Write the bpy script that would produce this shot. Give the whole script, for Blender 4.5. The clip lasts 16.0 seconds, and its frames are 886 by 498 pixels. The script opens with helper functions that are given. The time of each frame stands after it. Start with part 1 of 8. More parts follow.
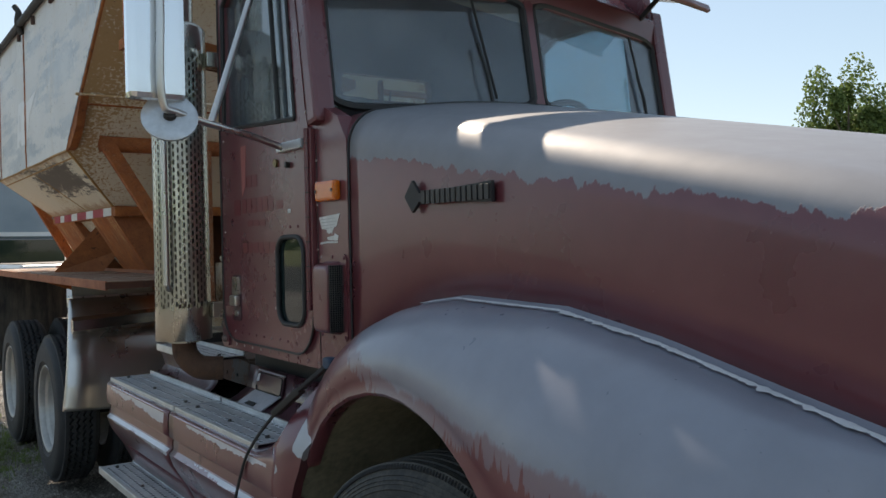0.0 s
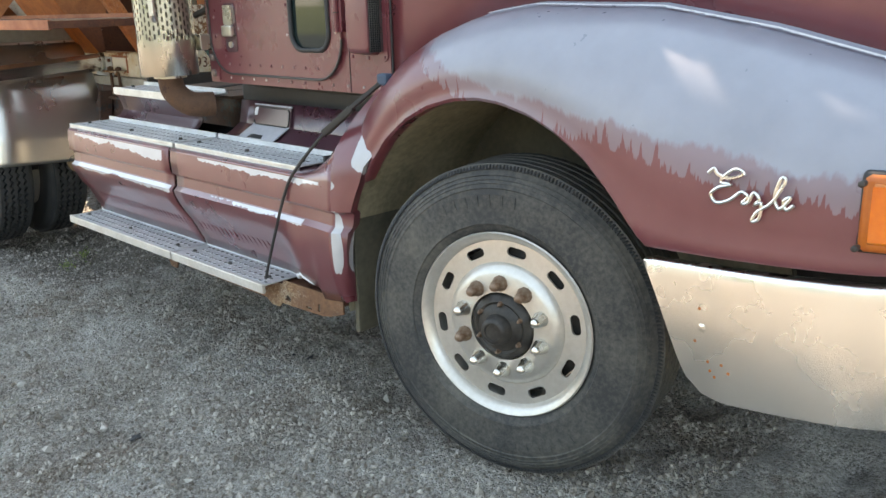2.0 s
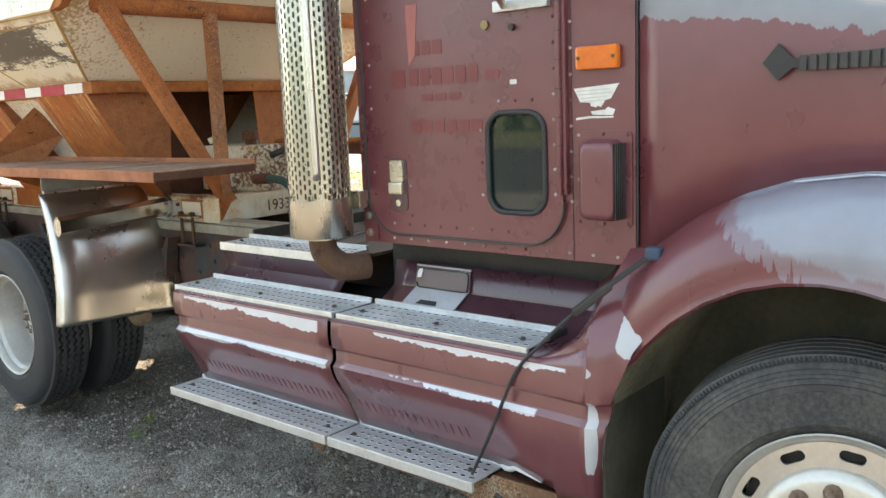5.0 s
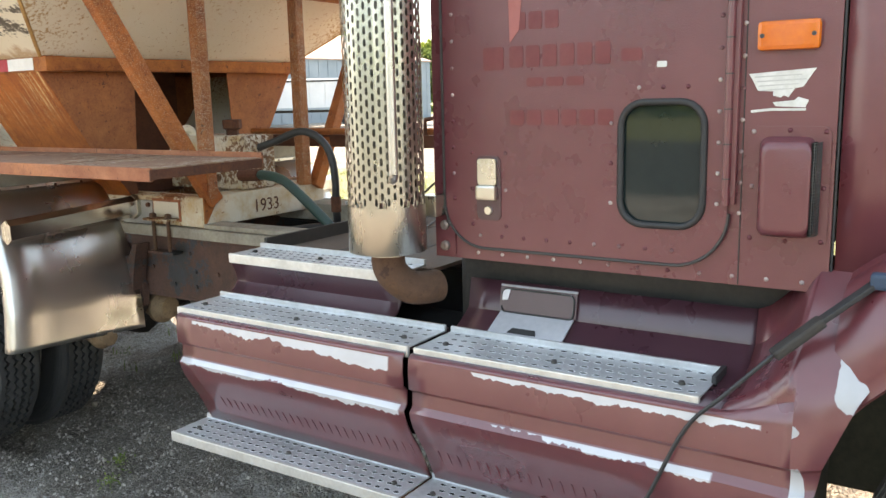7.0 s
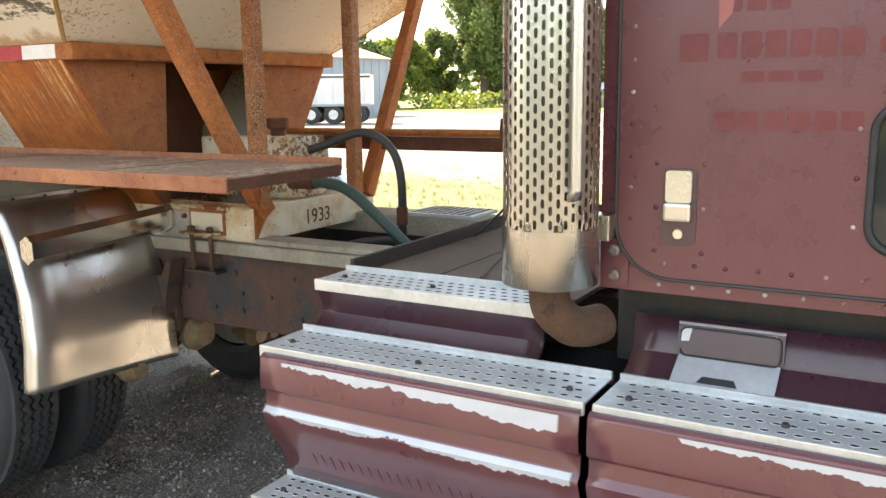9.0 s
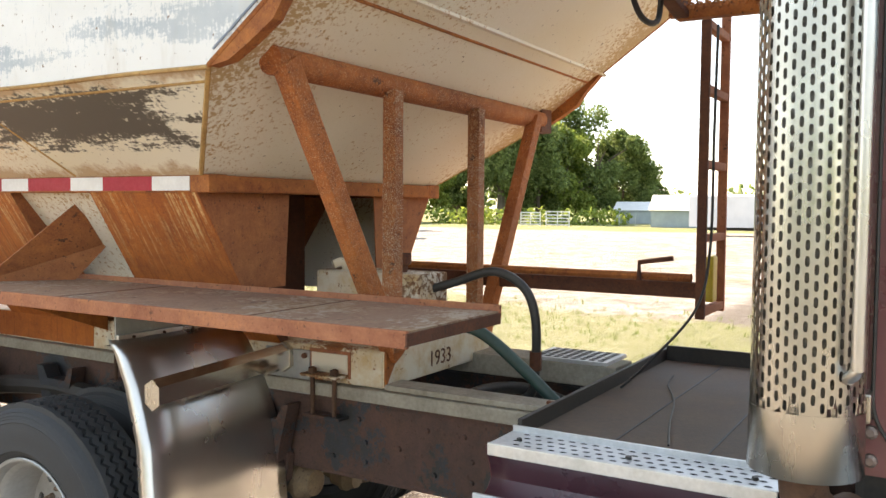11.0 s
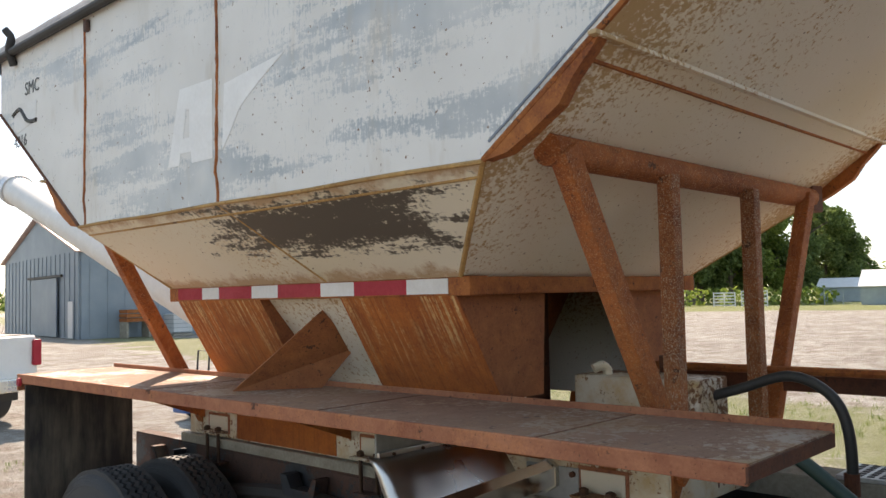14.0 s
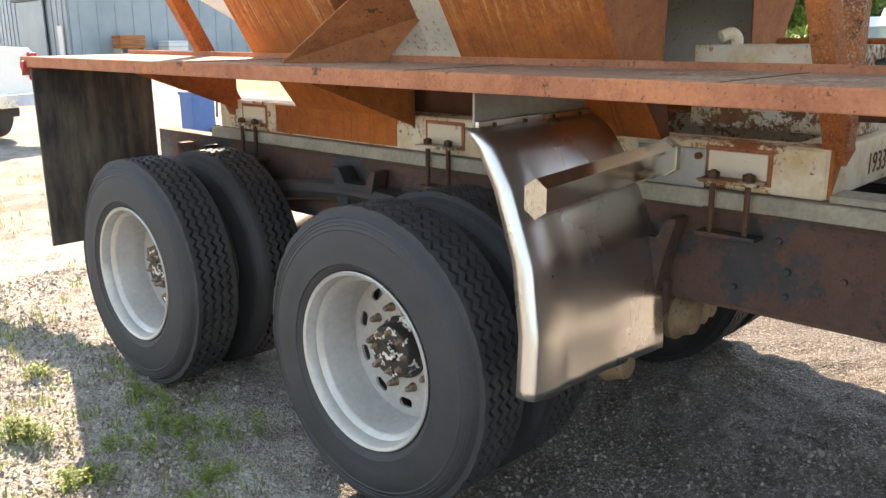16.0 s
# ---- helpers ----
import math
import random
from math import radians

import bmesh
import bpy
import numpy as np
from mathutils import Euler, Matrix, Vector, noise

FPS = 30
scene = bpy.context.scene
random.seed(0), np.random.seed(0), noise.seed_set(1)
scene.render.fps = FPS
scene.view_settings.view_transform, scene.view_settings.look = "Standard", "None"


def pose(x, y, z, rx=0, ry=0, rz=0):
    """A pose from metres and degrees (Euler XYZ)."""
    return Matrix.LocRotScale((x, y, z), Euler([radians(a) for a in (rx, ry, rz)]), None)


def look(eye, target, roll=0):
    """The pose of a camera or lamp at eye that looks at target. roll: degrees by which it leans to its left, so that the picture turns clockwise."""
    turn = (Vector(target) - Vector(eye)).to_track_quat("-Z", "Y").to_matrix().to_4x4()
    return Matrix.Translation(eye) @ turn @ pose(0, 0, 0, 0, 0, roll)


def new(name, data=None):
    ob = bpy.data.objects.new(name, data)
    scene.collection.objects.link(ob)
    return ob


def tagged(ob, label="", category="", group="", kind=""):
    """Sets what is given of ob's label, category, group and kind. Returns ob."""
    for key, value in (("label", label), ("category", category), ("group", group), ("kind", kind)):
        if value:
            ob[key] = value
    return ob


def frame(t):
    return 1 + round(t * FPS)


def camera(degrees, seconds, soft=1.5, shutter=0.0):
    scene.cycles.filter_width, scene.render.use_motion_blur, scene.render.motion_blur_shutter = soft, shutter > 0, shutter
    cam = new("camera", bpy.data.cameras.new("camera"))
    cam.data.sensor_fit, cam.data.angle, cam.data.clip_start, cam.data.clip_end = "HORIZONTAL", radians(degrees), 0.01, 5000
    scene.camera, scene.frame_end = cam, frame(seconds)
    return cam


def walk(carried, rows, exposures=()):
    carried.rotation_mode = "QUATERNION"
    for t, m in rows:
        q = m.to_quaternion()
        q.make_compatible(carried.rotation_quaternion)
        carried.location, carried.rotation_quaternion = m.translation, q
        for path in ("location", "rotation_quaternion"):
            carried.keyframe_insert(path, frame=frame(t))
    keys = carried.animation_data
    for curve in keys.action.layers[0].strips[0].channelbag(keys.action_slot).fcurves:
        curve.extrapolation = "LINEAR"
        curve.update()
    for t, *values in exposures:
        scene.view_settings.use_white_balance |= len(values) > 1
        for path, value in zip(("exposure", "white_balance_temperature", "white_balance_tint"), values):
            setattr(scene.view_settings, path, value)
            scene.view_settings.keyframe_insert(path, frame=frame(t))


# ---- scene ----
cam = camera(55.5, 16.0)
PATH = [
    (0, (0.167, 0.291, 1.484), (1.326, 1.92, 1.466), -1.2),
    (0.5, (0.079, 0.439, 1.454), (1.327, 1.983, 1.208), -1.0),
    (1, (-0.043, 0.516, 1.419), (1.28, 1.966, 1.035), -1.7),
    (1.5, (-0.197, 0.539, 1.384), (1.16, 1.921, 0.886), -1.4),
    (2, (-0.358, 0.579, 1.356), (1.004, 1.931, 0.792), -1.6),
    (2.5, (-0.413, 0.708, 1.348), (0.978, 2.031, 0.788), -1.6),
    (3, (-0.466, 0.863, 1.374), (0.963, 2.154, 0.832), -1.4),
    (3.5, (-0.587, 1.032, 1.421), (0.86, 2.312, 0.907), -1.7),
    (4, (-0.649, 1.178, 1.449), (0.832, 2.45, 1.015), -1.5),
    (4.5, (-0.648, 1.316, 1.484), (0.852, 2.589, 1.122), -1.9),
    (5, (-0.664, 1.471, 1.53), (0.839, 2.749, 1.201), -2.4),
    (5.2, (-0.672, 1.553, 1.538), (0.839, 2.822, 1.212), -2.5),
    (7.5, (-0.56, 2.419, 1.537), (1.117, 3.446, 1.171), -1.2),
    (8, (-0.527, 2.578, 1.549), (1.171, 3.57, 1.184), -1.2),
    (10.3, (-0.462, 3.299, 1.529), (1.234, 4.301, 1.182), 0.4),
    (10.5, (-0.469, 3.331, 1.573), (1.228, 4.351, 1.287), 0.3),
    (11, (-0.543, 3.44, 1.633), (1.172, 4.465, 1.535), 0.5),
    (11.5, (-0.599, 3.542, 1.682), (1.12, 4.559, 1.779), 0.6),
    (12, (-0.631, 3.571, 1.721), (1.065, 4.594, 1.999), 1.1),
    (12.5, (-0.676, 3.576, 1.735), (0.966, 4.642, 2.143), 1.1),
    (13, (-0.655, 3.631, 1.739), (0.917, 4.818, 2.083), 0.5),
    (13.5, (-0.555, 3.733, 1.726), (0.945, 5.035, 1.954), -0.7),
    (14, (-0.482, 3.845, 1.683), (0.977, 5.209, 1.791), -1.3),
    (14.5, (-0.504, 4.005, 1.617), (0.964, 5.361, 1.535), -1.4),
    (15, (-0.506, 4.142, 1.548), (0.973, 5.46, 1.268), -0.8),
    (15.5, (-0.432, 4.258, 1.47), (1.025, 5.562, 1.048), -0.5),
    (16, (-0.339, 4.389, 1.423), (1.072, 5.714, 0.921), -0.4),
]
EXPOSURES = [(0, 0.82, 7700, 15), (0.5, 1.66, 7800, 15), (1.0, 2.26, 8400, 17.5), (1.5, 2.61, 8800, 17.5), (3.0, 2.76, 9000, 17.5), (4.5, 2.84, 9100, 17.5), (5.0, 2.63, 9100, 16.5), (8.0, 2.81, 9300, 19.5), (10.5, 2.76, 9900, 20), (11.0, 2.46, 9300, 21), (11.5, 1.91, 8700, 20), (12.0, 1.24, 7900, 19), (12.5, 0.66, 7550, 18), (13.0, 0.66, 7550, 18), (13.5, 1.01, 7700, 19), (14.0, 1.51, 8300, 20), (14.5, 1.91, 8900, 21.5), (15.0, 2.31, 8900, 20.5), (16.0, 2.61, 8800, 20.5)]
SIZE = 1.12  # from plan units to metres
walk(cam, [(t, look(Vector(eye) * SIZE, Vector(target) * SIZE, roll)) for t, eye, target, roll in PATH], EXPOSURES)

# ---- light ----
SUN = Vector((0.385, 1.02, 1.0)).normalized()
world = bpy.data.worlds.new("sky")
scene.world = world
world.use_nodes = True
wn = world.node_tree.nodes
sky = wn.new("ShaderNodeTexSky")
sky.sky_type, sky.sun_disc = "NISHITA", False
sky.sun_elevation, sky.sun_rotation = math.asin(SUN.z), math.atan2(SUN.x, SUN.y)
sky.air_density, sky.dust_density, sky.ozone_density = 1.0, 0.25, 1.2
wn["Background"].inputs["Strength"].default_value = 0.125
haze = wn.new("ShaderNodeMix")  # summer haze evens out the sky
haze.data_type = "RGBA"
haze.inputs[0].default_value, haze.inputs[7].default_value = 0.6, (1.55, 2.45, 3.30, 1)
world.node_tree.links.new(sky.outputs["Color"], haze.inputs[6])
world.node_tree.links.new(haze.outputs[2], wn["Background"].inputs["Color"])
sun = new("sun", bpy.data.lights.new("sun", "SUN"))
sun.data.energy, sun.data.angle, sun.data.color = 3.2, radians(0.6), (1.0, 0.94, 0.85)
sun.matrix_world = look((0, 0, 30), Vector((0, 0, 30)) - SUN)

# ---- materials ----
class Nodes:
    """A node material, with short ways to add nodes and link them."""

    def __init__(self, name):
        self.m = bpy.data.materials.new(name)
        self.m.use_nodes = True
        self.t = self.m.node_tree
        self.p = self.t.nodes["Principled BSDF"]
        self.pos = self.add("ShaderNodeTexCoord").outputs["Object"]

    def add(self, kind, **values):
        n = self.t.nodes.new(kind)
        for key, value in values.items():
            self.put(n.inputs[key], value)
        return n

    def put(self, socket, value):
        if isinstance(value, bpy.types.NodeSocket):
            self.t.links.new(value, socket)
        elif isinstance(value, tuple) and len(value) == 3 and socket.type == "RGBA":
            socket.default_value = (*value, 1)
        else:
            socket.default_value = value

    def math(self, op, a, b=0.0, clamp=False):
        n = self.t.nodes.new("ShaderNodeMath")
        n.operation, n.use_clamp = op, clamp
        self.put(n.inputs[0], a), self.put(n.inputs[1], b)
        return n.outputs[0]

    def scaled(self, x, y, z, source=None):
        n = self.t.nodes.new("ShaderNodeMapping")
        self.put(n.inputs["Vector"], source or self.pos)
        n.inputs["Scale"].default_value = (x, y, z)
        return n.outputs[0]

    def noise(self, scale, detail=3.0, rough=0.55, vector=None):
        return self.add("ShaderNodeTexNoise", Vector=vector or self.pos, Scale=scale, Detail=detail, Roughness=rough).outputs["Fac"]

    def xyz(self):
        return self.add("ShaderNodeSeparateXYZ", Vector=self.pos).outputs

    def band(self, value, lo, hi):
        n = self.t.nodes.new("ShaderNodeMapRange")
        n.clamp = True
        self.put(n.inputs["Value"], value)
        n.inputs["From Min"].default_value, n.inputs["From Max"].default_value = lo, hi
        return n.outputs[0]

    def mix(self, fac, a, b):
        n = self.t.nodes.new("ShaderNodeMix")
        n.data_type = "RGBA"
        self.put(n.inputs[0], fac), self.put(n.inputs[6], a), self.put(n.inputs[7], b)
        return n.outputs[2]

    def lerp(self, fac, a, b):
        n = self.t.nodes.new("ShaderNodeMix")
        self.put(n.inputs[0], fac), self.put(n.inputs[2], a), self.put(n.inputs[3], b)
        return n.outputs[0]

    def done(self, color, rough=0.6, metal=0.0, bump=None, strength=0.3, distance=0.01, coat=0.0):
        self.put(self.p.inputs["Base Color"], color)
        self.put(self.p.inputs["Roughness"], rough)
        self.put(self.p.inputs["Metallic"], metal)
        self.p.inputs["Coat Weight"].default_value = coat
        if bump is not None:
            b = self.add("ShaderNodeBump", Height=bump, Strength=strength, Distance=distance)
            self.t.links.new(b.outputs["Normal"], self.p.inputs["Normal"])
        return self.m


def plain(name, a, b, rough=0.6, metal=0.0, scale=6.0, fine=60.0, bump=0.15, coat=0.0):
    """Two tones mixed by noise at two scales, with a fine grain in the relief."""
    n = Nodes(name)
    f = n.math("ADD", n.math("MULTIPLY", n.noise(scale, 4), 0.65), n.math("MULTIPLY", n.noise(fine, 2), 0.35))
    f = n.band(f, 0.35, 0.65)
    return n.done(n.mix(f, a, b), n.lerp(f, rough * 0.85, min(1, rough * 1.15)), metal, n.noise(fine * 2, 3), bump, 0.003, coat)


MAROON, MAROON_DULL, PRIMER = (0.132, 0.0305, 0.0405), (0.174, 0.049, 0.0545), (0.30, 0.305, 0.34)


def maroon_paint(name, peel=None, gloss=(0.27, 0.42), coat=0.15, thin=None, tones=None, bare=PRIMER):
    """Sun-faded maroon paint; peel(n, x, y, z) gives where it has come off down to the pale primer."""
    n = Nodes(name)
    x, y, z = n.xyz()
    f = n.band(n.math("ADD", n.math("MULTIPLY", n.noise(1.7, 3), 0.7), n.math("MULTIPLY", n.noise(14, 3), 0.3)), 0.35, 0.65)
    color = n.mix(f, *(tones or (MAROON, MAROON_DULL)))
    specks = n.band(n.noise(170, 2), 0.74, 0.78)
    color = n.mix(n.math("MULTIPLY", specks, 0.45), color, (0.32, 0.22, 0.21))
    rough = n.lerp(f, 0.25, 0.36)
    bump = n.noise(240, 2)
    if thin:
        color = n.mix(n.math("MULTIPLY", thin(n, x, y, z), 0.42), color, bare)
    if peel:
        mask = peel(n, x, y, z)
        bare = n.mix(n.band(n.noise(9, 4), 0.3, 0.7), bare, tuple(0.84 * c for c in bare))
        color = n.mix(mask, color, bare)
        rough = n.lerp(mask, rough, n.lerp(n.noise(20, 3), *gloss))
        bump = n.math("SUBTRACT", n.math("MULTIPLY", bump, 0.15), mask)
    n.p.inputs["Specular IOR Level"].default_value = 0.7
    n.p.inputs["Coat Roughness"].default_value = 0.2
    return n.done(color, rough, 0.0, bump, 0.25, 0.002, coat)


def jag(n, stretch, amount, scale=1.0):
    """Ragged, downward runs: noise drawn out along z."""
    a = n.noise(scale, 4, 0.65, n.scaled(stretch, stretch, stretch * 0.22))
    b = n.noise(scale * 3, 3, 0.6)
    return n.math("ADD", n.math("MULTIPLY", n.math("SUBTRACT", a, 0.5), amount), n.math("MULTIPLY", n.math("SUBTRACT", b, 0.5), amount * 0.3))


def peel_hood(n, x, y, z):
    line = n.math("ADD", n.math("MULTIPLY", y, 0.152), 1.362)
    wave = n.math("MULTIPLY", n.math("SUBTRACT", n.noise(5.0, 3, 0.6), 0.5), 0.09)
    return n.band(n.math("ADD", n.math("ADD", n.math("SUBTRACT", z, line), wave), jag(n, 20, 0.08)), 0.0, 0.004)


def fender_line(n, y):
    rise = n.math("POWER", n.math("MAXIMUM", n.math("SUBTRACT", y, 1.90), 0.0), 2.0)
    return n.math("ADD", n.math("ADD", n.math("MULTIPLY", y, 0.13), 0.872), n.math("MULTIPLY", rise, 0.85))


def peel_fender(n, x, y, z):
    """Primer down to a soft, wandering edge."""
    wander = n.math("MULTIPLY", n.math("SUBTRACT", n.noise(1.0, 4, 0.6, n.scaled(0, 7, 2)), 0.5), 0.11)
    d = n.math("SUBTRACT", n.math("SUBTRACT", z, fender_line(n, y)), n.math("ADD", wander, 0.012))
    return n.band(n.math("ADD", d, jag(n, 34, 0.05)), -0.004, 0.010)


def thin_fender(n, x, y, z):
    """Below it a half-worn zone, ending in narrow spires of sound paint."""
    spire = n.math("POWER", n.band(n.noise(1.0, 3, 0.65, n.scaled(0, 46, 0.6)), 0.40, 0.80), 2.2)
    spike = n.math("POWER", n.band(n.noise(1.0, 2, 0.5, n.scaled(0, 95, 0.3)), 0.50, 0.82), 2.0)
    wander = n.math("MULTIPLY", n.math("SUBTRACT", n.noise(1.0, 3, 0.6, n.scaled(0, 4, 1)), 0.5), 0.06)
    up = n.math("ADD", n.math("ADD", n.math("MULTIPLY", spire, 0.13), n.math("MULTIPLY", spike, 0.05)), wander)
    d = n.math("SUBTRACT", n.math("ADD", n.math("SUBTRACT", z, fender_line(n, y)), 0.050), up)
    return n.band(d, -0.0008, 0.0025)


def strip(n, y, z, top, front, back, y_lo, y_hi, seed):
    """A flake with a clean upper edge along a swage and a ragged lower one."""
    depth = n.math("ADD", n.math("MULTIPLY", n.math("SUBTRACT", y, y_lo), (back - front) / (y_hi - y_lo)), front)
    wander = n.noise(1.0, 4, 0.6, n.scaled(0, 5.5, 0.5 + seed))
    ragged = n.noise(1.0, 3, 0.6, n.scaled(0, 45, 6))
    depth = n.math("ADD", depth, n.math("ADD", n.math("MULTIPLY", n.math("SUBTRACT", wander, 0.5), 0.075), n.math("MULTIPLY", n.math("SUBTRACT", ragged, 0.5), 0.024)))
    d = n.math("MINIMUM", n.math("SUBTRACT", top, z), n.math("ADD", n.math("SUBTRACT", z, top), depth))
    ends = n.math("MULTIPLY", n.math("MINIMUM", n.math("SUBTRACT", y, y_lo), n.math("SUBTRACT", y_hi, y)), 0.25)
    return n.math("MINIMUM", d, ends)


def peel_edges(n, x, y, z):
    """Flaked along two swages of the side fairing."""
    k = n.math("MAXIMUM", strip(n, y, z, 0.838, 0.042, 0.012, 3.60, 4.40, 0.0), strip(n, y, z, 0.703, 0.030, 0.016, 3.57, 4.52, 0.3))
    k = n.math("MAXIMUM", k, n.math("MAXIMUM", strip(n, y, z, 0.838, 0.016, 0.010, 2.62, 3.34, 0.6), strip(n, y, z, 0.703, 0.018, 0.002, 2.72, 3.30, 0.9)))
    return n.band(k, 0.0, 0.0015)


def peel_skirt(n, x, y, z):
    """A few flakes knocked off, the largest along the wheel arch's lip."""
    def flake(yc, zc, ry, rz):
        u = n.math("POWER", n.math("DIVIDE", n.math("SUBTRACT", y, yc), ry), 2.0)
        v = n.math("POWER", n.math("DIVIDE", n.math("SUBTRACT", z, zc), rz), 2.0)
        return n.math("SUBTRACT", 1.0, n.math("ADD", u, v))
    k = flake(2.548, 0.655, 0.020, 0.105)
    for other in ((2.44, 0.945, 0.05, 0.075), (2.60, 0.835, 0.055, 0.017), (2.64, 0.722, 0.035, 0.010)):
        k = n.math("MAXIMUM", k, flake(*other))
    return n.band(n.math("ADD", k, jag(n, 9, 3.4)), 0.0, 0.06)


paint = maroon_paint("maroon_paint")
paint_hood = maroon_paint("maroon_paint_peeled_hood", peel_hood, (0.5, 0.65), bare=(0.235, 0.238, 0.262))
paint_fender = maroon_paint("maroon_paint_peeled_fender", peel_fender, (0.24, 0.36), thin=thin_fender, bare=(0.25, 0.262, 0.315))
# maroon darkened towards purple; the upper faces' sky reflection is in its colour
paint_shelf = maroon_paint("darkened_maroon_paint", None, coat=0.4, tones=((0.058, 0.020, 0.030), (0.080, 0.030, 0.040)))
paint_fairing = maroon_paint("maroon_paint_flaked_fairing", peel_edges, (0.4, 0.5), 0.85, bare=(0.60, 0.61, 0.65))
paint_skirt = maroon_paint("maroon_paint_chipped_skirt", peel_skirt, (0.4, 0.5), 0.5, bare=(0.46, 0.465, 0.49))
flake_white = plain("flaked_white", (0.72, 0.72, 0.74), (0.60, 0.60, 0.62), 0.6, 0, 9, 60, 0.2)
primer = plain("bare_primer", (0.46, 0.46, 0.49), (0.36, 0.365, 0.40), 0.45, 0, 9, 60, 0.1)


def rusty(name, rust_a, rust_b, left=None, cover=0.5, runs=0.0, fleck=0.25):
    """Rust from dark scale to bright bloom; runs adds streaks down a slope, left is the paint still on it over about cover of the surface."""
    n = Nodes(name)
    bend = n.add("ShaderNodeTexNoise", Vector=n.pos, Scale=2.4, Detail=6.0, Roughness=0.72, Distortion=0.8).outputs["Fac"]
    grain = n.noise(120, 3, 0.7)
    f = n.band(n.math("ADD", n.math("MULTIPLY", bend, 0.55), n.math("ADD", n.math("MULTIPLY", n.noise(19, 4, 0.75), 0.27), n.math("MULTIPLY", grain, 0.18))), 0.38, 0.62)
    color = n.mix(f, rust_a, rust_b)
    bloom = n.band(n.math("ADD", n.math("MULTIPLY", n.noise(7, 5, 0.75), 0.7), n.math("MULTIPLY", grain, 0.3)), 0.52, 0.66)
    color = n.mix(n.math("MULTIPLY", bloom, 0.45), color, (rust_b[0] * 1.25, rust_b[1] * 1.2, rust_b[2] * 0.9))
    if runs:
        broken = n.math("MULTIPLY", n.band(n.noise(4.5, 4, 0.7), 0.36, 0.58), n.band(n.xyz()[2], 1.36, 1.62))
        s = n.band(n.math("ADD", n.math("MULTIPLY", n.noise(1.0, 4, 0.7, n.scaled(1.5, 60, 2.2)), 0.75), n.math("MULTIPLY", n.noise(60, 3, 0.7), 0.25)), 0.50, 0.60)
        color = n.mix(n.math("MULTIPLY", n.math("MULTIPLY", s, broken), runs), color, (0.72, 0.46, 0.21))
        s = n.band(n.noise(1.0, 4, 0.7, n.scaled(1.5, 90, 1.6)), 0.55, 0.66)
        color = n.mix(n.math("MULTIPLY", s, runs * 0.6), color, (rust_a[0] * 0.6, rust_a[1] * 0.6, rust_a[2] * 0.6))
    scab = n.band(n.noise(13, 5, 0.75), 0.63, 0.65)
    color = n.mix(n.math("MULTIPLY", scab, 0.2 if runs else 0.8), color, (0.055, 0.026, 0.018))
    pits = n.band(n.noise(75, 3, 0.6), 0.62, 0.68)
    color = n.mix(n.math("MULTIPLY", pits, 0.3 if runs else 0.65), color, (0.06, 0.026, 0.016))
    rough = 0.85
    height = n.math("ADD", n.noise(90, 4, 0.6), n.math("MULTIPLY", pits, -0.6))
    if left:
        k = n.math("ADD", n.math("MULTIPLY", n.noise(3.2, 5, 0.62), 1.0 - fleck), n.math("MULTIPLY", n.noise(46 if fleck < 0.6 else 190, 4, 0.8), fleck))
        k = n.band(k, 0.5 + (0.5 - cover) * 0.3 - 0.012, 0.5 + (0.5 - cover) * 0.3 + 0.012)
        stained = n.mix(n.band(n.noise(8, 5, 0.7), 0.42, 0.66), left, (left[0] * 0.85, left[1] * 0.66, left[2] * 0.42))
        color = n.mix(k, color, stained)
        rough = n.lerp(k, 0.85, 0.5)
        height = n.math("ADD", height, n.math("MULTIPLY", k, 0.8))
    return n.done(color, rough, 0.0, height, 0.35, 0.004)


RUST_A, RUST_B = (0.200, 0.052, 0.018), (0.50, 0.170, 0.045)
rust = rusty("rust", RUST_A, RUST_B)
rust_dark = rusty("rust_dark", (0.075, 0.028, 0.017), (0.17, 0.060, 0.030))
rust_post = rusty("rust_post", (0.175, 0.044, 0.017), (0.52, 0.160, 0.045), (0.58, 0.30, 0.15), 0.22, 0.0, 0.93)
rust_scaly = rusty("rust_scaly", (0.16, 0.046, 0.020), (0.46, 0.155, 0.050), (0.56, 0.42, 0.30), 0.30, 0.0, 0.95)
rust_chute = rusty("rust_chute", (0.27, 0.066, 0.017), (0.52, 0.150, 0.030), None, 0.5, 1.0)
rust_plate = rusty("rust_plate", (0.21, 0.062, 0.026), (0.42, 0.150, 0.055))
rust_deck = rusty("rust_deck", (0.20, 0.105, 0.070), (0.30, 0.185, 0.130), (0.33, 0.255, 0.20), 0.40, 0.0, 0.45)
rust_edge = rusty("rust_edge", (0.26, 0.082, 0.042), (0.47, 0.185, 0.095))
rust_white = rusty("rust_white", RUST_A, (0.40, 0.17, 0.06), (0.72, 0.66, 0.55), 0.66, 0.0, 0.40)
rust_housing = rusty("rust_housing", (0.11, 0.05, 0.03), (0.30, 0.15, 0.07), (0.62, 0.57, 0.48), 0.50, 0.0, 0.45)
rust_bolt = rusty("rust_bolt", (0.06, 0.033, 0.022), (0.13, 0.065, 0.04))


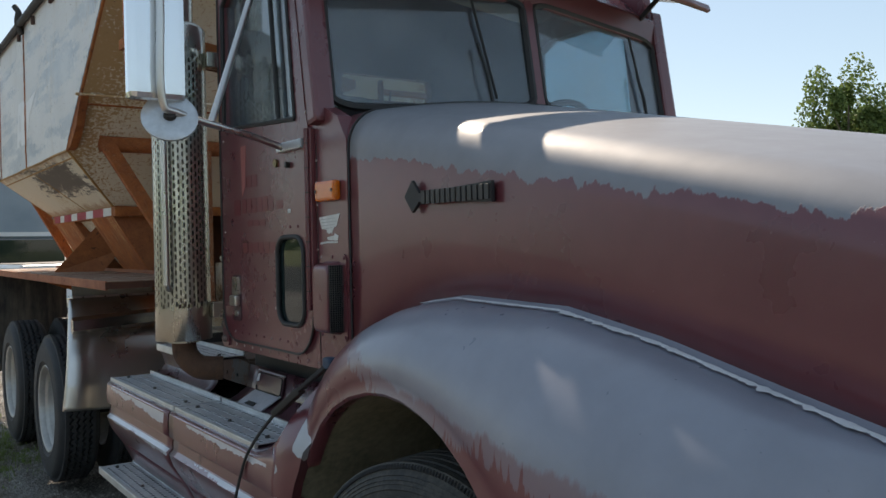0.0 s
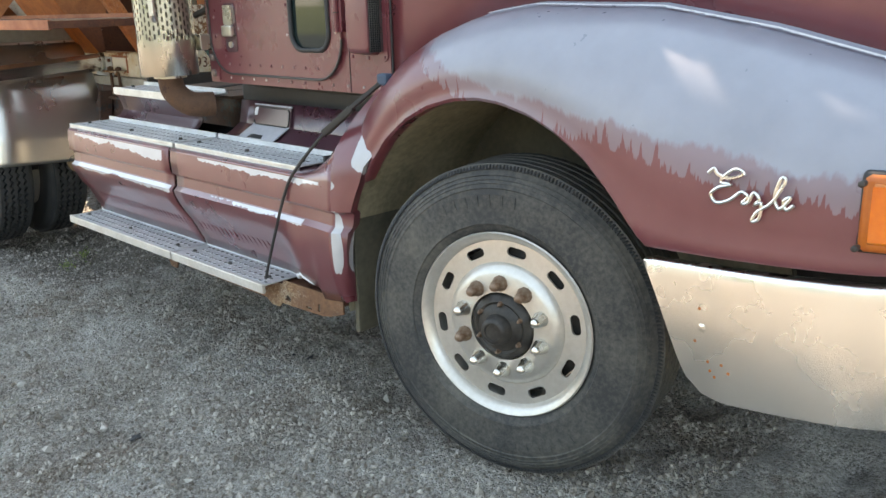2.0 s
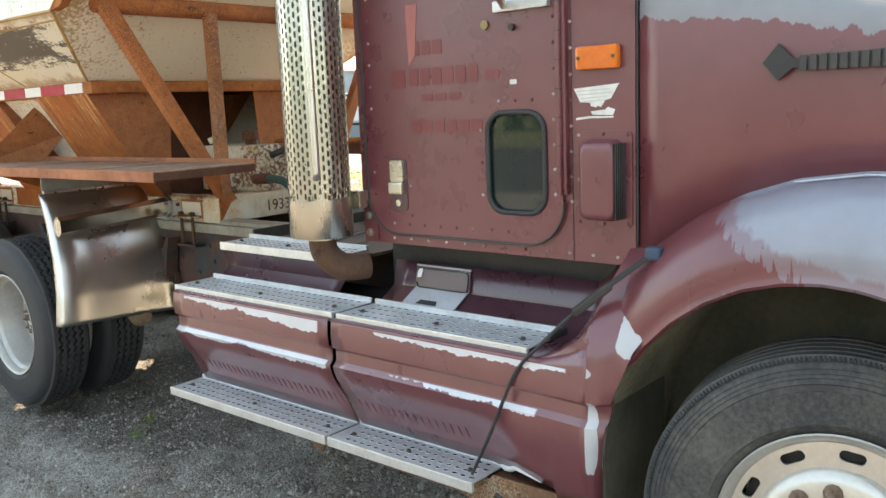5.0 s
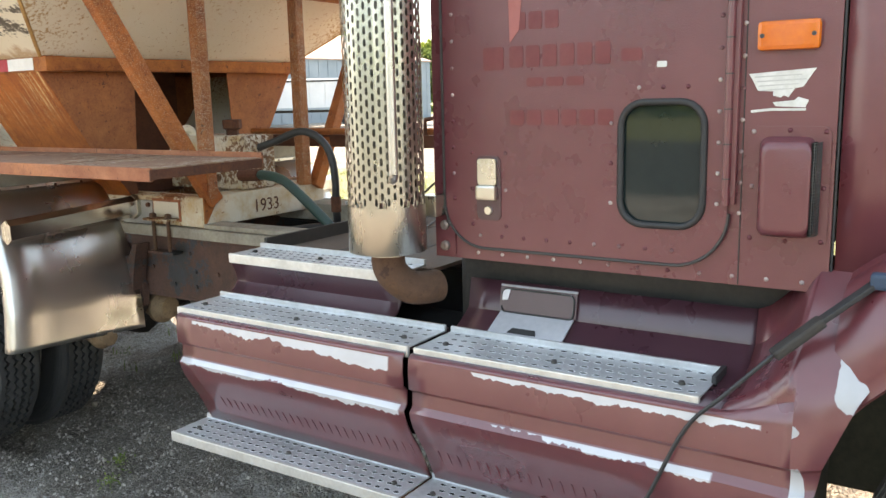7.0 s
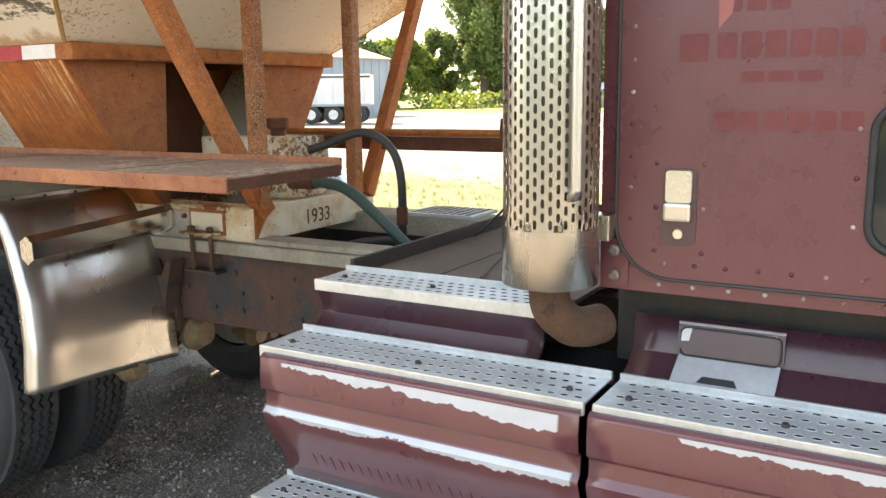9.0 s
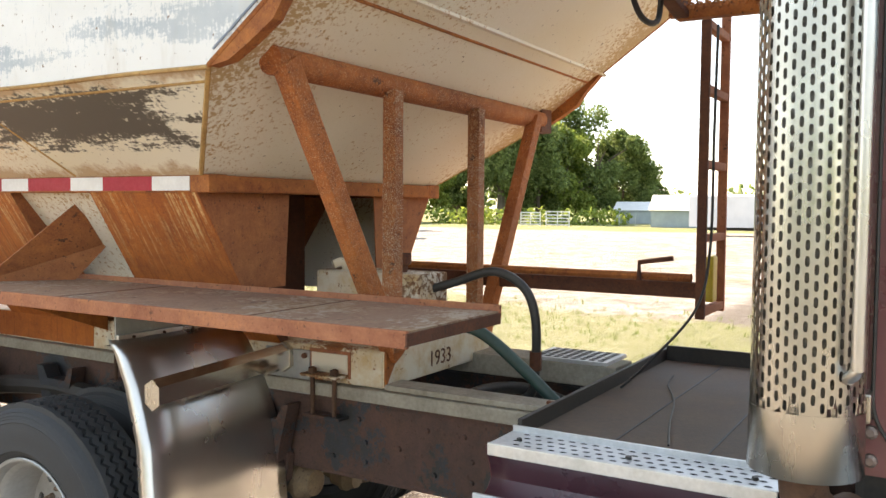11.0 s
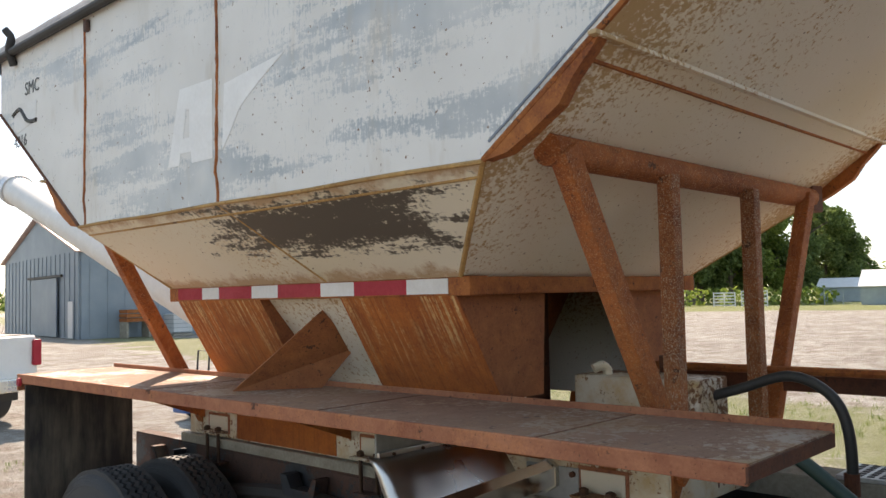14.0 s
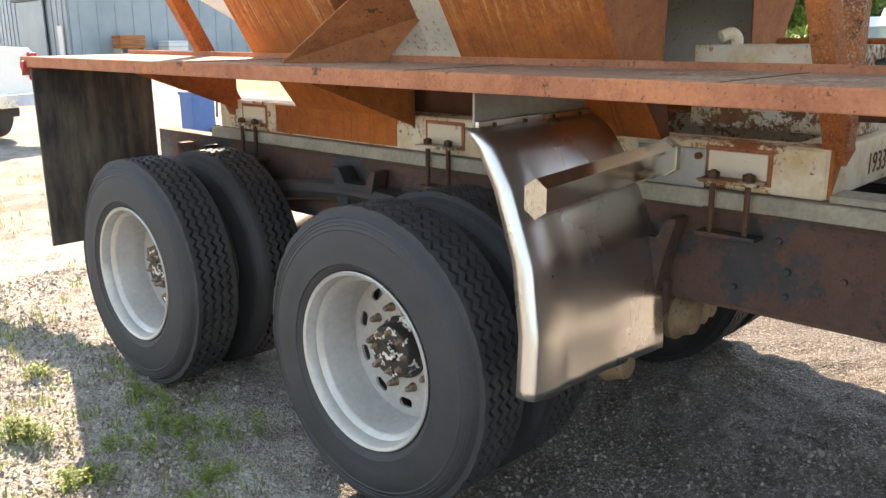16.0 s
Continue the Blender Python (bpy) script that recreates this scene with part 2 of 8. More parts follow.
def weathered_white():
    """White body paint gone chalky, rubbed to a blue-grey undercoat in long level bands, with pits and rust runs."""
    n = Nodes("weathered_white_paint")
    x, y, z = n.xyz()
    long = n.noise(1.0, 5, 0.6, n.scaled(1.0, 0.8, 5.5))
    fine = n.noise(1.0, 4, 0.8, n.scaled(42, 42, 60))
    tears = n.noise(1.0, 3, 0.75, n.scaled(95, 95, 16))
    k = n.math("ADD", n.math("MULTIPLY", long, 0.66), n.math("ADD", n.math("MULTIPLY", fine, 0.19), n.math("MULTIPLY", tears, 0.15)))
    rub = n.band(k, 0.515, 0.548)
    scrape = n.band(n.math("ADD", n.math("MULTIPLY", tears, 0.55), n.math("MULTIPLY", n.noise(2.2, 4, 0.6), 0.45)), 0.60, 0.64)
    rub = n.math("MAXIMUM", rub, n.math("MULTIPLY", scrape, 0.7))
    white = n.mix(n.band(n.noise(2.5, 4), 0.3, 0.7), (0.80, 0.78, 0.745), (0.70, 0.68, 0.645))
    color = n.mix(n.math("MULTIPLY", rub, n.lerp(n.band(n.noise(3.5, 3), 0.3, 0.7), 0.25, 0.72)), white, (0.245, 0.310, 0.355))
    tan = n.band(n.noise(1.0, 4, 0.7, n.scaled(5, 5, 1.4)), 0.56, 0.76)
    color = n.mix(n.math("MULTIPLY", tan, 0.5), color, (0.47, 0.38, 0.27))
    # rust freckles, thickest up at the front corner
    front = n.math("MULTIPLY", n.band(y, 5.9, 4.5), n.band(z, 2.35, 2.85))
    freckle = n.math("ADD", n.math("MULTIPLY", n.noise(1.0, 3, 0.6, n.scaled(34, 34, 20)), 0.75), n.math("MULTIPLY", front, 0.13))
    color = n.mix(n.math("MULTIPLY", n.band(freckle, 0.54, 0.60), 0.75), color, (0.42, 0.27, 0.11))
    pits = n.band(n.noise(46, 3, 0.55), 0.69, 0.72)
    color = n.mix(pits, color, (0.20, 0.105, 0.05))
    return n.done(color, n.lerp(rub, 0.55, 0.42), 0.0, n.noise(60, 4), 0.15, 0.004)


def stained_cream(name, base, rust_lo, dark=False, edge=False):
    n = Nodes(name)
    x, y, z = n.xyz()
    k = n.math("ADD", n.math("MULTIPLY", n.noise(1.6, 3, 0.5), 0.30 if edge else 0.42), n.math("MULTIPLY", n.noise(55, 4, 0.7), 0.70 if edge else 0.58))
    if edge:  # rust creeps in from the side welds
        creep = n.math("MAXIMUM", n.band(x, 1.75, 1.17), n.band(x, 2.79, 3.37))
        k = n.math("ADD", k, n.math("SUBTRACT", n.math("MULTIPLY", creep, 0.20), 0.03))
    spot = n.band(k, rust_lo, rust_lo + 0.05)
    wash = n.band(n.noise(1.1, 3), 0.42, 0.68)
    color = n.mix(n.math("MULTIPLY", wash, 0.6), base, (base[0] * 0.95, base[1] * 0.87, base[2] * 0.70))
    color = n.mix(n.math("MULTIPLY", spot, 0.8), color, (0.47, 0.255, 0.070))
    pits = n.band(n.noise(60, 3), 0.70, 0.73)
    color = n.mix(pits, color, (0.17, 0.08, 0.03))
    if dark:
        lip = n.math("MAXIMUM", n.band(z, 1.965, 2.03), n.band(z, 1.80, 1.745))
        lip = n.band(n.math("ADD", n.math("MULTIPLY", lip, 0.30), n.math("MULTIPLY", n.noise(9, 5, 0.75), 0.8)), 0.52, 0.68)
        color = n.mix(n.math("MULTIPLY", lip, 0.7), color, (0.40, 0.20, 0.075))
        a = n.math("ADD", n.math("MULTIPLY", n.noise(1.0, 6, 0.75, n.scaled(10.0, 3.5, 26.0)), 0.7), n.math("MULTIPLY", n.noise(48, 3, 0.6), 0.3))
        patch = n.math("SUBTRACT", 0.57, n.math("ABSOLUTE", n.math("MULTIPLY", n.math("SUBTRACT", y, 6.08), 0.58)))
        patch = n.math("MINIMUM", patch, n.math("SUBTRACT", 0.50, n.math("MULTIPLY", n.math("ABSOLUTE", n.math("SUBTRACT", z, 1.925)), 3.2)))
        m = n.band(n.math("ADD", n.math("MULTIPLY", n.math("SUBTRACT", a, 0.5), 1.15), n.math("SUBTRACT", patch, 0.235)), 0.0, 0.06)
        color = n.mix(m, color, (0.105, 0.086, 0.070))
    return n.done(color, 0.6, 0.0, n.noise(50, 4), 0.2, 0.004)


white_paint = weathered_white()
weld_stain = rusty("weld_stain", (0.30, 0.155, 0.055), (0.56, 0.34, 0.14))
blue_edge = plain("blue_grey_undercoat", (0.24, 0.29, 0.36), (0.18, 0.22, 0.28), 0.5, 0, 20, 90, 0.1)
cream = stained_cream("stained_cream_paint", (0.83, 0.77, 0.66), 0.560, False, True)
cream_clean = stained_cream("cream_paint", (0.76, 0.70, 0.59), 0.60)
cream_dark = stained_cream("scorched_cream_paint", (0.76, 0.70, 0.58), 0.57, True)


def brushed(name, color, rough, streak=(1, 60, 1), dull=0.5):
    n = Nodes(name)
    g = n.noise(1.0, 3, 0.6, n.scaled(*streak))
    s = n.band(n.noise(4, 4), 0.35, 0.7)
    c = n.mix(n.math("MULTIPLY", s, dull), color, (color[0] * 0.7, color[1] * 0.66, color[2] * 0.58))
    return n.done(c, n.math("ADD", n.math("MULTIPLY", g, 0.12), n.lerp(s, rough, rough + 0.12)), 1.0, g, 0.08, 0.001)


chrome = brushed("tarnished_chrome", (0.78, 0.76, 0.71), 0.16, (1, 1, 30), 0.25)
steel = brushed("polished_steel", (0.66, 0.635, 0.61), 0.20, (7, 1.5, 1.5), 0.2)
smooth_steel = brushed("arm_steel", (0.80, 0.78, 0.75), 0.05, (2, 30, 30), 0.1)
mirror_shell = brushed("mirror_shell_chrome", (0.82, 0.83, 0.84), 0.07, (2, 6, 6), 0.1)
bumper_chrome = brushed("bumper_chrome", (0.82, 0.81, 0.775), 0.17, (2, 6, 6), 0.12)
stack_steel = brushed("stack_steel", (0.56, 0.545, 0.50), 0.15, (30, 30, 1.5), 0.55)
aluminium = plain("tread_aluminium", (0.66, 0.68, 0.70), (0.50, 0.515, 0.53), 0.42, 0.55, 9, 70, 0.1)
aluminium_lip = plain("tread_lip", (0.72, 0.72, 0.70), (0.56, 0.55, 0.52), 0.42, 0.5, 9, 70, 0.1)
wheel_paint = plain("white_wheel_paint", (0.47, 0.465, 0.45), (0.36, 0.35, 0.33), 0.34, 0.3, 4, 50, 0.08)
wheel_silver = plain("silver_wheel_paint", (0.64, 0.62, 0.585), (0.54, 0.515, 0.475), 0.36, 0.7, 5, 60, 0.08)
tyre_rubber = plain("tyre_rubber", (0.018, 0.020, 0.023), (0.040, 0.042, 0.045), 0.7, 0, 7, 80, 0.3)
_n = Nodes("dusty_sidewall")
_d = _n.math("ADD", _n.math("MULTIPLY", _n.noise(4.5, 5, 0.65), 0.5), _n.math("MULTIPLY", _n.noise(60, 4, 0.7), 0.5))
tyre_dusty = _n.done(_n.mix(_n.math("MULTIPLY", _n.band(_d, 0.42, 0.64), 0.7), (0.030, 0.032, 0.034), (0.130, 0.122, 0.104)), 0.7, 0.0, _n.noise(120, 3), 0.25, 0.003)
_n = Nodes("dusty_mud_flap")
_d = _n.math("ADD", _n.math("MULTIPLY", _n.noise(1.0, 4, 0.7, _n.scaled(14, 14, 2.2)), 0.6), _n.math("MULTIPLY", _n.noise(4, 4), 0.4))
flap_rubber = _n.done(_n.mix(_n.band(_d, 0.42, 0.66), (0.020, 0.020, 0.021), (0.115, 0.105, 0.085)), 0.7, 0.0, _n.noise(60, 3), 0.2, 0.003)
black_rubber = plain("black_rubber", (0.018, 0.018, 0.019), (0.035, 0.035, 0.036), 0.6, 0, 10, 90, 0.15)
# near-black colour stands in for the shade inside holes and hollows
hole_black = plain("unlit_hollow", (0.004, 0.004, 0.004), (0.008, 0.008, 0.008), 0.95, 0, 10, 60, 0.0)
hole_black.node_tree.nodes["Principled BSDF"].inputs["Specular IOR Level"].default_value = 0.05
black_steel = plain("black_steel", (0.022, 0.021, 0.021), (0.055, 0.048, 0.043), 0.6, 0.2, 5, 60, 0.2)
frame_steel = rusty("frame_steel", (0.06, 0.038, 0.032), (0.135, 0.068, 0.052), (0.032, 0.036, 0.045), 0.38)
grease = plain("greasy_hub", (0.014, 0.014, 0.014), (0.055, 0.048, 0.042), 0.5, 0.2, 25, 90, 0.3)
tan_rust = rusty("tan_rust", (0.13, 0.082, 0.05), (0.27, 0.185, 0.115))
sill_wood = plain("grey_weathered_wood", (0.40, 0.37, 0.31), (0.25, 0.225, 0.185), 0.85, 0, 7, 70, 0.5)
amber = plain("amber_lens", (0.76, 0.17, 0.012), (0.64, 0.115, 0.01), 0.22, 0, 8, 80, 0.1, 0.3)
amber_deep = plain("deep_amber_lens", (0.50, 0.125, 0.010), (0.62, 0.17, 0.012), 0.12, 0, 14, 80, 0.05, 0.4)
amber_old = plain("faded_amber_lens", (0.52, 0.135, 0.020), (0.42, 0.095, 0.014), 0.4, 0, 8, 80, 0.1)
tape_red = plain("red_tape", (0.44, 0.014, 0.030), (0.36, 0.010, 0.024), 0.6, 0, 9, 80, 0.05)
tape_white = plain("white_tape", (0.74, 0.72, 0.70), (0.64, 0.61, 0.58), 0.45, 0, 9, 80, 0.05)
tarp = plain("grey_tarpaulin", (0.24, 0.235, 0.23), (0.15, 0.15, 0.15), 0.5, 0, 3, 30, 0.3)
hose_rubber = plain("hose_rubber", (0.022, 0.024, 0.025), (0.045, 0.046, 0.045), 0.5, 0, 9, 80, 0.1)
hose_green = plain("green_hose", (0.018, 0.055, 0.050), (0.03, 0.075, 0.065), 0.45, 0, 9, 80, 0.1)
exhaust = rusty("exhaust_rust", (0.06, 0.030, 0.020), (0.12, 0.060, 0.035))
diamond = plain("black_tread_plate", (0.070, 0.047, 0.036), (0.145, 0.102, 0.078), 0.8, 0.0, 4, 50, 0.4)
sticker = plain("torn_sticker", (0.72, 0.72, 0.70), (0.55, 0.55, 0.52), 0.6, 0, 30, 90, 0.05)
dark_trim = plain("dark_trim", (0.03, 0.028, 0.028), (0.05, 0.047, 0.045), 0.5, 0, 10, 90, 0.1)
seat_cloth = plain("seat_cloth", (0.05, 0.05, 0.055), (0.085, 0.08, 0.08), 0.9, 0, 10, 90, 0.3)
mirror_glass = plain("mirror_glass", (0.85, 0.87, 0.88), (0.82, 0.84, 0.86), 0.03, 1.0, 3, 30, 0.0)
dark_glass = plain("dark_glass", (0.010, 0.019, 0.020), (0.015, 0.026, 0.026), 0.04, 0, 3, 30, 0.0)
dark_glass.node_tree.nodes["Principled BSDF"].inputs["Specular IOR Level"].default_value = 0.6


def glass(name, tint, gloss, veil=0.0):
    n = Nodes(name)
    t = n.add("ShaderNodeBsdfTransparent", Color=tint)
    g = n.add("ShaderNodeBsdfGlossy", Roughness=0.02)
    f = n.add("ShaderNodeLayerWeight", Blend=0.5).outputs["Facing"]
    m = n.add("ShaderNodeMixShader", Fac=n.math("ADD", n.math("MULTIPLY", n.math("POWER", f, 3.0), 0.75), gloss, True))
    n.t.links.new(t.outputs[0], m.inputs[1])
    n.t.links.new(g.outputs[0], m.inputs[2])
    if veil:  # a pale blue-grey film that lightens the pane
        film = n.add("ShaderNodeBsdfDiffuse", Color=(0.50, 0.54, 0.58))
        k = n.add("ShaderNodeMixShader", Fac=n.math("MULTIPLY", n.band(n.noise(3.5, 4), 0.2, 0.8), veil))
        n.t.links.new(m.outputs[0], k.inputs[1])
        n.t.links.new(film.outputs[0], k.inputs[2])
        m = k
    n.t.links.new(m.outputs[0], n.t.nodes["Material Output"].inputs["Surface"])
    return n.m


cab_glass = glass("cab_glass", (0.66, 0.76, 0.78), 0.07, 0.16)
screen_glass = glass("windscreen_glass", (0.62, 0.74, 0.80), 0.07, 0.26)


def gravel_ground():
    n = Nodes("gravel_ground")
    x, y, z = n.xyz()
    stones = n.add("ShaderNodeTexVoronoi", Vector=n.pos, Scale=55.0)
    stones2 = n.add("ShaderNodeTexVoronoi", Vector=n.pos, Scale=140.0)
    tone = n.math("ADD", n.math("MULTIPLY", n.noise(0.55, 5, 0.65), 0.4), n.math("ADD", n.math("MULTIPLY", n.noise(3.2, 5, 0.7), 0.35), n.math("MULTIPLY", n.noise(17, 4, 0.7), 0.25)))
    color = n.mix(n.band(tone, 0.42, 0.58), (0.25, 0.218, 0.182), (0.555, 0.53, 0.49))
    damp = n.band(n.math("ADD", n.math("MULTIPLY", n.noise(1.9, 4, 0.6), 0.7), n.math("MULTIPLY", n.noise(24, 4, 0.75), 0.3)), 0.505, 0.575)
    color = n.mix(n.math("MULTIPLY", damp, 0.75), color, (0.20, 0.145, 0.105))
    grey = n.add("ShaderNodeSeparateColor", Color=stones.outputs["Color"]).outputs[0]
    color = n.mix(n.math("MULTIPLY", n.band(grey, 0.6, 1.0), 0.32), color, (0.52, 0.49, 0.45))
    grey2 = n.add("ShaderNodeSeparateColor", Color=stones2.outputs["Color"]).outputs[1]
    color = n.mix(n.math("MULTIPLY", n.band(grey2, 0.6, 1.0), 0.4), color, (0.15, 0.135, 0.12))
    # darker brown ground under and behind the truck's middle
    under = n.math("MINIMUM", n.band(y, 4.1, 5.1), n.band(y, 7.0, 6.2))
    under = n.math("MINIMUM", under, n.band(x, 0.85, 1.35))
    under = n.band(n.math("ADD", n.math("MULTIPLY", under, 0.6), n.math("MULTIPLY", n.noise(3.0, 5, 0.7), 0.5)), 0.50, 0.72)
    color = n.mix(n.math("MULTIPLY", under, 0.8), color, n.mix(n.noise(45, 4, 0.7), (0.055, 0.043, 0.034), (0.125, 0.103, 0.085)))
    # made-up dark strip out of view, for the door window's reflection
    dark_strip = n.math("MINIMUM", n.band(x, -8.6, -9.2), n.band(x, -23.0, -22.2))
    color = n.mix(dark_strip, color, n.mix(n.noise(9, 4), (0.030, 0.031, 0.032), (0.055, 0.056, 0.057)))
    # thin grass: along a strip past the truck, in patches, and everywhere far out
    patch = n.noise(0.42, 5, 0.65)
    strip = n.math("SUBTRACT", 1.0, n.math("MULTIPLY", n.math("ABSOLUTE", n.math("SUBTRACT", n.math("SUBTRACT", x, n.math("MULTIPLY", y, 0.25)), 8.2)), 0.30), True)
    far = n.band(n.math("ADD", x, n.math("MULTIPLY", n.noise(0.08, 3), 16.0)), 66, 70)
    g = n.math("ADD", n.math("ADD", n.math("MULTIPLY", patch, 0.8), n.math("MULTIPLY", n.noise(16, 3), 0.25)), n.math("MULTIPLY", strip, 0.40))
    far = n.math("MAXIMUM", far, n.band(n.math("SUBTRACT", n.math("MULTIPLY", n.noise(0.3, 3), 4.0), x), 24, 25))
    g = n.math("MAXIMUM", n.math("MULTIPLY", n.band(g, 0.64, 0.72), 0.8), far)
    color = n.mix(g, color, n.mix(n.noise(30, 3), (0.13, 0.175, 0.035), (0.25, 0.265, 0.075)))
    grit = n.math("ADD", n.math("MULTIPLY", n.noise(190, 3, 0.8), 0.5), n.math("MULTIPLY", n.noise(75, 3, 0.75), 0.5))
    color = n.mix(n.math("MULTIPLY", n.band(grit, 0.49, 0.42), 0.7), color, (0.085, 0.072, 0.060))
    color = n.mix(n.math("MULTIPLY", n.band(grit, 0.53, 0.59), 0.55), color, (0.66, 0.63, 0.58))
    h = n.math("ADD", n.math("MULTIPLY", stones.outputs["Distance"], -0.4), n.math("ADD", n.math("MULTIPLY", n.noise(6, 6, 0.7), 2.4), n.math("ADD", n.math("MULTIPLY", n.noise(70, 4, 0.7), 0.7), n.math("MULTIPLY", stones2.outputs["Distance"], -0.3))))
    return n.done(color, 0.92, 0.0, h, 1.0, 0.045)


gravel = gravel_ground()
pebble_stone = plain("pebble_stone", (0.30, 0.28, 0.25), (0.46, 0.43, 0.39), 0.9, 0, 9, 70, 0.3)


def leafy(name, a, b, thin=0.0):
    """A tone for each leaf or stone; thin is how much light comes through."""
    n = Nodes(name)
    color = n.mix(n.add("ShaderNodeNewGeometry").outputs["Random Per Island"], a, b)
    n.done(color, 0.65)
    if thin:
        glow = n.add("ShaderNodeBsdfTranslucent", Color=color)
        m = n.add("ShaderNodeMixShader", Fac=thin)
        n.t.links.new(n.p.outputs[0], m.inputs[1])
        n.t.links.new(glow.outputs[0], m.inputs[2])
        n.t.links.new(m.outputs[0], n.t.nodes["Material Output"].inputs["Surface"])
    return n.m


leaf = leafy("tree_leaf", (0.085, 0.135, 0.040), (0.22, 0.30, 0.10), 0.45)
leaf_bright = leafy("bright_leaf", (0.12, 0.19, 0.035), (0.28, 0.35, 0.08), 0.5)
grass_blade = leafy("grass_blade", (0.10, 0.17, 0.03), (0.24, 0.29, 0.08), 0.4)
bark = plain("bark", (0.10, 0.08, 0.06), (0.16, 0.13, 0.10), 0.9, 0, 6, 40, 0.5)

liner = plain("dusty_liner", (0.15, 0.132, 0.085), (0.33, 0.285, 0.195), 0.9, 0, 5, 50, 0.2)

# darker olive copy of the liner, for the well's back and the guard
liner_dark = plain("dark_olive_liner", (0.055, 0.050, 0.036), (0.12, 0.108, 0.078), 0.9, 0, 5, 50, 0.2)

# ---- building tools ----
ORIGIN = {}



def thing(name, place, label, category, group="", kind=""):
    """An empty at the base of a thing, which parents its parts."""
    ob = new(name)
    ob.location, ob.empty_display_size, ob.scale = Vector(place) * SIZE, 0.1, (SIZE,) * 3
    ORIGIN[ob.name] = Vector(place)
    return tagged(ob, label, category, group, kind)


def meshed(name, bm, *materials, smooth=None):
    me = bpy.data.meshes.new(name)
    bmesh.ops.recalc_face_normals(bm, faces=bm.faces)
    if smooth is not None:
        for f in bm.faces:
            f.smooth = True
        for e in bm.edges:
            e.smooth = e.calc_face_angle(0) < radians(smooth)
    bm.to_mesh(me)
    bm.free()
    for m in materials:
        me.materials.append(m)
    return me


def part(name, bm, material, parent, label="", smooth=None):
    """Links a bmesh, built in world coordinates, as one mesh under a thing or a part."""
    materials = material if isinstance(material, (list, tuple)) else (material,)
    ob = new(name, meshed(name, bm, *materials, smooth=smooth))
    ob.parent = parent
    ob.matrix_parent_inverse = Matrix.Translation(-ORIGIN.get(parent.name, Vector()))
    return tagged(ob, label)


def alone(name, bm, material, label, category, group="", kind="", smooth=None):
    """A thing that is one mesh."""
    materials = material if isinstance(material, (list, tuple)) else (material,)
    ob = new(name, meshed(name, bm, *materials, smooth=smooth))
    ob.scale = (SIZE,) * 3
    return tagged(ob, label, category, group, kind)


def add_box(bm, lo, hi, bevel=0.0, turn=None, material=0):
    """A box from corner to corner, its edges rounded off; turn is a matrix about its middle."""
    lo, hi = Vector(lo), Vector(hi)
    mid, size = (lo + hi) / 2, hi - lo
    m = Matrix.Translation(mid) @ (turn or Matrix()) @ Matrix.Diagonal((*size, 1))
    made = bmesh.ops.create_cube(bm, size=1.0, matrix=m)["verts"]
    if bevel:
        edges = list({e for v in made for e in v.link_edges})
        made = bmesh.ops.bevel(bm, geom=edges, offset=bevel, segments=2, affect="EDGES", profile=0.6)["verts"]
    if material:
        for f in {f for v in made for f in v.link_faces}:
            f.material_index = material
    return bm


def box(lo, hi, bevel=0.004, turn=None):
    return add_box(bmesh.new(), lo, hi, bevel, turn)


def add_bar(bm, p, q, w, h, bevel=0.004, up=(0, 0, 1)):
    """A square bar from p to q, w wide and h high."""
    p, q = Vector(p), Vector(q)
    along = (q - p).normalized()
    side = along.cross(Vector(up)).normalized()
    top = side.cross(along)
    turn = Matrix((side, along, top)).transposed().to_4x4()
    mid, n = (p + q) / 2, (q - p).length
    return add_box(bm, mid - Vector((w, n, h)) / 2, mid + Vector((w, n, h)) / 2, bevel, turn)


def bar(p, q, w, h, bevel=0.004, up=(0, 0, 1)):
    return add_bar(bmesh.new(), p, q, w, h, bevel, up)


def add_ring(bm, rings, close=True, caps=True, material=0):
    """Joins rings of points into a skin."""
    rows = [[bm.verts.new(p) for p in ring] for ring in rings]
    n = len(rows[0])
    for a, b in zip(rows, rows[1:]):
        for i in range(n if close else n - 1):
            f = bm.faces.new((a[i], a[(i + 1) % n], b[(i + 1) % n], b[i]))
            f.material_index = material
    if caps and close:
        for row in (rows[0], rows[-1]):
            bm.faces.new(row).material_index = material
    return bm


def add_tube(bm, points, radius, sides=10, caps=True, material=0):
    """A round tube through points; radius is one number or one for each point."""
    pts = [Vector(p) for p in points]
    radii = radius if isinstance(radius, (list, tuple)) else [radius] * len(pts)
    rings, side = [], None
    for i, p in enumerate(pts):
        along = (pts[min(i + 1, len(pts) - 1)] - pts[max(i - 1, 0)]).normalized()
        if side is None:
            side = along.orthogonal().normalized()
        side = (side - along * side.dot(along)).normalized()
        other = along.cross(side)
        rings.append([p + radii[i] * (math.cos(a) * side + math.sin(a) * other) for a in (2 * math.pi * k / sides for k in range(sides))])
    return add_ring(bm, rings, True, caps, material)


def tube(points, radius, sides=10, caps=True):
    return add_tube(bmesh.new(), points, radius, sides, caps)


def curve(points, steps=8):
    """Points along a smooth line through those given."""
    p = [Vector(v) for v in points]
    out = []
    for i in range(len(p) - 1):
        a, b, c, d = p[max(i - 1, 0)], p[i], p[i + 1], p[min(i + 2, len(p) - 1)]
        for k in range(steps):
            t = k / steps
            out.append(0.5 * (2 * b + (c - a) * t + (2 * a - 5 * b + 4 * c - d) * t * t + (3 * b - a - 3 * c + d) * t ** 3))
    return out + [p[-1]]


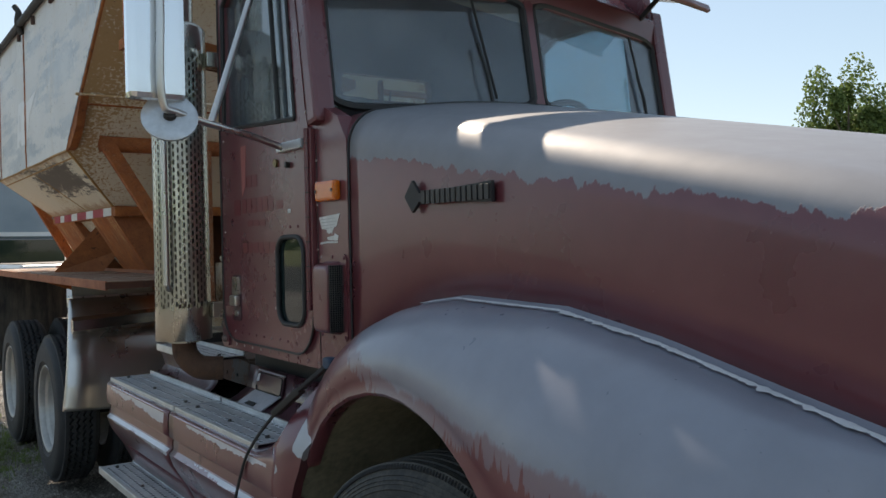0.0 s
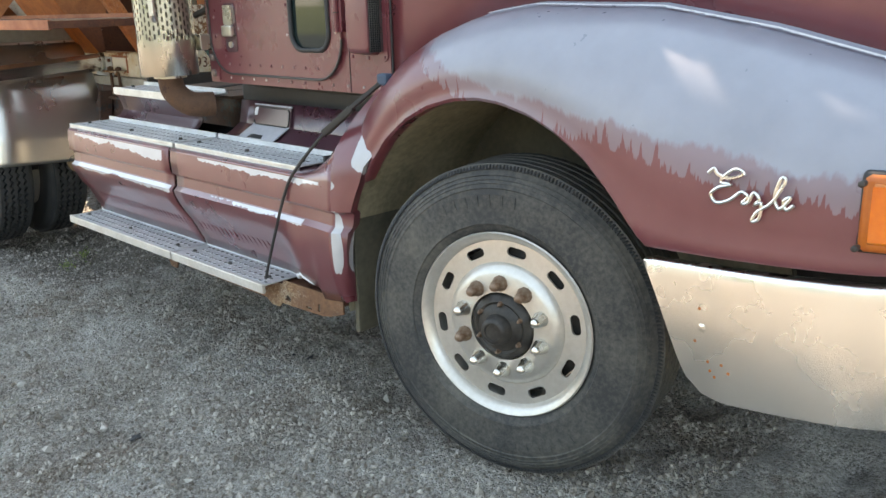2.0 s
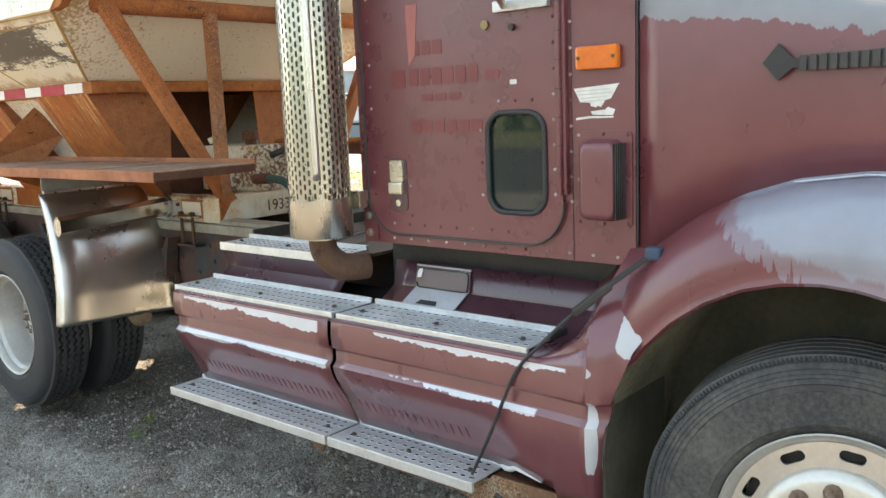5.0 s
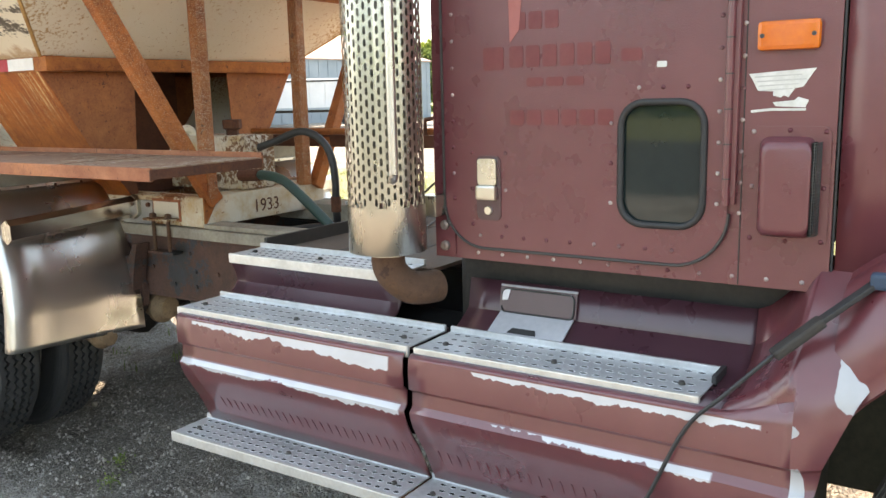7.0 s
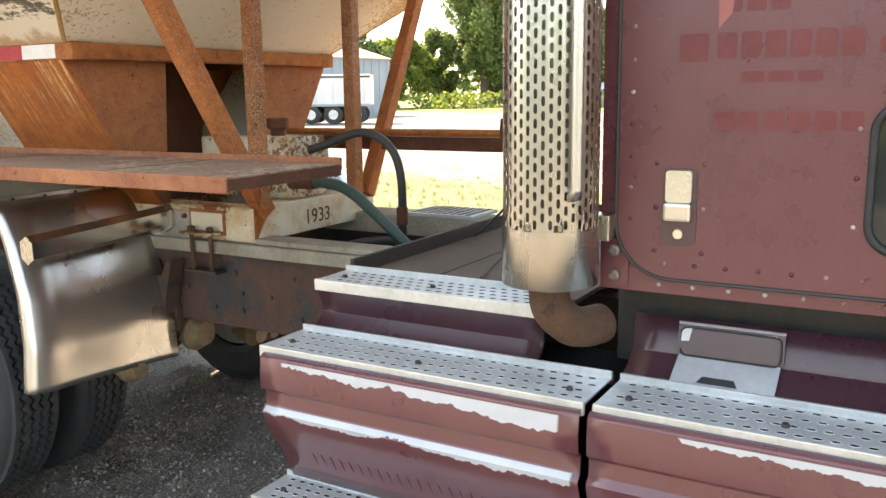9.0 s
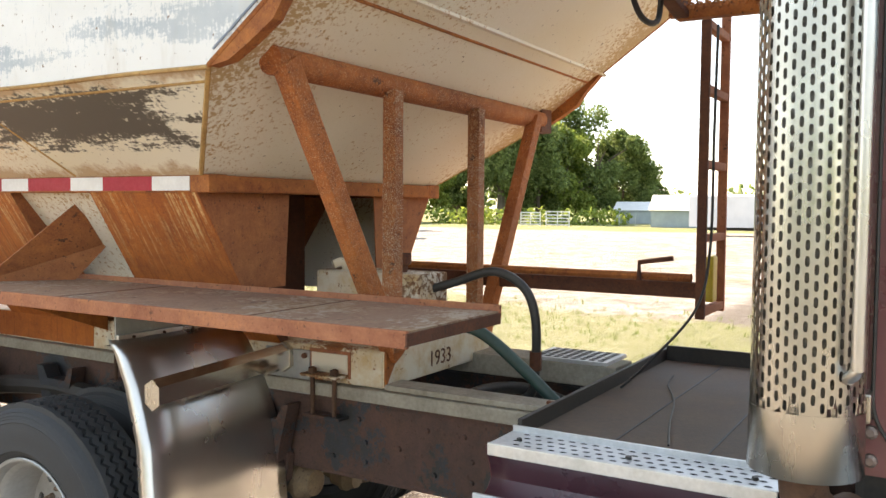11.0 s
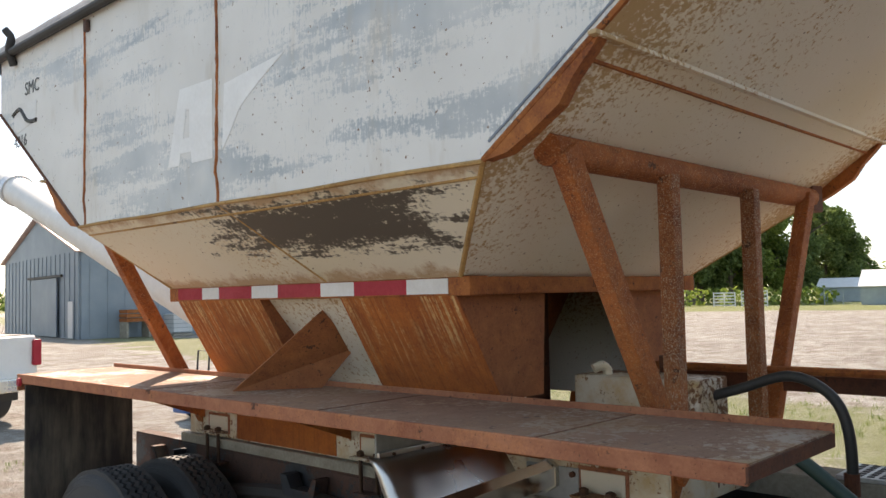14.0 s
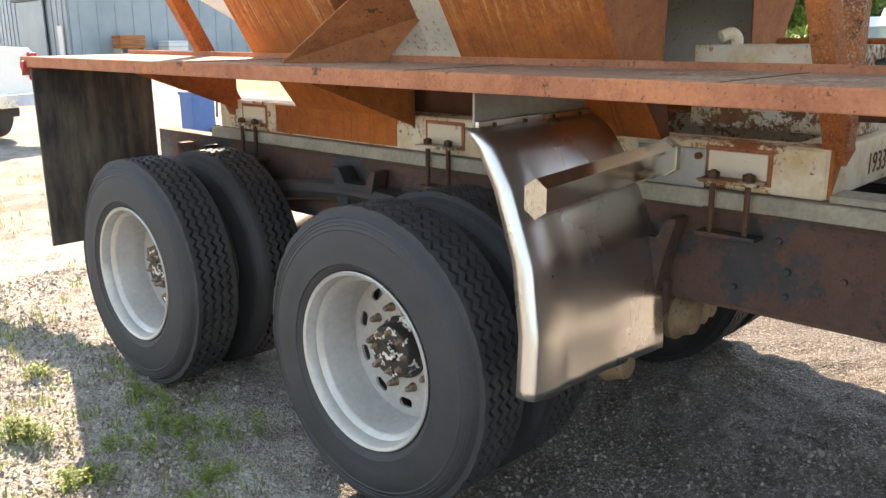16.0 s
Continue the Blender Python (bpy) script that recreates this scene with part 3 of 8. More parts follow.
def along(points, u):
    """The value at u of a line through (u, value) pairs given in rising u."""
    return float(np.interp(u, [p[0] for p in points], [p[1] for p in points]))


def rounded(lo, hi, r, steps=5):
    """The outline of a rectangle with round corners, in two dimensions."""
    out = []
    for cx, cy, a0 in ((hi[0] - r, hi[1] - r, 0), (lo[0] + r, hi[1] - r, 90), (lo[0] + r, lo[1] + r, 180), (hi[0] - r, lo[1] + r, 270)):
        out += [(cx + r * math.cos(radians(a0 + 90 * k / steps)), cy + r * math.sin(radians(a0 + 90 * k / steps))) for k in range(steps + 1)]
    return out


def add_plate(bm, outer, holes, place, depth):
    """A flat plate with holes; place(u, v) puts its outline into the world, depth is the vector of its thickness."""
    edges, made = [], []
    for loop in (outer, *holes):
        vs = [bm.verts.new(place(u, v)) for u, v in loop]
        made += vs
        edges += [bm.edges.new((vs[i], vs[(i + 1) % len(vs)])) for i in range(len(vs))]
    if holes:
        bmesh.ops.triangle_fill(bm, use_beauty=True, edges=edges)
        mine = set(made)
        faces = [f for f in bm.faces if all(v in mine for v in f.verts)]
    else:
        faces = [bm.faces.new(made)]
    out = bmesh.ops.extrude_face_region(bm, geom=faces)["geom"]
    bmesh.ops.translate(bm, vec=Vector(depth), verts=[g for g in out if isinstance(g, bmesh.types.BMVert)])
    return bm


def side_plate(outer, x, depth, holes=()):
    """A plate in a plane of constant x, given in (y, z)."""
    return add_plate(bmesh.new(), outer, holes, lambda u, v: (x, u, v), (depth, 0, 0))


def slab(corners, thick):
    """A flat sheet through corners in space, thickened along its normal."""
    bm = bmesh.new()
    vs = [Vector(c) for c in corners]
    normal = (vs[1] - vs[0]).cross(vs[2] - vs[0]).normalized()
    a = [bm.verts.new(v) for v in vs]
    b = [bm.verts.new(v + normal * thick) for v in vs]
    n = len(vs)
    bm.faces.new(a), bm.faces.new(b)
    for i in range(n):
        bm.faces.new((a[i], a[(i + 1) % n], b[(i + 1) % n], b[i]))
    return bm


def grid(columns, close=False):
    """A skin through columns of points."""
    return add_ring(bmesh.new(), columns, close, False)


def turned(profile, axis="x", sides=48, caps=False):
    """A body of revolution about x: profile in (x, radius)."""
    return add_ring(bmesh.new(), [[(x, r * math.cos(2 * math.pi * k / sides), r * math.sin(2 * math.pi * k / sides)) for k in range(sides)] for x, r in profile], True, caps)


C = 2.27  # the truck's middle line


def mirrored(x):
    return 2 * C - x

# ---- ground ----
def ground_height(x, y):
    d = math.hypot(x - 1, y - 5)
    fade = max(0.0, 1 - d / 25)
    return fade * (0.05 * (noise.noise((x * 0.55, y * 0.55, 3)) - 0.1) + 0.028 * noise.noise((x * 2.3, y * 2.3, 1)) + 0.036 * noise.noise((x * 6, y * 6, 5)) + 0.024 * noise.noise((x * 13, y * 13, 8))) - 0.012 + 0.062 * min(1.0, max(0.0, (5.6 - y) / 2.6)) * fade


def spread(lo, near_lo, near_hi, hi, fine, coarse):
    out = list(np.arange(near_lo, near_hi, fine))
    a, step = near_lo, fine
    while a > lo:
        step *= coarse
        a -= step
        out.insert(0, a)
    a, step = near_hi, fine
    while a < hi:
        out.append(a)
        step *= coarse
        a += step
    return out


xs = spread(-1500, -1.3, 3.4, 1500, 0.03, 1.25)
ys = spread(-1500, 1.0, 9.4, 1500, 0.03, 1.25)
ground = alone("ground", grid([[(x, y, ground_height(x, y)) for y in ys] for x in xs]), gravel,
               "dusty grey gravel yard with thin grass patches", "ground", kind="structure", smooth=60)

# ---- the truck ----
truck = thing("truck", (C, 4.6, 0), "old maroon highway truck with peeling paint parked on gravel", "truck")


def tyre_mesh(tread, rubber, floor=0.494):
    """One skin: sidewalls with raised rings, and tread ribs with zigzag edges."""
    steps, ribs = 144, 5
    side = [(0.030, 0.297), (0.008, 0.322), (0.006, 0.330), (0.001, 0.333), (0.001, 0.338), (0.002, 0.342), (0.0, 0.375), (0.003, 0.425), (0.006, 0.440), (0.004, 0.444), (0.007, 0.450), (0.009, 0.456), (0.007, 0.458), (0.010, 0.462), (0.012, 0.467), (0.010, 0.469), (0.014, 0.473), (0.018, 0.479), (0.016, 0.481), (0.026, 0.489)]
    rings = [(x, r, 0) for x, r in side]
    pitch, gap = 0.0405, 0.0075 + 0.0035 * tread
    for i in range(ribs):
        lo, hi = 0.034 + i * pitch, 0.034 + (i + 1) * pitch - gap
        a, b = (0 if i == 0 else tread), (0 if i == ribs - 1 else tread)
        rings += [(lo, floor, a), (lo + 0.002, 0.515, a), (hi - 0.002, 0.515, b), (hi, floor, b)]
    rings += [(0.270 - x, r, 0) for x, r in reversed(side)]
    out = []
    for n, (x, r, zig) in enumerate(rings):
        ring = []
        for k in range(steps):
            a = 2 * math.pi * k / steps
            q = r - (0.005 * tread if r > 0.51 and k % 6 == 0 else 0)
            ring.append((x + zig * (0.0085 if k % 2 else -0.0085), q * math.cos(a), q * math.sin(a)))
        out.append(ring)
    return meshed("tyre", add_ring(bmesh.new(), out, True, False), rubber, smooth=35)


def slotted_disc(x, r_in, r_out, slot_r, slot_w, slot_h, thick, turn=0.0):
    """A wheel disc with ten oval hand holes."""
    circle = lambda r, n=60: [(r * math.cos(2 * math.pi * k / n), r * math.sin(2 * math.pi * k / n)) for k in range(n)]
    holes = [circle(r_in, 40)]
    for k in range(10):
        a = 2 * math.pi * (k + turn) / 10
        shape = rounded((-slot_h / 2, -slot_w / 2), (slot_h / 2, slot_w / 2), slot_h * 0.45, 3)
        holes.append([((slot_r + u) * math.cos(a) - v * math.sin(a), (slot_r + u) * math.sin(a) + v * math.cos(a)) for u, v in shape])
    return add_plate(bmesh.new(), circle(r_out), holes, lambda u, v: (x, u, v), (thick, 0, 0))


def sub(name, me, parent, label="", m=None):
    """A mesh in its parent's own coordinates."""
    ob = new(name, me)
    ob.parent = parent
    if m is not None:
        ob.matrix_basis = m
    return tagged(ob, label)


TYRE_PLAIN, TYRE_LUG = tyre_mesh(0.1, tyre_dusty, 0.510), tyre_mesh(1.0, tyre_rubber)


def toothed_bead(teeth=270):
    """The fine ribbed bead round a steer tyre's shoulder."""
    out = []
    for x, r, bite in ((0.030, 0.496, 0), (0.0245, 0.498, 0), (0.024, 0.5015, 1), (0.027, 0.5065, 1), (0.036, 0.512, 0)):
        out.append([((x + (0.004 * bite if k % 4 < 2 else 0)), (r - (0.004 * bite if k % 4 < 2 else 0)) * math.cos(math.pi * k / (2 * teeth)), (r - (0.004 * bite if k % 4 < 2 else 0)) * math.sin(math.pi * k / (2 * teeth))) for k in range(4 * teeth)])
    return meshed("shoulder_bead", add_ring(bmesh.new(), out, True, False), tyre_rubber)


def raised_mark(a, b, r0, r1):
    """One worn raised mark on the sidewall, as a plain bar."""
    bm = bmesh.new()
    near = [(-0.0004, r * math.cos(g), r * math.sin(g)) for g, r in ((a, r0), (a, r1), (b, r1), (b, r0))]
    v = [bm.verts.new(p) for p in near] + [bm.verts.new((0.008, p[1], p[2])) for p in near]
    bm.faces.new(v[:4])
    for i in range(4):
        bm.faces.new((v[i], v[(i + 1) % 4], v[4 + (i + 1) % 4], v[4 + i]))
    return meshed("raised_mark", bm, tyre_dusty)


def capped_nut():
    prof = [(0.012, 0.021), (-0.004, 0.021), (-0.010, 0.0165), (-0.030, 0.0145), (-0.042, 0.010), (-0.046, 0.004), (-0.0462, 0.0005)]
    return meshed("lug_nut", turned(prof, sides=10), chrome, smooth=40)


NUT = capped_nut()
rusty_nut = plain("rusty_nut", (0.16, 0.08, 0.045), (0.34, 0.26, 0.20), 0.55, 0.5, 40, 120, 0.3)
NUT_RUSTY = capped_nut()
NUT_RUSTY.materials[0] = rusty_nut


_n = Nodes("flaked_hub")
_k = _n.band(_n.noise(26, 3, 0.6), 0.57, 0.60)
hub_flaked = _n.done(_n.mix(_k, (0.022, 0.021, 0.020), (0.62, 0.60, 0.56)), 0.4, 0.1, _n.noise(80, 3), 0.3, 0.003)


def wheel(kind, m):
    """A wheel about its own x axis, with its outer face towards -x."""
    w = new("wheel", meshed("rim_barrel", turned({
        "steer": [(0.030, 0.298), (0.014, 0.306), (0.010, 0.302), (0.014, 0.292), (0.026, 0.280), (0.042, 0.272), (0.060, 0.268), (0.20, 0.25), (0.25, 0.29)],
        "dual": [(0.030, 0.298), (0.014, 0.306), (0.010, 0.302), (0.014, 0.292), (0.030, 0.284), (0.052, 0.281), (0.064, 0.266), (0.074, 0.261), (0.140, 0.258), (0.152, 0.252), (0.205, 0.248), (0.25, 0.285)],
        "inner": [(0.030, 0.298), (0.014, 0.306), (0.014, 0.292), (0.07, 0.272), (0.12, 0.25), (0.24, 0.285)],
    }[kind], sides=60), wheel_silver if kind == "steer" else wheel_paint, smooth=40))
    w.parent = truck
    w.matrix_parent_inverse = Matrix.Translation(-ORIGIN["truck"])
    w.matrix_basis = m
    sub("tyre", TYRE_PLAIN if kind == "steer" else TYRE_LUG, w, "worn black rubber tyre")
    if kind == "steer":
        sub("shoulder_bead", toothed_bead(), w)
        for start in (0.85, 3.9):
            for k in range(7):
                sub("raised_mark", raised_mark(start + 0.105 * k, start + 0.105 * (k + 0.62), 0.388, 0.424), w)
        sub("disc", meshed("disc", slotted_disc(0.040, 0.19, 0.274, 0.240, 0.066, 0.031, 0.008, 0.5), wheel_silver, smooth=30), w)
        sub("brake_drum", meshed("brake_drum", turned([(0.075, 0.0005), (0.075, 0.205), (0.085, 0.245), (0.20, 0.245)], sides=40), black_steel, smooth=40), w)
        sub("disc_centre", meshed("disc_centre", turned([(0.048, 0.205), (0.039, 0.203), (0.030, 0.196), (0.018, 0.184), (0.012, 0.170), (0.011, 0.112), (0.03, 0.110)], sides=60), wheel_silver, smooth=40), w)
        for k in range(6):
            a = 2 * math.pi * (k + 0.4) / 6
            sub("hub_bolt", NUT_RUSTY, w, "", pose(0.0, 0.080 * math.cos(a), 0.080 * math.sin(a)) @ Matrix.Diagonal((0.45, 0.45, 0.45, 1)))
        sub("hub", meshed("hub", turned([(0.05, 0.111), (0.016, 0.108), (0.006, 0.102), (-0.004, 0.085), (0.0, 0.078), (-0.012, 0.066), (-0.016, 0.050), (-0.045, 0.043), (-0.052, 0.034), (-0.052, 0.028), (-0.047, 0.026), (-0.047, 0.0005)], sides=36), grease, smooth=40), w, "greasy black wheel hub")
        for k in range(10):
            a = 2 * math.pi * (k + 0.2) / 10
            sub("lug_nut", NUT_RUSTY if k in (1, 2, 3, 9) else NUT, w, "", pose(0.008, 0.143 * math.cos(a), 0.143 * math.sin(a)) @ Matrix.Diagonal((1.1, 1.22, 1.22, 1)))
    if kind == "dual":
        sub("disc", meshed("disc", slotted_disc(0.205, 0.10, 0.250, 0.205, 0.060, 0.034, 0.010), wheel_paint, smooth=30), w)
        sub("hub", meshed("hub", turned([(0.215, 0.112), (0.198, 0.110), (0.190, 0.098), (0.150, 0.094), (0.142, 0.088), (0.142, 0.035), (0.130, 0.030), (0.130, 0.0005)], sides=36), hub_flaked, smooth=35), w, "greasy axle hub with flaking white paint")
        for k in range(8):
            a = 2 * math.pi * (k + 0.3) / 8
            sub("hub_bolt", NUT_RUSTY, w, "", pose(0.142, 0.070 * math.cos(a), 0.070 * math.sin(a)) @ Matrix.Diagonal((0.5, 0.55, 0.55, 1)))
        for k in range(10):
            a = 2 * math.pi * (k + 0.5) / 10
            sub("lug_nut", NUT_RUSTY, w, "", pose(0.200, 0.143 * math.cos(a), 0.143 * math.sin(a)) @ Matrix.Diagonal((0.8, 0.8, 0.8, 1)))
    return w


STEER_Y, DRIVE_Y, REAR_Y, AXLE_Z = 1.968, 6.180, 7.590, 0.464
wheel("steer", pose(1.252, 1.968, 0.507, 0, 0, 12) @ pose(0, 0, 0, 9) @ Matrix.Scale(0.862, 4))
wheel("steer", pose(mirrored(1.252), 1.968, 0.507, 0, 0, 192) @ Matrix.Scale(0.862, 4))
for y in (DRIVE_Y, REAR_Y):
    wheel("dual", pose(1.195, y, AXLE_Z, 20 * y) @ Matrix.Scale(0.912, 4))
    wheel("inner", pose(1.515, y, AXLE_Z, 47 * y) @ Matrix.Scale(0.912, 4))
    wheel("dual", pose(mirrored(1.195), y, AXLE_Z, 0, 0, 180) @ Matrix.Scale(0.912, 4))
    wheel("inner", pose(mirrored(1.515), y, AXLE_Z, 0, 0, 180) @ Matrix.Scale(0.912, 4))
    part("axle", tube([(1.45, y, AXLE_Z), (1.95, y, AXLE_Z), (2.1, y, AXLE_Z), (2.27, y, AXLE_Z), (2.44, y, AXLE_Z), (2.6, y, AXLE_Z), (mirrored(1.45), y, AXLE_Z)], [0.07, 0.07, 0.12, 0.19, 0.12, 0.07, 0.07], 16), black_steel, truck, smooth=40)
part("front_axle", bar((1.35, STEER_Y, 0.45), (mirrored(1.35), STEER_Y, 0.45), 0.11, 0.10), black_steel, truck)

# chassis rails, cross members and running gear
for x0 in (1.875, mirrored(1.875) - 0.08):
    ch = part("chassis_rail", box((x0, 0.9, 0.666), (x0 + 0.01, 8.5, 0.924), 0), frame_steel, truck, "dark rusty steel chassis rail")
    part("flange", box((x0, 0.9, 0.925), (x0 + 0.08, 8.5, 0.938), 0), frame_steel, ch)
    part("flange", box((x0, 0.9, 0.652), (x0 + 0.08, 8.5, 0.665), 0), frame_steel, ch)
for y in (1.1, 2.9, 4.0, 5.0, 5.75, 6.87, 8.3):
    part("cross_member", box((1.885, y - 0.05, 0.69), (mirrored(1.885), y + 0.05, 0.90)), black_steel, truck)
for k, y in enumerate(np.arange(4.62, 5.62, 0.145)):
    for z in (0.72, 0.79, 0.87):
        if (k + int(z * 100)) % 3:
            part("rivet", tube([(1.876, y + 0.03 * (z > 0.8), z), (1.868, y + 0.03 * (z > 0.8), z)], [0.011, 0.007], 8), frame_steel, truck)
# suspension beam and hangers between the drive axles
bm = bmesh.new()
add_tube(bm, curve([(1.83, 5.55, 0.60), (1.83, 6.1, 0.72), (1.83, 6.87, 0.80), (1.83, 7.6, 0.72), (1.83, 8.05, 0.6)]), 0.045, 8)
part("spring", bm, black_steel, truck)
for y in (5.62, 6.87, 8.05):
    cast = [(y - 0.13, 0.905), (y - 0.105, 0.905), (y - 0.07, 0.845), (y + 0.05, 0.845), (y + 0.085, 0.90), (y + 0.13, 0.90), (y + 0.10, 0.78), (y + 0.06, 0.58), (y - 0.06, 0.58), (y - 0.09, 0.76)]
    part("spring_hanger", side_plate(cast, 1.79, 0.07, [[(y - 0.045, 0.80), (y + 0.035, 0.80), (y + 0.02, 0.70), (y - 0.03, 0.70)]]), frame_steel, truck, "cast iron spring hanger")
for x, y, z, r in ((1.95, 5.56, 0.572, 0.070), (1.64, 5.60, 0.500, 0.052), (2.55, 5.81, 0.375, 0.055), (2.68, 5.84, 0.360, 0.052)):
    b = part("brake_chamber", tube([(x, y - 0.075, z), (x, y - 0.070, z), (x, y - 0.03, z), (x, y - 0.022, z), (x, y + 0.0, z), (x, y + 0.008, z), (x, y + 0.06, z), (x, y + 0.075, z), (x, y + 0.12, z)], [r * 0.3, r * 0.72, r * 0.92, r * 1.1, r * 1.1, r * 0.92, r * 0.75, r * 0.4, r * 0.22], 24), tan_rust, truck, "dusty tan brake chamber with a clamp band", smooth=40)
part("chamber_bracket", side_plate([(5.80, 0.83), (5.735, 0.87), (5.70, 0.84), (5.66, 0.80), (5.60, 0.62), (5.54, 0.60), (5.53, 0.70), (5.60, 0.78), (5.64, 0.89), (5.80, 0.89)], 1.84, 0.03), frame_steel, truck, "cast bracket on the chassis rail")

# hood: a crowned skin from the cowl to the nose
def hood_top(y):
    return 1.452 + 0.202 * y - 0.025 * max(0.0, 1.2 - y) ** 2 * 4


CREASE = [(0.40, 1.06), (0.70, 1.125), (1.116, 1.225), (1.336, 1.281), (1.6, 1.328), (1.96, 1.338), (2.12, 1.318), (2.247, 1.277), (2.36, 1.222), (2.47, 1.143), (2.56, 1.06)]


def hood_section(y):
    half, z_t = 0.846, hood_top(y)
    edge, low = C - half, z_t - 0.190
    foot = max(1.02, along(CREASE, y) - 0.03)
    pts = [(edge, y, foot), (edge, y, foot + (low - foot) * 0.5), (edge, y, low)]
    for k in range(1, 9):
        a = math.pi / 2 * k / 8
        pts.append((edge + 0.125 * (1 - math.cos(a)), y, low + 0.115 * math.sin(a) + 0.012 * k / 8))
    x0, z0 = pts[-1][0], pts[-1][2]
    for k in range(1, 13):
        u = k / 12
        pts.append((x0 + (C - x0) * u, y, z0 + (z_t - z0) * (1 - (1 - u) ** 2.2)))
    return pts


def hood_ring(y):
    near = hood_section(y)
    return near + [(mirrored(x), yy, z) for x, yy, z in reversed(near[:-1])]


hood = part("hood", grid([hood_ring(y) for y in np.linspace(2.535, 0.45, 36)]), paint_hood, truck, "maroon hood, its top peeled to pale primer", smooth=50)
hood.modifiers.new("thick", "SOLIDIFY").thickness = 0.006
part("grille", box((1.5, 0.40, 0.75), (mirrored(1.5), 0.46, 1.5), 0.02), chrome, truck)
part("engine_bay", box((1.74, 0.6, 0.62), (mirrored(1.74), 2.5, 1.30), 0.02), black_steel, truck)

# fenders: crown from the crease on the hood's side, out and down to the arch
ARCH = [(0.40, 0.90), (1.05, 0.868), (1.40, 0.852), (1.497, 0.848), (1.54, 0.89), (1.592, 0.948), (1.67, 1.016), (1.75, 1.064), (1.83, 1.098), (1.92, 1.120), (2.0, 1.126), (2.08, 1.119), (2.17, 1.096), (2.26, 1.054), (2.35, 0.99), (2.43, 0.91), (2.47, 0.86), (2.56, 0.80)]


FLARE = [(1.35, 1.166), (1.50, 1.172), (1.65, 1.186), (1.80, 1.196), (2.0, 1.200)]  # how far out the fender stands
WRAP = [(0.40, 0.48), (0.60, 0.34), (0.75, 0.225), (0.85, 0.145), (0.92, 0.10), (0.965, 0.07), (1.03, 0.036), (1.10, 0.018), (1.20, 0.005), (1.30, 0.0)]


def fender_column(y, flip):
    zc, za = along(CREASE, y), along(ARCH, y)
    out = along(FLARE, y) if y < 2.2 else 1.200 + 0.35 * (y - 2.2) ** 2
    out = min(1.375, out + along(WRAP, y))
    drop = min(along([(1.40, 0.33), (1.75, 0.25)], y), (zc - za) * 0.78)
    pts = [(1.424, y, zc + 0.012), (1.405, y, zc)]
    for k in range(1, 13):
        a = math.pi / 2 * k / 12
        pts.append((1.40 - (1.40 - out) * math.sin(a) ** 1.15, y, zc - drop * (1 - math.cos(a)) ** 1.15))
    z0 = zc - drop
    for k in range(1, 5):
        pts.append((out + 0.004 * math.sin(math.pi * k / 4), y, z0 + (za - z0) * k / 4))
    pts += [(out + 0.006, y, za - 0.008), (out + 0.045, y, za - 0.006)]
    return [(mirrored(x), yy, z) for x, yy, z in pts] if flip else pts


for flip in (False, True):
    fy = np.concatenate([np.linspace(0.40, 1.45, 22), np.linspace(1.47, 2.5, 48)])
    part("fender", grid([fender_column(y, flip) for y in fy]), paint_fender, truck, "maroon fender with paint flaked to primer", smooth=50)
    x = 1.26 if not flip else mirrored(1.26)
    s = -1 if flip else 1
    # dark liner over the wheel
    cols = []
    for k in range(25):
        a = radians(-8 + 176 * k / 24)
        yy, zz = STEER_Y + 0.615 * math.cos(a), 0.50 + 0.634 * math.sin(a)
        cols.append([(x + s * d, yy, zz) for d in (-0.036, 0.1, 0.2, 0.3, 0.45)])
    part("wheel_well", grid(cols), liner, truck, "dusty black wheel well liner", smooth=50)
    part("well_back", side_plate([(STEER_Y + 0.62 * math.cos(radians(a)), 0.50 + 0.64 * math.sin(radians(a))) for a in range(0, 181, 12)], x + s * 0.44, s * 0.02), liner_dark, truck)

# flaked ridge of primer along the near fender's crease
rows = [[], [], [], []]
for y in np.linspace(0.62, 2.12, 420):
    zc = along(CREASE, y)
    w = max(0.0008, 0.008 + 0.010 * noise.noise((y * 22, 0, 0)) + 0.012 * noise.noise((y * 75, 4, 0)))
    for row, (dx, dz) in zip(rows, ((w * 0.5, 0.005), (w * 0.2, 0.0055), (-w * 0.4, 0.005), (-w * 1.2, 0.003))):
        row.append((1.396 + dx, y, zc + dz + 0.0025))
part("flaked_seam", grid(rows), flake_white, truck, "ragged white seam of flaked primer", smooth=30)

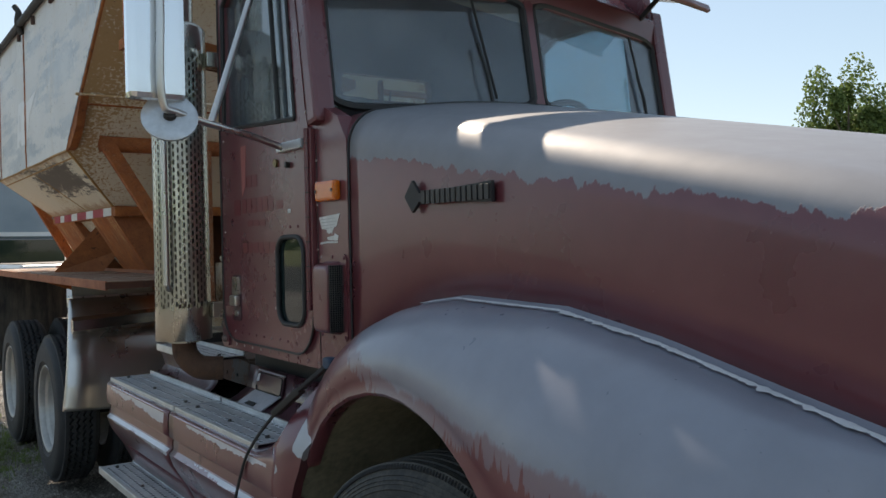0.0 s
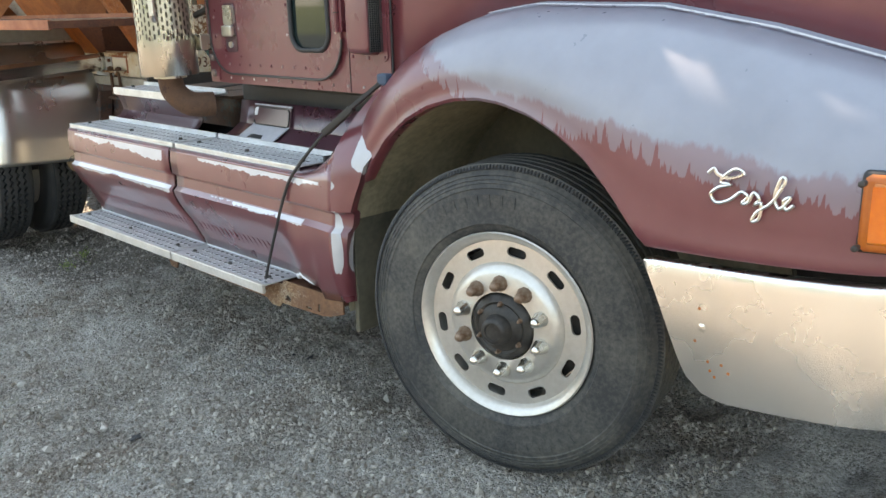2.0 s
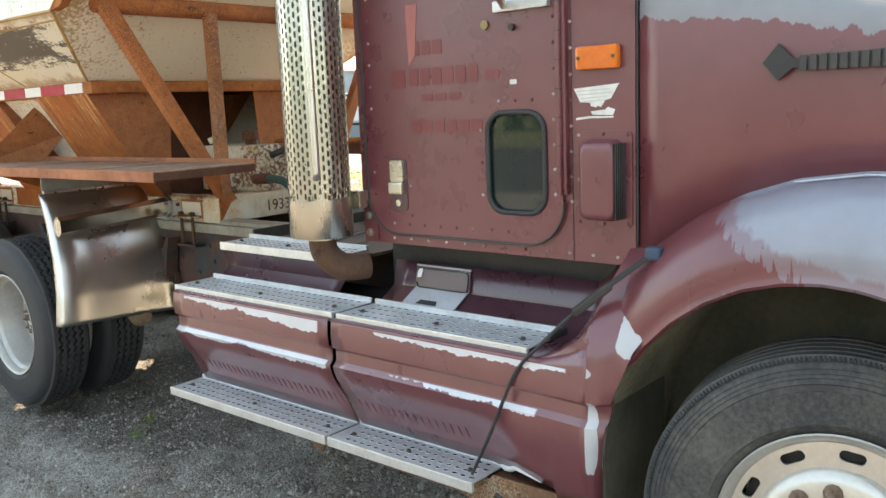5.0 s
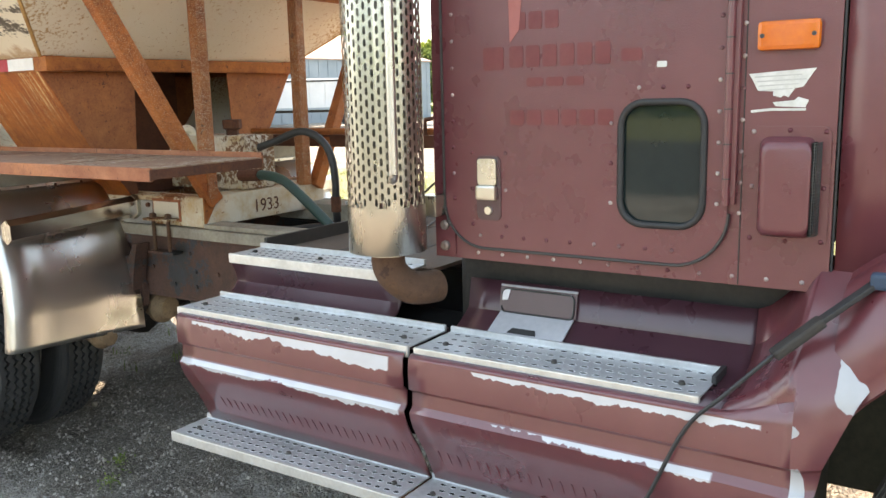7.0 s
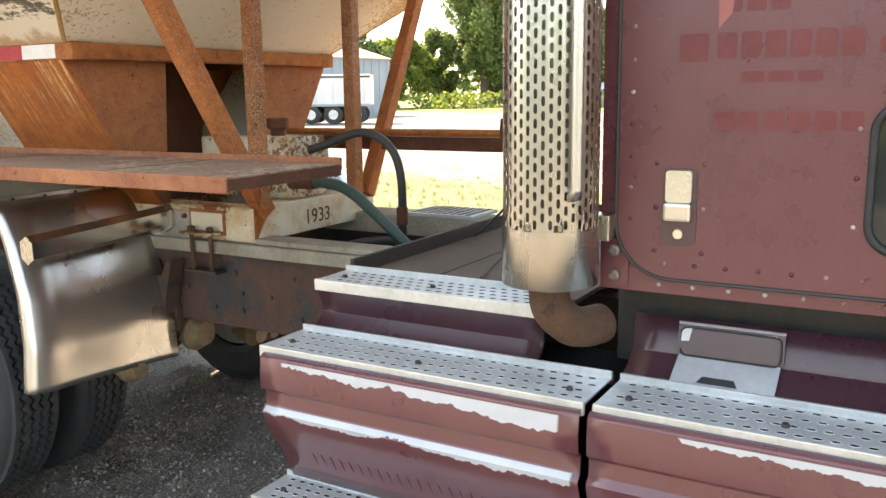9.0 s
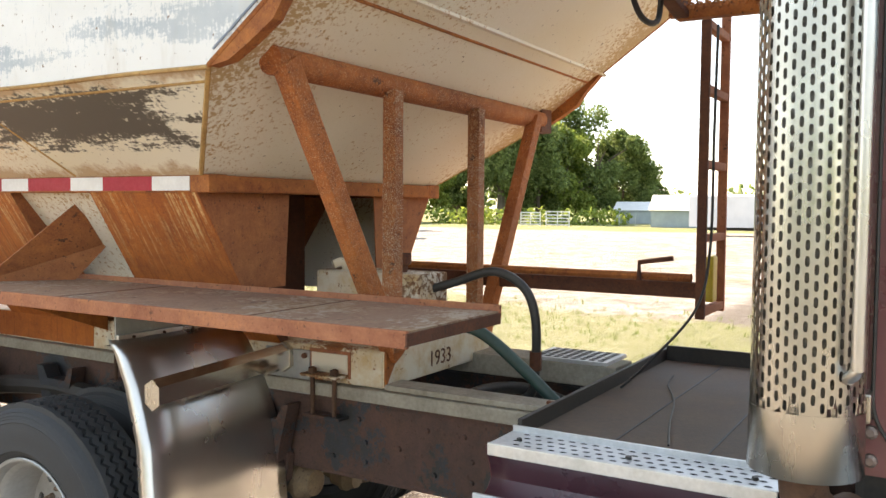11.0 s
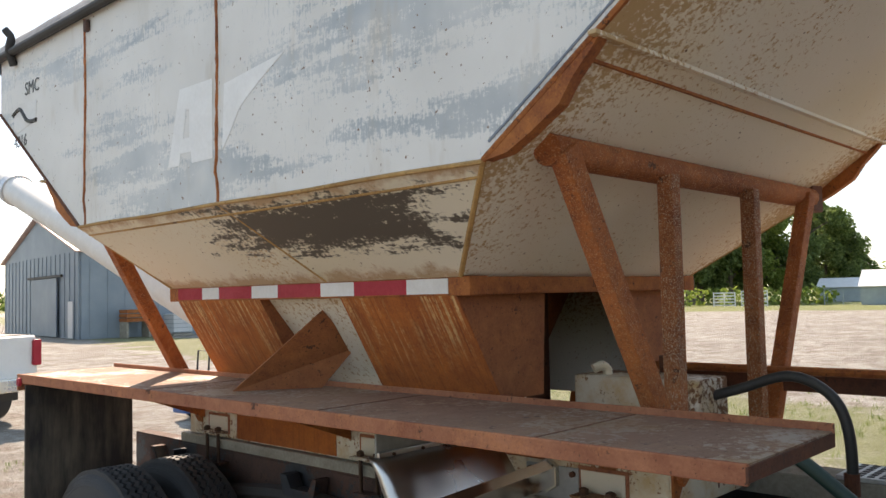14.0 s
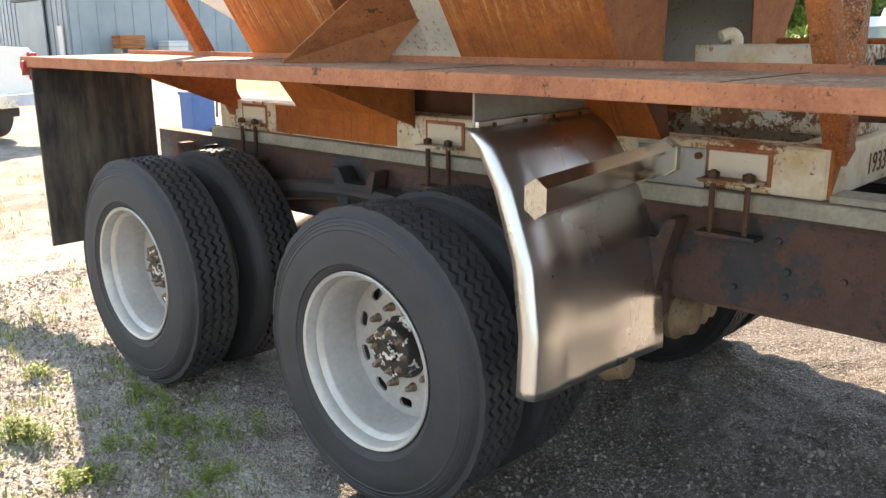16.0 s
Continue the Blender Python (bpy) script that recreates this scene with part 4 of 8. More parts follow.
# bumper end, amber lamp and trim on the fender
BUMP_TOP = [(0.40, 0.852), (1.0, 0.842), (1.30, 0.828), (1.490, 0.818)]
BUMP_LOW = [(0.40, 0.580), (1.0, 0.555), (1.30, 0.530), (1.345, 0.540), (1.385, 0.575), (1.405, 0.62), (1.445, 0.72), (1.486, 0.812)]
for flip in (False, True):
    cols = []
    for y in [*np.linspace(0.40, 1.29, 26), *np.linspace(1.31, 1.487, 16)]:
        hi, lo, x = along(BUMP_TOP, y), along(BUMP_LOW, y), 1.164 + along(WRAP, y)
        col = [(x + 0.034, y, hi - 0.001), (x + 0.010, y, hi), (x + 0.003, y, hi - 0.003), (x, y, hi - 0.009 if hi - lo > 0.02 else hi - 0.003)]
        col += [(x + 0.018 * ((0.83 - z) / 0.29) ** 2, y, z) for z in np.linspace(max(lo + 0.001, hi - 0.03 if hi - lo > 0.06 else lo + 0.002), lo, 9)]
        col += [(col[-1][0] + 0.012, y, lo - 0.004), (col[-1][0] + 0.05, y, lo)]
        cols.append([(mirrored(a), b, c) for a, b, c in col] if flip else col)
    b = part("bumper", grid(cols), bumper_chrome, truck, "tarnished chrome bumper end wrapping round the nose", smooth=45)
    b.modifiers.new("thick", "SOLIDIFY").thickness = 0.004
part("bumper_front", box((1.60, 0.33, 0.55), (mirrored(1.60), 0.42, 0.85), 0.03), bumper_chrome, truck)
for y, z in ((1.352, 0.735), (1.36, 0.66), (1.30, 0.62), (1.285, 0.605), (1.325, 0.60), (1.315, 0.588), (1.33, 0.62)):
    part("rust_spot", tube([(1.1655 + 0.018 * ((0.83 - z) / 0.29) ** 2, y, z), (1.1635 + 0.018 * ((0.83 - z) / 0.29) ** 2, y, z)], 0.0035, 7), rust, truck)
part("bumper_bolt", tube([(1.182, 1.346, 0.694), (1.171, 1.346, 0.694), (1.167, 1.346, 0.694), (1.1655, 1.346, 0.694)], [0.013, 0.013, 0.008, 0.003], 12), chrome, truck)
def lamp_sheet(y0, y1, z0, z1, proud, edge):
    """A sheet that follows the nose's curve, its border rolled back."""
    cols = []
    for y in [y0, y0 + edge * 0.4, *np.linspace(y0 + edge, y1 - edge, 14), y1 - edge * 0.4, y1]:
        x = 1.166 + along(WRAP, y) - proud
        end = max(0.0, 1 - min(y - y0, y1 - y) / edge)
        back, inset = 0.016 * end * end, edge * 0.7 * end * end
        cols.append([(x + back + 0.014, y, z0 + inset), (x + back + 0.003, y, z0 + inset + edge * 0.35), (x + back, y, z0 + inset + edge), (x + back, y, (z0 + z1) / 2), (x + back, y, z1 - inset - edge), (x + back + 0.003, y, z1 - inset - edge * 0.35), (x + back + 0.014, y, z1 - inset)])
    return grid(cols)


lamp = part("turn_lamp", lamp_sheet(0.70, 1.073, 0.905, 1.049, 0.012, 0.014), amber_old, truck, "amber turn lamp in a faded bezel", smooth=60)
part("gasket", lamp_sheet(0.696, 1.077, 0.901, 1.053, 0.004, 0.010), black_rubber, lamp, smooth=60)
part("lens", lamp_sheet(0.73, 1.057, 0.920, 1.035, 0.017, 0.008), amber_deep, lamp, "clear amber lens with a ribbed end", smooth=60)
part("lens_block", lamp_sheet(1.008, 1.053, 0.926, 1.029, 0.0185, 0.002), amber, lamp, smooth=60)
part("lens_block", lamp_sheet(0.957, 1.007, 0.951, 1.008, 0.0185, 0.010), amber, lamp, smooth=60)
part("bulb_socket", lamp_sheet(0.994, 1.014, 0.969, 0.991, 0.0198, 0.003), rust_dark, lamp, smooth=60)
for k in range(26):
    y = 0.742 + 0.0081 * k
    part("lens_rib", lamp_sheet(y, y + 0.0045, 0.926, 1.029, 0.0195, 0.0015), amber, lamp)
for y, z in ((1.063, 1.035), (1.063, 0.919)):
    part("lamp_screw", tube([(1.17, y, z), (1.154, y, z), (1.152, y, z)], [0.006, 0.006, 0.003], 10), grease, lamp)

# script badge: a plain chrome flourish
fl = [(0.0, 0.052), (0.012, 0.062), (0.02, 0.052), (0.045, 0.046), (0.075, 0.058), (0.058, 0.066), (0.035, 0.05), (0.028, 0.036), (0.05, 0.034), (0.025, 0.026), (0.008, 0.01), (0.022, -0.006), (0.05, 0.004), (0.072, 0.022), (0.086, 0.014), (0.075, 0.0), (0.088, 0.004),
      (0.098, 0.024), (0.110, 0.012), (0.100, 0.0), (0.114, 0.006), (0.112, -0.025), (0.098, -0.032), (0.108, -0.012), (0.135, 0.01), (0.158, 0.052), (0.150, 0.058), (0.140, 0.02), (0.150, 0.0), (0.165, 0.014), (0.170, 0.024), (0.158, 0.016), (0.164, 0.0), (0.178, 0.01)]
part("script_badge", tube(curve([(1.158, 1.347 - u * 0.96, 0.970 + v * 0.98) for u, v in fl], 4), 0.0036, 6), chrome, truck, "chrome script badge", smooth=50)

# dark badge on the hood's side: a diamond and a toothed bar
badge = part("hood_badge", side_plate([(2.205, 1.605), (2.168, 1.648), (2.135, 1.612), (1.83, 1.625), (1.83, 1.575), (2.135, 1.590), (2.168, 1.562)], 1.404, 0.010), black_rubber, truck, "dull black badge on the hood side")
for k in range(13):
    y = 2.118 - 0.0222 * k
    part("badge_block", box((1.399, y - 0.016, 1.582), (1.405, y, 1.618), 0.001), dark_trim, badge)

# ---- cab ----
CAB_X, CAB_FRONT, CAB_REAR, CAB_LOW, CAB_TOP = 1.418, 2.545, 3.60, 1.078, 2.66
window_cut = [(2.875, 1.905), (3.515, 1.945), (3.515, 2.43), (3.43, 2.48), (3.0, 2.48), (2.93, 2.41)]
peep_cut = rounded((2.826, 1.208), (3.036, 1.512), 0.06)
cab = part("cab", box((CAB_X + 0.05, 2.62, CAB_LOW + 0.02), (mirrored(CAB_X + 0.05), CAB_REAR - 0.05, 1.20), 0), dark_trim, truck, "maroon cab with riveted panels")
shell = [(CAB_FRONT, CAB_LOW), (CAB_REAR, CAB_LOW), (CAB_REAR, 2.56), (3.52, CAB_TOP), (2.92, CAB_TOP), (2.815, 2.56), (2.715, 1.93), (2.60, 1.88), (CAB_FRONT, 1.80)]
door_line = rounded((2.768, 1.118), (3.556, 2.0), 0.13, 8)
for flip in (False, True):
    x = CAB_X if not flip else mirrored(CAB_X)
    s = -1 if flip else 1
    part("cab_side", side_plate(shell, x, s * 0.05, [window_cut]), paint, cab)
    door = [(2.898, 1.118), (3.43, 1.118)] + [(3.43 + 0.126 * math.sin(radians(a)), 1.244 - 0.126 * math.cos(radians(a))) for a in range(10, 91, 10)] + [(3.556, 2.50), (3.50, 2.56), (2.98, 2.56), (2.89, 2.50), (2.80, 1.93), (2.770, 1.82)] + [(2.900 - 0.13 * math.cos(radians(a)), 1.248 - 0.13 * math.sin(radians(a))) for a in range(0, 90, 10)]
    d = part("door", side_plate(door, x - s * 0.010, s * 0.0095, [window_cut, peep_cut]), paint, cab, "riveted maroon cab door with ghosted lettering")
    part("door_glass", side_plate(window_cut, x + s * 0.012, s * 0.004), cab_glass, d, "tinted side window").visible_shadow = False
    part("peep_window", side_plate(peep_cut, x - s * 0.004, s * 0.004), dark_glass, d, "dark lower door window in a rubber gasket")
    if not flip:
        near_door = d
part("gasket", tube([(CAB_X - 0.012, u, v) for u, v in rounded((2.828, 1.210), (3.034, 1.510), 0.058, 6)] + [(CAB_X - 0.012, 3.034, 1.452)], 0.0085, 8), black_rubber, near_door, "black rubber window gasket", smooth=50)
part("window_bar", tube([(CAB_X - 0.004, 3.02, 1.925), (CAB_X - 0.004, 3.08, 2.47)], 0.009, 8), black_rubber, near_door)
part("window_seal", tube([(CAB_X - 0.010, u, v) for u, v in window_cut + window_cut[:1]], 0.009, 6), black_rubber, near_door)
# raised edge bead and hinge of the door
bead = [(CAB_X - 0.012, u, v) for u, v in [(3.560, 2.5), (3.560, 1.25)] + [(3.43 + 0.130 * math.cos(radians(a)), 1.244 - 0.130 * math.sin(radians(a))) for a in range(0, 91, 10)] + [(2.90, 1.114)] + [(2.900 - 0.134 * math.sin(radians(a)), 1.248 - 0.134 * math.cos(radians(a))) for a in range(10, 91, 10)]]
part("door_seal", tube(bead, 0.004, 6), dark_trim, near_door)
part("hinge_rail", box((CAB_X - 0.018, 2.752, 1.27), (CAB_X, 2.766, 1.86), 0.003), paint, cab)
part("hinge", tube([(CAB_X - 0.022, 2.772, 1.27), (CAB_X - 0.022, 2.772, 1.86)], 0.009, 8), paint, cab)
for k in range(7):
    part("hinge_gap", tube([(CAB_X - 0.022, 2.772, 1.33 + 0.08 * k), (CAB_X - 0.022, 2.772, 1.333 + 0.08 * k)], 0.0097, 8), dark_trim, cab)

_n = Nodes("worn_rivet")
_k = _n.band(_n.math("ADD", _n.add("ShaderNodeObjectInfo").outputs["Random"], _n.math("MULTIPLY", _n.noise(160, 3), 0.6)), 0.65, 1.25)
rivet_worn = _n.done(_n.mix(_k, MAROON, (0.46, 0.38, 0.36)), 0.4, 0.2)
RIVET = meshed("rivet", turned([(0.0, 0.0058), (-0.002, 0.005), (-0.0034, 0.0024), (-0.0036, 0.0003)], sides=8), rivet_worn, smooth=60)


def rivet_at(y, z, parent, x=CAB_X):
    ob = new("rivet", RIVET)
    ob.parent = parent
    ob.matrix_parent_inverse = Matrix.Translation(-ORIGIN.get(parent.name, Vector()))
    ob.location = (x, y, z)


for y in np.arange(2.60, 3.56, 0.078):
    rivet_at(y, 1.098, cab)
for y in np.arange(2.90, 3.45, 0.068):
    rivet_at(y, 1.150, near_door, CAB_X - 0.010)
for z in np.arange(1.25, 1.9, 0.072):
    rivet_at(2.745, z, cab)
    rivet_at(3.527, z, near_door, CAB_X - 0.010)
    rivet_at(2.795, z + 0.02, near_door, CAB_X - 0.010)
for y in (2.87, 2.93, 2.99):
    rivet_at(y, 1.545, near_door, CAB_X - 0.010)
for z in (1.26, 1.36, 1.46):
    rivet_at(3.06, z, near_door, CAB_X - 0.010)
for z in (1.18, 1.28, 1.38):
    rivet_at(3.362, z, near_door, CAB_X - 0.010)
    rivet_at(3.468, z, near_door, CAB_X - 0.010)

part("corner_bracket", side_plate(rounded((3.53, 1.085), (3.592, 1.20), 0.008), CAB_X - 0.006, 0.006), paint, cab)
for z in (1.112, 1.172):
    part("bracket_bolt", tube([(CAB_X - 0.006, 3.562, z), (CAB_X - 0.016, 3.562, z), (CAB_X - 0.020, 3.562, z)], [0.015, 0.014, 0.008], 10), plain("pitted_bolt", (0.30, 0.25, 0.23), (0.20, 0.14, 0.12), 0.5, 0.5), cab)
faded_print = plain("faded_print", (0.42, 0.42, 0.41), (0.55, 0.55, 0.53), 0.6)
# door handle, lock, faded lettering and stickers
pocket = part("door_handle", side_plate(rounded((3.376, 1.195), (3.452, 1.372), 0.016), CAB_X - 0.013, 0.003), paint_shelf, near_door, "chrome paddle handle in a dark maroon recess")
part("paddle", side_plate(rounded((3.386, 1.293), (3.444, 1.365), 0.008), CAB_X - 0.022, 0.009), chrome, pocket)
part("pull", box((CAB_X - 0.034, 3.384, 1.252), (CAB_X - 0.013, 3.446, 1.292), 0.006), chrome, pocket)
part("key_lock", tube([(CAB_X - 0.012, 3.414, 1.222), (CAB_X - 0.020, 3.414, 1.222)], [0.012, 0.011], 14), chrome, pocket)
part("grab_boss", tube([(CAB_X - 0.010, 3.03, 1.770), (CAB_X - 0.018, 3.03, 1.770)], 0.014, 16), plain("brass", (0.30, 0.22, 0.11), (0.22, 0.16, 0.08), 0.4, 0.8), near_door)
ghost = plain("ghost_lettering", (0.150, 0.022, 0.028), (0.190, 0.040, 0.042), 0.36, 0, 6, 50, 0.1)
for y0, y1, z0, z1 in ((3.36, 3.43, 1.60, 1.66), (3.20, 3.34, 1.70, 1.745), (3.06, 3.35, 1.605, 1.660), (2.98, 3.04, 1.61, 1.64), (3.13, 3.30, 1.555, 1.578), (3.05, 3.35, 1.455, 1.495)):
    n = max(1, round((y1 - y0) / 0.05))
    for k in range(n):
        w = (y1 - y0) / n
        part("letter_bar", side_plate(rounded((y0 + k * w + 0.004, z0), (y0 + (k + 1) * w - 0.004, z1), 0.006, 2), CAB_X - 0.0112, 0.001), ghost, near_door)
part("label_patch", side_plate(rounded((2.922, 1.592), (2.946, 1.606), 0.002, 1), CAB_X - 0.0115, 0.001), sticker, near_door)
part("pale_red_stripe", side_plate([(3.350, 1.86), (3.300, 1.86), (3.318, 1.70), (3.345, 1.668)], CAB_X - 0.0113, 0.001), plain("pale_red", (0.40, 0.12, 0.11), (0.34, 0.10, 0.09), 0.4), near_door)
for outline in ([(2.735, 1.569), (2.592, 1.578), (2.599, 1.568), (2.618, 1.538), (2.635, 1.535), (2.648, 1.516), (2.658, 1.520), (2.664, 1.515), (2.681, 1.520), (2.681, 1.529), (2.714, 1.531), (2.727, 1.557)], [(2.681, 1.505), (2.635, 1.509), (2.628, 1.516), (2.605, 1.509), (2.612, 1.493), (2.674, 1.496)], [(2.728, 1.488), (2.684, 1.492), (2.610, 1.491), (2.611, 1.486), (2.684, 1.486), (2.727, 1.482)]):
    part("torn_sticker", side_plate(outline, CAB_X - 0.0015, 0.001), sticker, cab, "torn white paper sticker")
for k, (y0, y1) in enumerate(((2.722, 2.622), (2.716, 2.612), (2.712, 2.628), (2.706, 2.640))):
    part("print_bar", side_plate([(y0, 1.5625 - 0.010 * k), (y1, 1.566 - 0.010 * k), (y1, 1.5635 - 0.010 * k), (y0, 1.560 - 0.010 * k)], CAB_X - 0.0022, 0.0005), faded_print, cab)
marker = part("side_marker", box((CAB_X - 0.026, 2.585, 1.618), (CAB_X, 2.716, 1.682), 0.010), amber, cab, "orange side marker lamp")
for y in (2.597, 2.704):
    part("screw", tube([(CAB_X - 0.026, y, 1.65), (CAB_X - 0.029, y, 1.65)], 0.005, 8), dark_trim, marker)
# intake vent on the cowl
vent = part("vent_panel", side_plate(rounded((2.553, 1.182), (2.730, 1.452), 0.02), CAB_X - 0.005, 0.005), paint, cab, "cowl vent scoop with a black mesh mouth")
bm = bmesh.new()
add_ring(bm, [[(CAB_X - d, y, z) for y, z in rounded((2.585, 1.200 + k), (2.704 - k, 1.430 - k), 0.02)] for d, k in ((0.004, 0.0), (0.008, 0.003), (0.040, 0.008), (0.050, 0.013), (0.054, 0.020), (0.055, 0.026))])
part("scoop", bm, paint, vent, smooth=40)
# black backing paints the shade behind the mesh
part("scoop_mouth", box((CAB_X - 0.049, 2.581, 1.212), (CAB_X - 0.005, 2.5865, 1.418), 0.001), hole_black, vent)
bm = bmesh.new()
for k in range(31):
    z = 1.213 + 0.0068 * k
    add_tube(bm, [(CAB_X - 0.050, 2.584, z), (CAB_X - 0.046, 2.579, z), (CAB_X - 0.030, 2.573, z), (CAB_X - 0.010, 2.572, z), (CAB_X - 0.004, 2.572, z)], 0.0011, 4)
for d, y in ((0.048, 2.580), (0.042, 2.577), (0.035, 2.5745), (0.028, 2.573), (0.021, 2.5725), (0.014, 2.572), (0.007, 2.572)):
    add_tube(bm, [(CAB_X - d, y, 1.211), (CAB_X - d, y, 1.418)], 0.0011, 4)
part("scoop_mesh", bm, plain("mesh_wire", (0.045, 0.046, 0.047), (0.10, 0.10, 0.098), 0.5, 0.3), vent, "black wire mesh over the mouth")
for y, z in ((2.565, 1.195), (2.565, 1.315), (2.565, 1.440), (2.718, 1.195), (2.718, 1.315), (2.718, 1.440), (2.64, 1.443), (2.64, 1.192)):
    rivet_at(y, z, vent, CAB_X - 0.005)
part("cowl_seam", tube([(CAB_X - 0.001, 2.742, 1.08), (CAB_X - 0.001, 2.742, 1.84)], 0.0014, 6), dark_trim, cab)
part("hood_seam", tube([(x - 0.002, y, z) for x, y, z in hood_ring(2.541)], 0.0032, 6), black_rubber, cab)

# cowl, windscreen frame, roof, visor and back wall
cow = [[(x, y, max(z, CAB_LOW + 0.002)) for x, y, z in hood_ring(2.548)], [(x, 2.63 + 0.05 * abs(x - C), max(z, CAB_LOW + 0.002)) for x, y, z in hood_ring(2.548)]]
part("cowl", grid(cow), paint, cab, smooth=50)
part("dash_panel", box((CAB_X + 0.06, 2.62, 1.2), (mirrored(CAB_X + 0.06), 2.95, 1.885), 0.03), dark_trim, cab)


def screen_point(u, v):
    """A point on the windscreen: u from the near to the far pillar, v up."""
    x = CAB_X + 0.045 + u * 2 * (C - CAB_X - 0.045)
    bow = 0.10 * (1 - abs(2 * u - 1))
    return Vector((x, 2.715 - bow + 0.09 * v, 1.925 + 0.04 * (1 - abs(2 * u - 1)) + 0.55 * v))


for u0, u1 in ((0.0, 0.485), (0.515, 1.0)):
    pane = [(u0, 0.0), (u1, 0.0), (u1, 0.76), (u0, 0.76)]
    part("windscreen", slab([screen_point(*q) for q in pane], 0.005), screen_glass, cab, "split windscreen with pale-filmed tinted glass").visible_shadow = False
    ring = [screen_point(u, v) + Vector((0, -0.008, 0)) for u, v in rounded((u0, 0.0), (u1, 0.76), 0.07, 5)]
    part("screen_seal", tube(ring + ring[:1], 0.014, 6), black_rubber, cab)
part("screen_post", bar(screen_point(0.5, -0.03), screen_point(0.5, 0.98), 0.045, 0.03), paint, cab)
for u in (-0.025, 1.025):
    part("pillar", bar(screen_point(u, -0.1), screen_point(u, 1.0), 0.075, 0.07, 0.015), paint, cab)
for u0, u1 in ((-0.04, 0.5), (0.5, 1.04)):
    part("screen_header", bar(screen_point(u0, 0.83), screen_point(u1, 0.83), 0.05, 0.11, 0.01), paint, cab)
roof = [[(CAB_X + (C - CAB_X) * 2 * k / 16, y, low + (z - low) * math.sin(math.pi * k / 16) ** 0.6) for k in range(17)] for y, z, low in ((2.775, 2.445, 2.425), (2.84, 2.515, 2.47), (2.905, 2.59, 2.53), (2.99, 2.650, 2.575), (3.2, 2.685, 2.585), (3.4, 2.685, 2.585), (CAB_REAR, 2.675, 2.580))]
r = part("roof", grid(roof), paint, cab, smooth=50)
r.modifiers.new("thick", "SOLIDIFY").thickness = 0.02
vis = [[(CAB_X - 0.02 + (C - CAB_X + 0.02) * 2 * k / 12, y - 0.03 * math.sin(math.pi * k / 12), z + 0.03 * math.sin(math.pi * k / 12)) for k in range(13)] for y, z in ((2.780, 2.548), (2.64, 2.505), (2.515, 2.450), (2.505, 2.425))]
v = part("sun_visor", grid(vis), paint, cab, "maroon roof visor over the windscreen", smooth=50)
v.modifiers.new("thick", "SOLIDIFY").thickness = 0.018
for u in (0.06, 0.5, 0.94):
    part("visor_stay", bar(screen_point(u, 0.86), Vector((CAB_X + (C - CAB_X) * 2 * u, 2.68, 2.50)), 0.012, 0.02, 0.002), black_steel, v)
back_hole = rounded((1.965, 2.130), (2.445, 2.238), 0.03)
part("back_wall", add_plate(bmesh.new(), [(CAB_X + 0.052, CAB_LOW), (mirrored(CAB_X + 0.052), CAB_LOW), (mirrored(CAB_X + 0.052), 2.58), (C, 2.67), (CAB_X + 0.052, 2.58)], [back_hole], lambda u, w: (u, CAB_REAR - 0.002, w), (0, -0.04, 0)), paint, cab)
part("floor_pan", box((CAB_X + 0.05, 2.7, 1.08), (mirrored(CAB_X + 0.05), CAB_REAR - 0.04, 1.12), 0), dark_trim, cab)
part("dashboard", box((CAB_X + 0.06, 2.80, 1.82), (mirrored(CAB_X + 0.06), 3.0, 1.915), 0.03), dark_trim, cab)
for x in (C - 0.45, C + 0.45):
    part("seat_base", box((x - 0.25, 3.12, 1.42), (x + 0.25, 3.5, 1.56), 0.05), seat_cloth, cab)
    part("seat_back", box((x - 0.25, 3.44, 1.52), (x + 0.25, 3.55, 2.12), 0.045), seat_cloth, cab)
part("steering_wheel", tube([(C + 0.45 + 0.22 * math.cos(a), 3.02 - 0.10 * math.sin(a), 1.90 + 0.17 * math.sin(a)) for a in np.linspace(0, 2 * math.pi, 25)], 0.014, 8), black_rubber, cab)
for u, lean in ((0.36, -0.12), (0.90, -0.10)):
    base, top = screen_point(u, 0.02) + Vector((0, -0.04, 0)), screen_point(u + lean * 0.15, 0.42) + Vector((0, -0.035, 0))
    w = part("wiper", tube([base, (base + top) / 2 + Vector((0, -0.01, 0)), top], 0.007, 6), black_rubber, cab, "black windscreen wiper")
    part("wiper_blade", bar(screen_point(u + 0.02, 0.06) + Vector((0, -0.022, 0)), screen_point(u - 0.015, 0.72) + Vector((0, -0.022, 0)), 0.012, 0.010), black_rubber, w)

# mirror on its bracket beside the door
MX, MY = 0.945, 2.86
m = part("door_mirror", box((MX - 0.085, MY - 0.03, 1.925), (MX + 0.085, MY + 0.035, 2.46), 0.02), mirror_shell, cab, "tall chrome door mirror on tube brackets")
part("mirror_glass", box((MX - 0.078, MY + 0.0355, 1.935), (MX + 0.078, MY + 0.039, 2.45), 0.002), mirror_glass, m)
bm = bmesh.new()
facing_out = Vector((-0.26, -0.86, 0.44)).normalized()
flat = facing_out.cross(Vector((0, 0, 1))).normalized()
steep = flat.cross(facing_out)
add_ring(bm, [[Vector((MX + 0.03, MY - 0.03, 1.875)) - facing_out * d + r * (math.cos(a) * flat + math.sin(a) * steep) for a in np.linspace(0, 2 * math.pi, 28, endpoint=False)] for d, r in ((0.012, 0.076), (0.006, 0.083), (-0.001, 0.083), (-0.005, 0.076), (-0.007, 0.045), (-0.008, 0.012))])
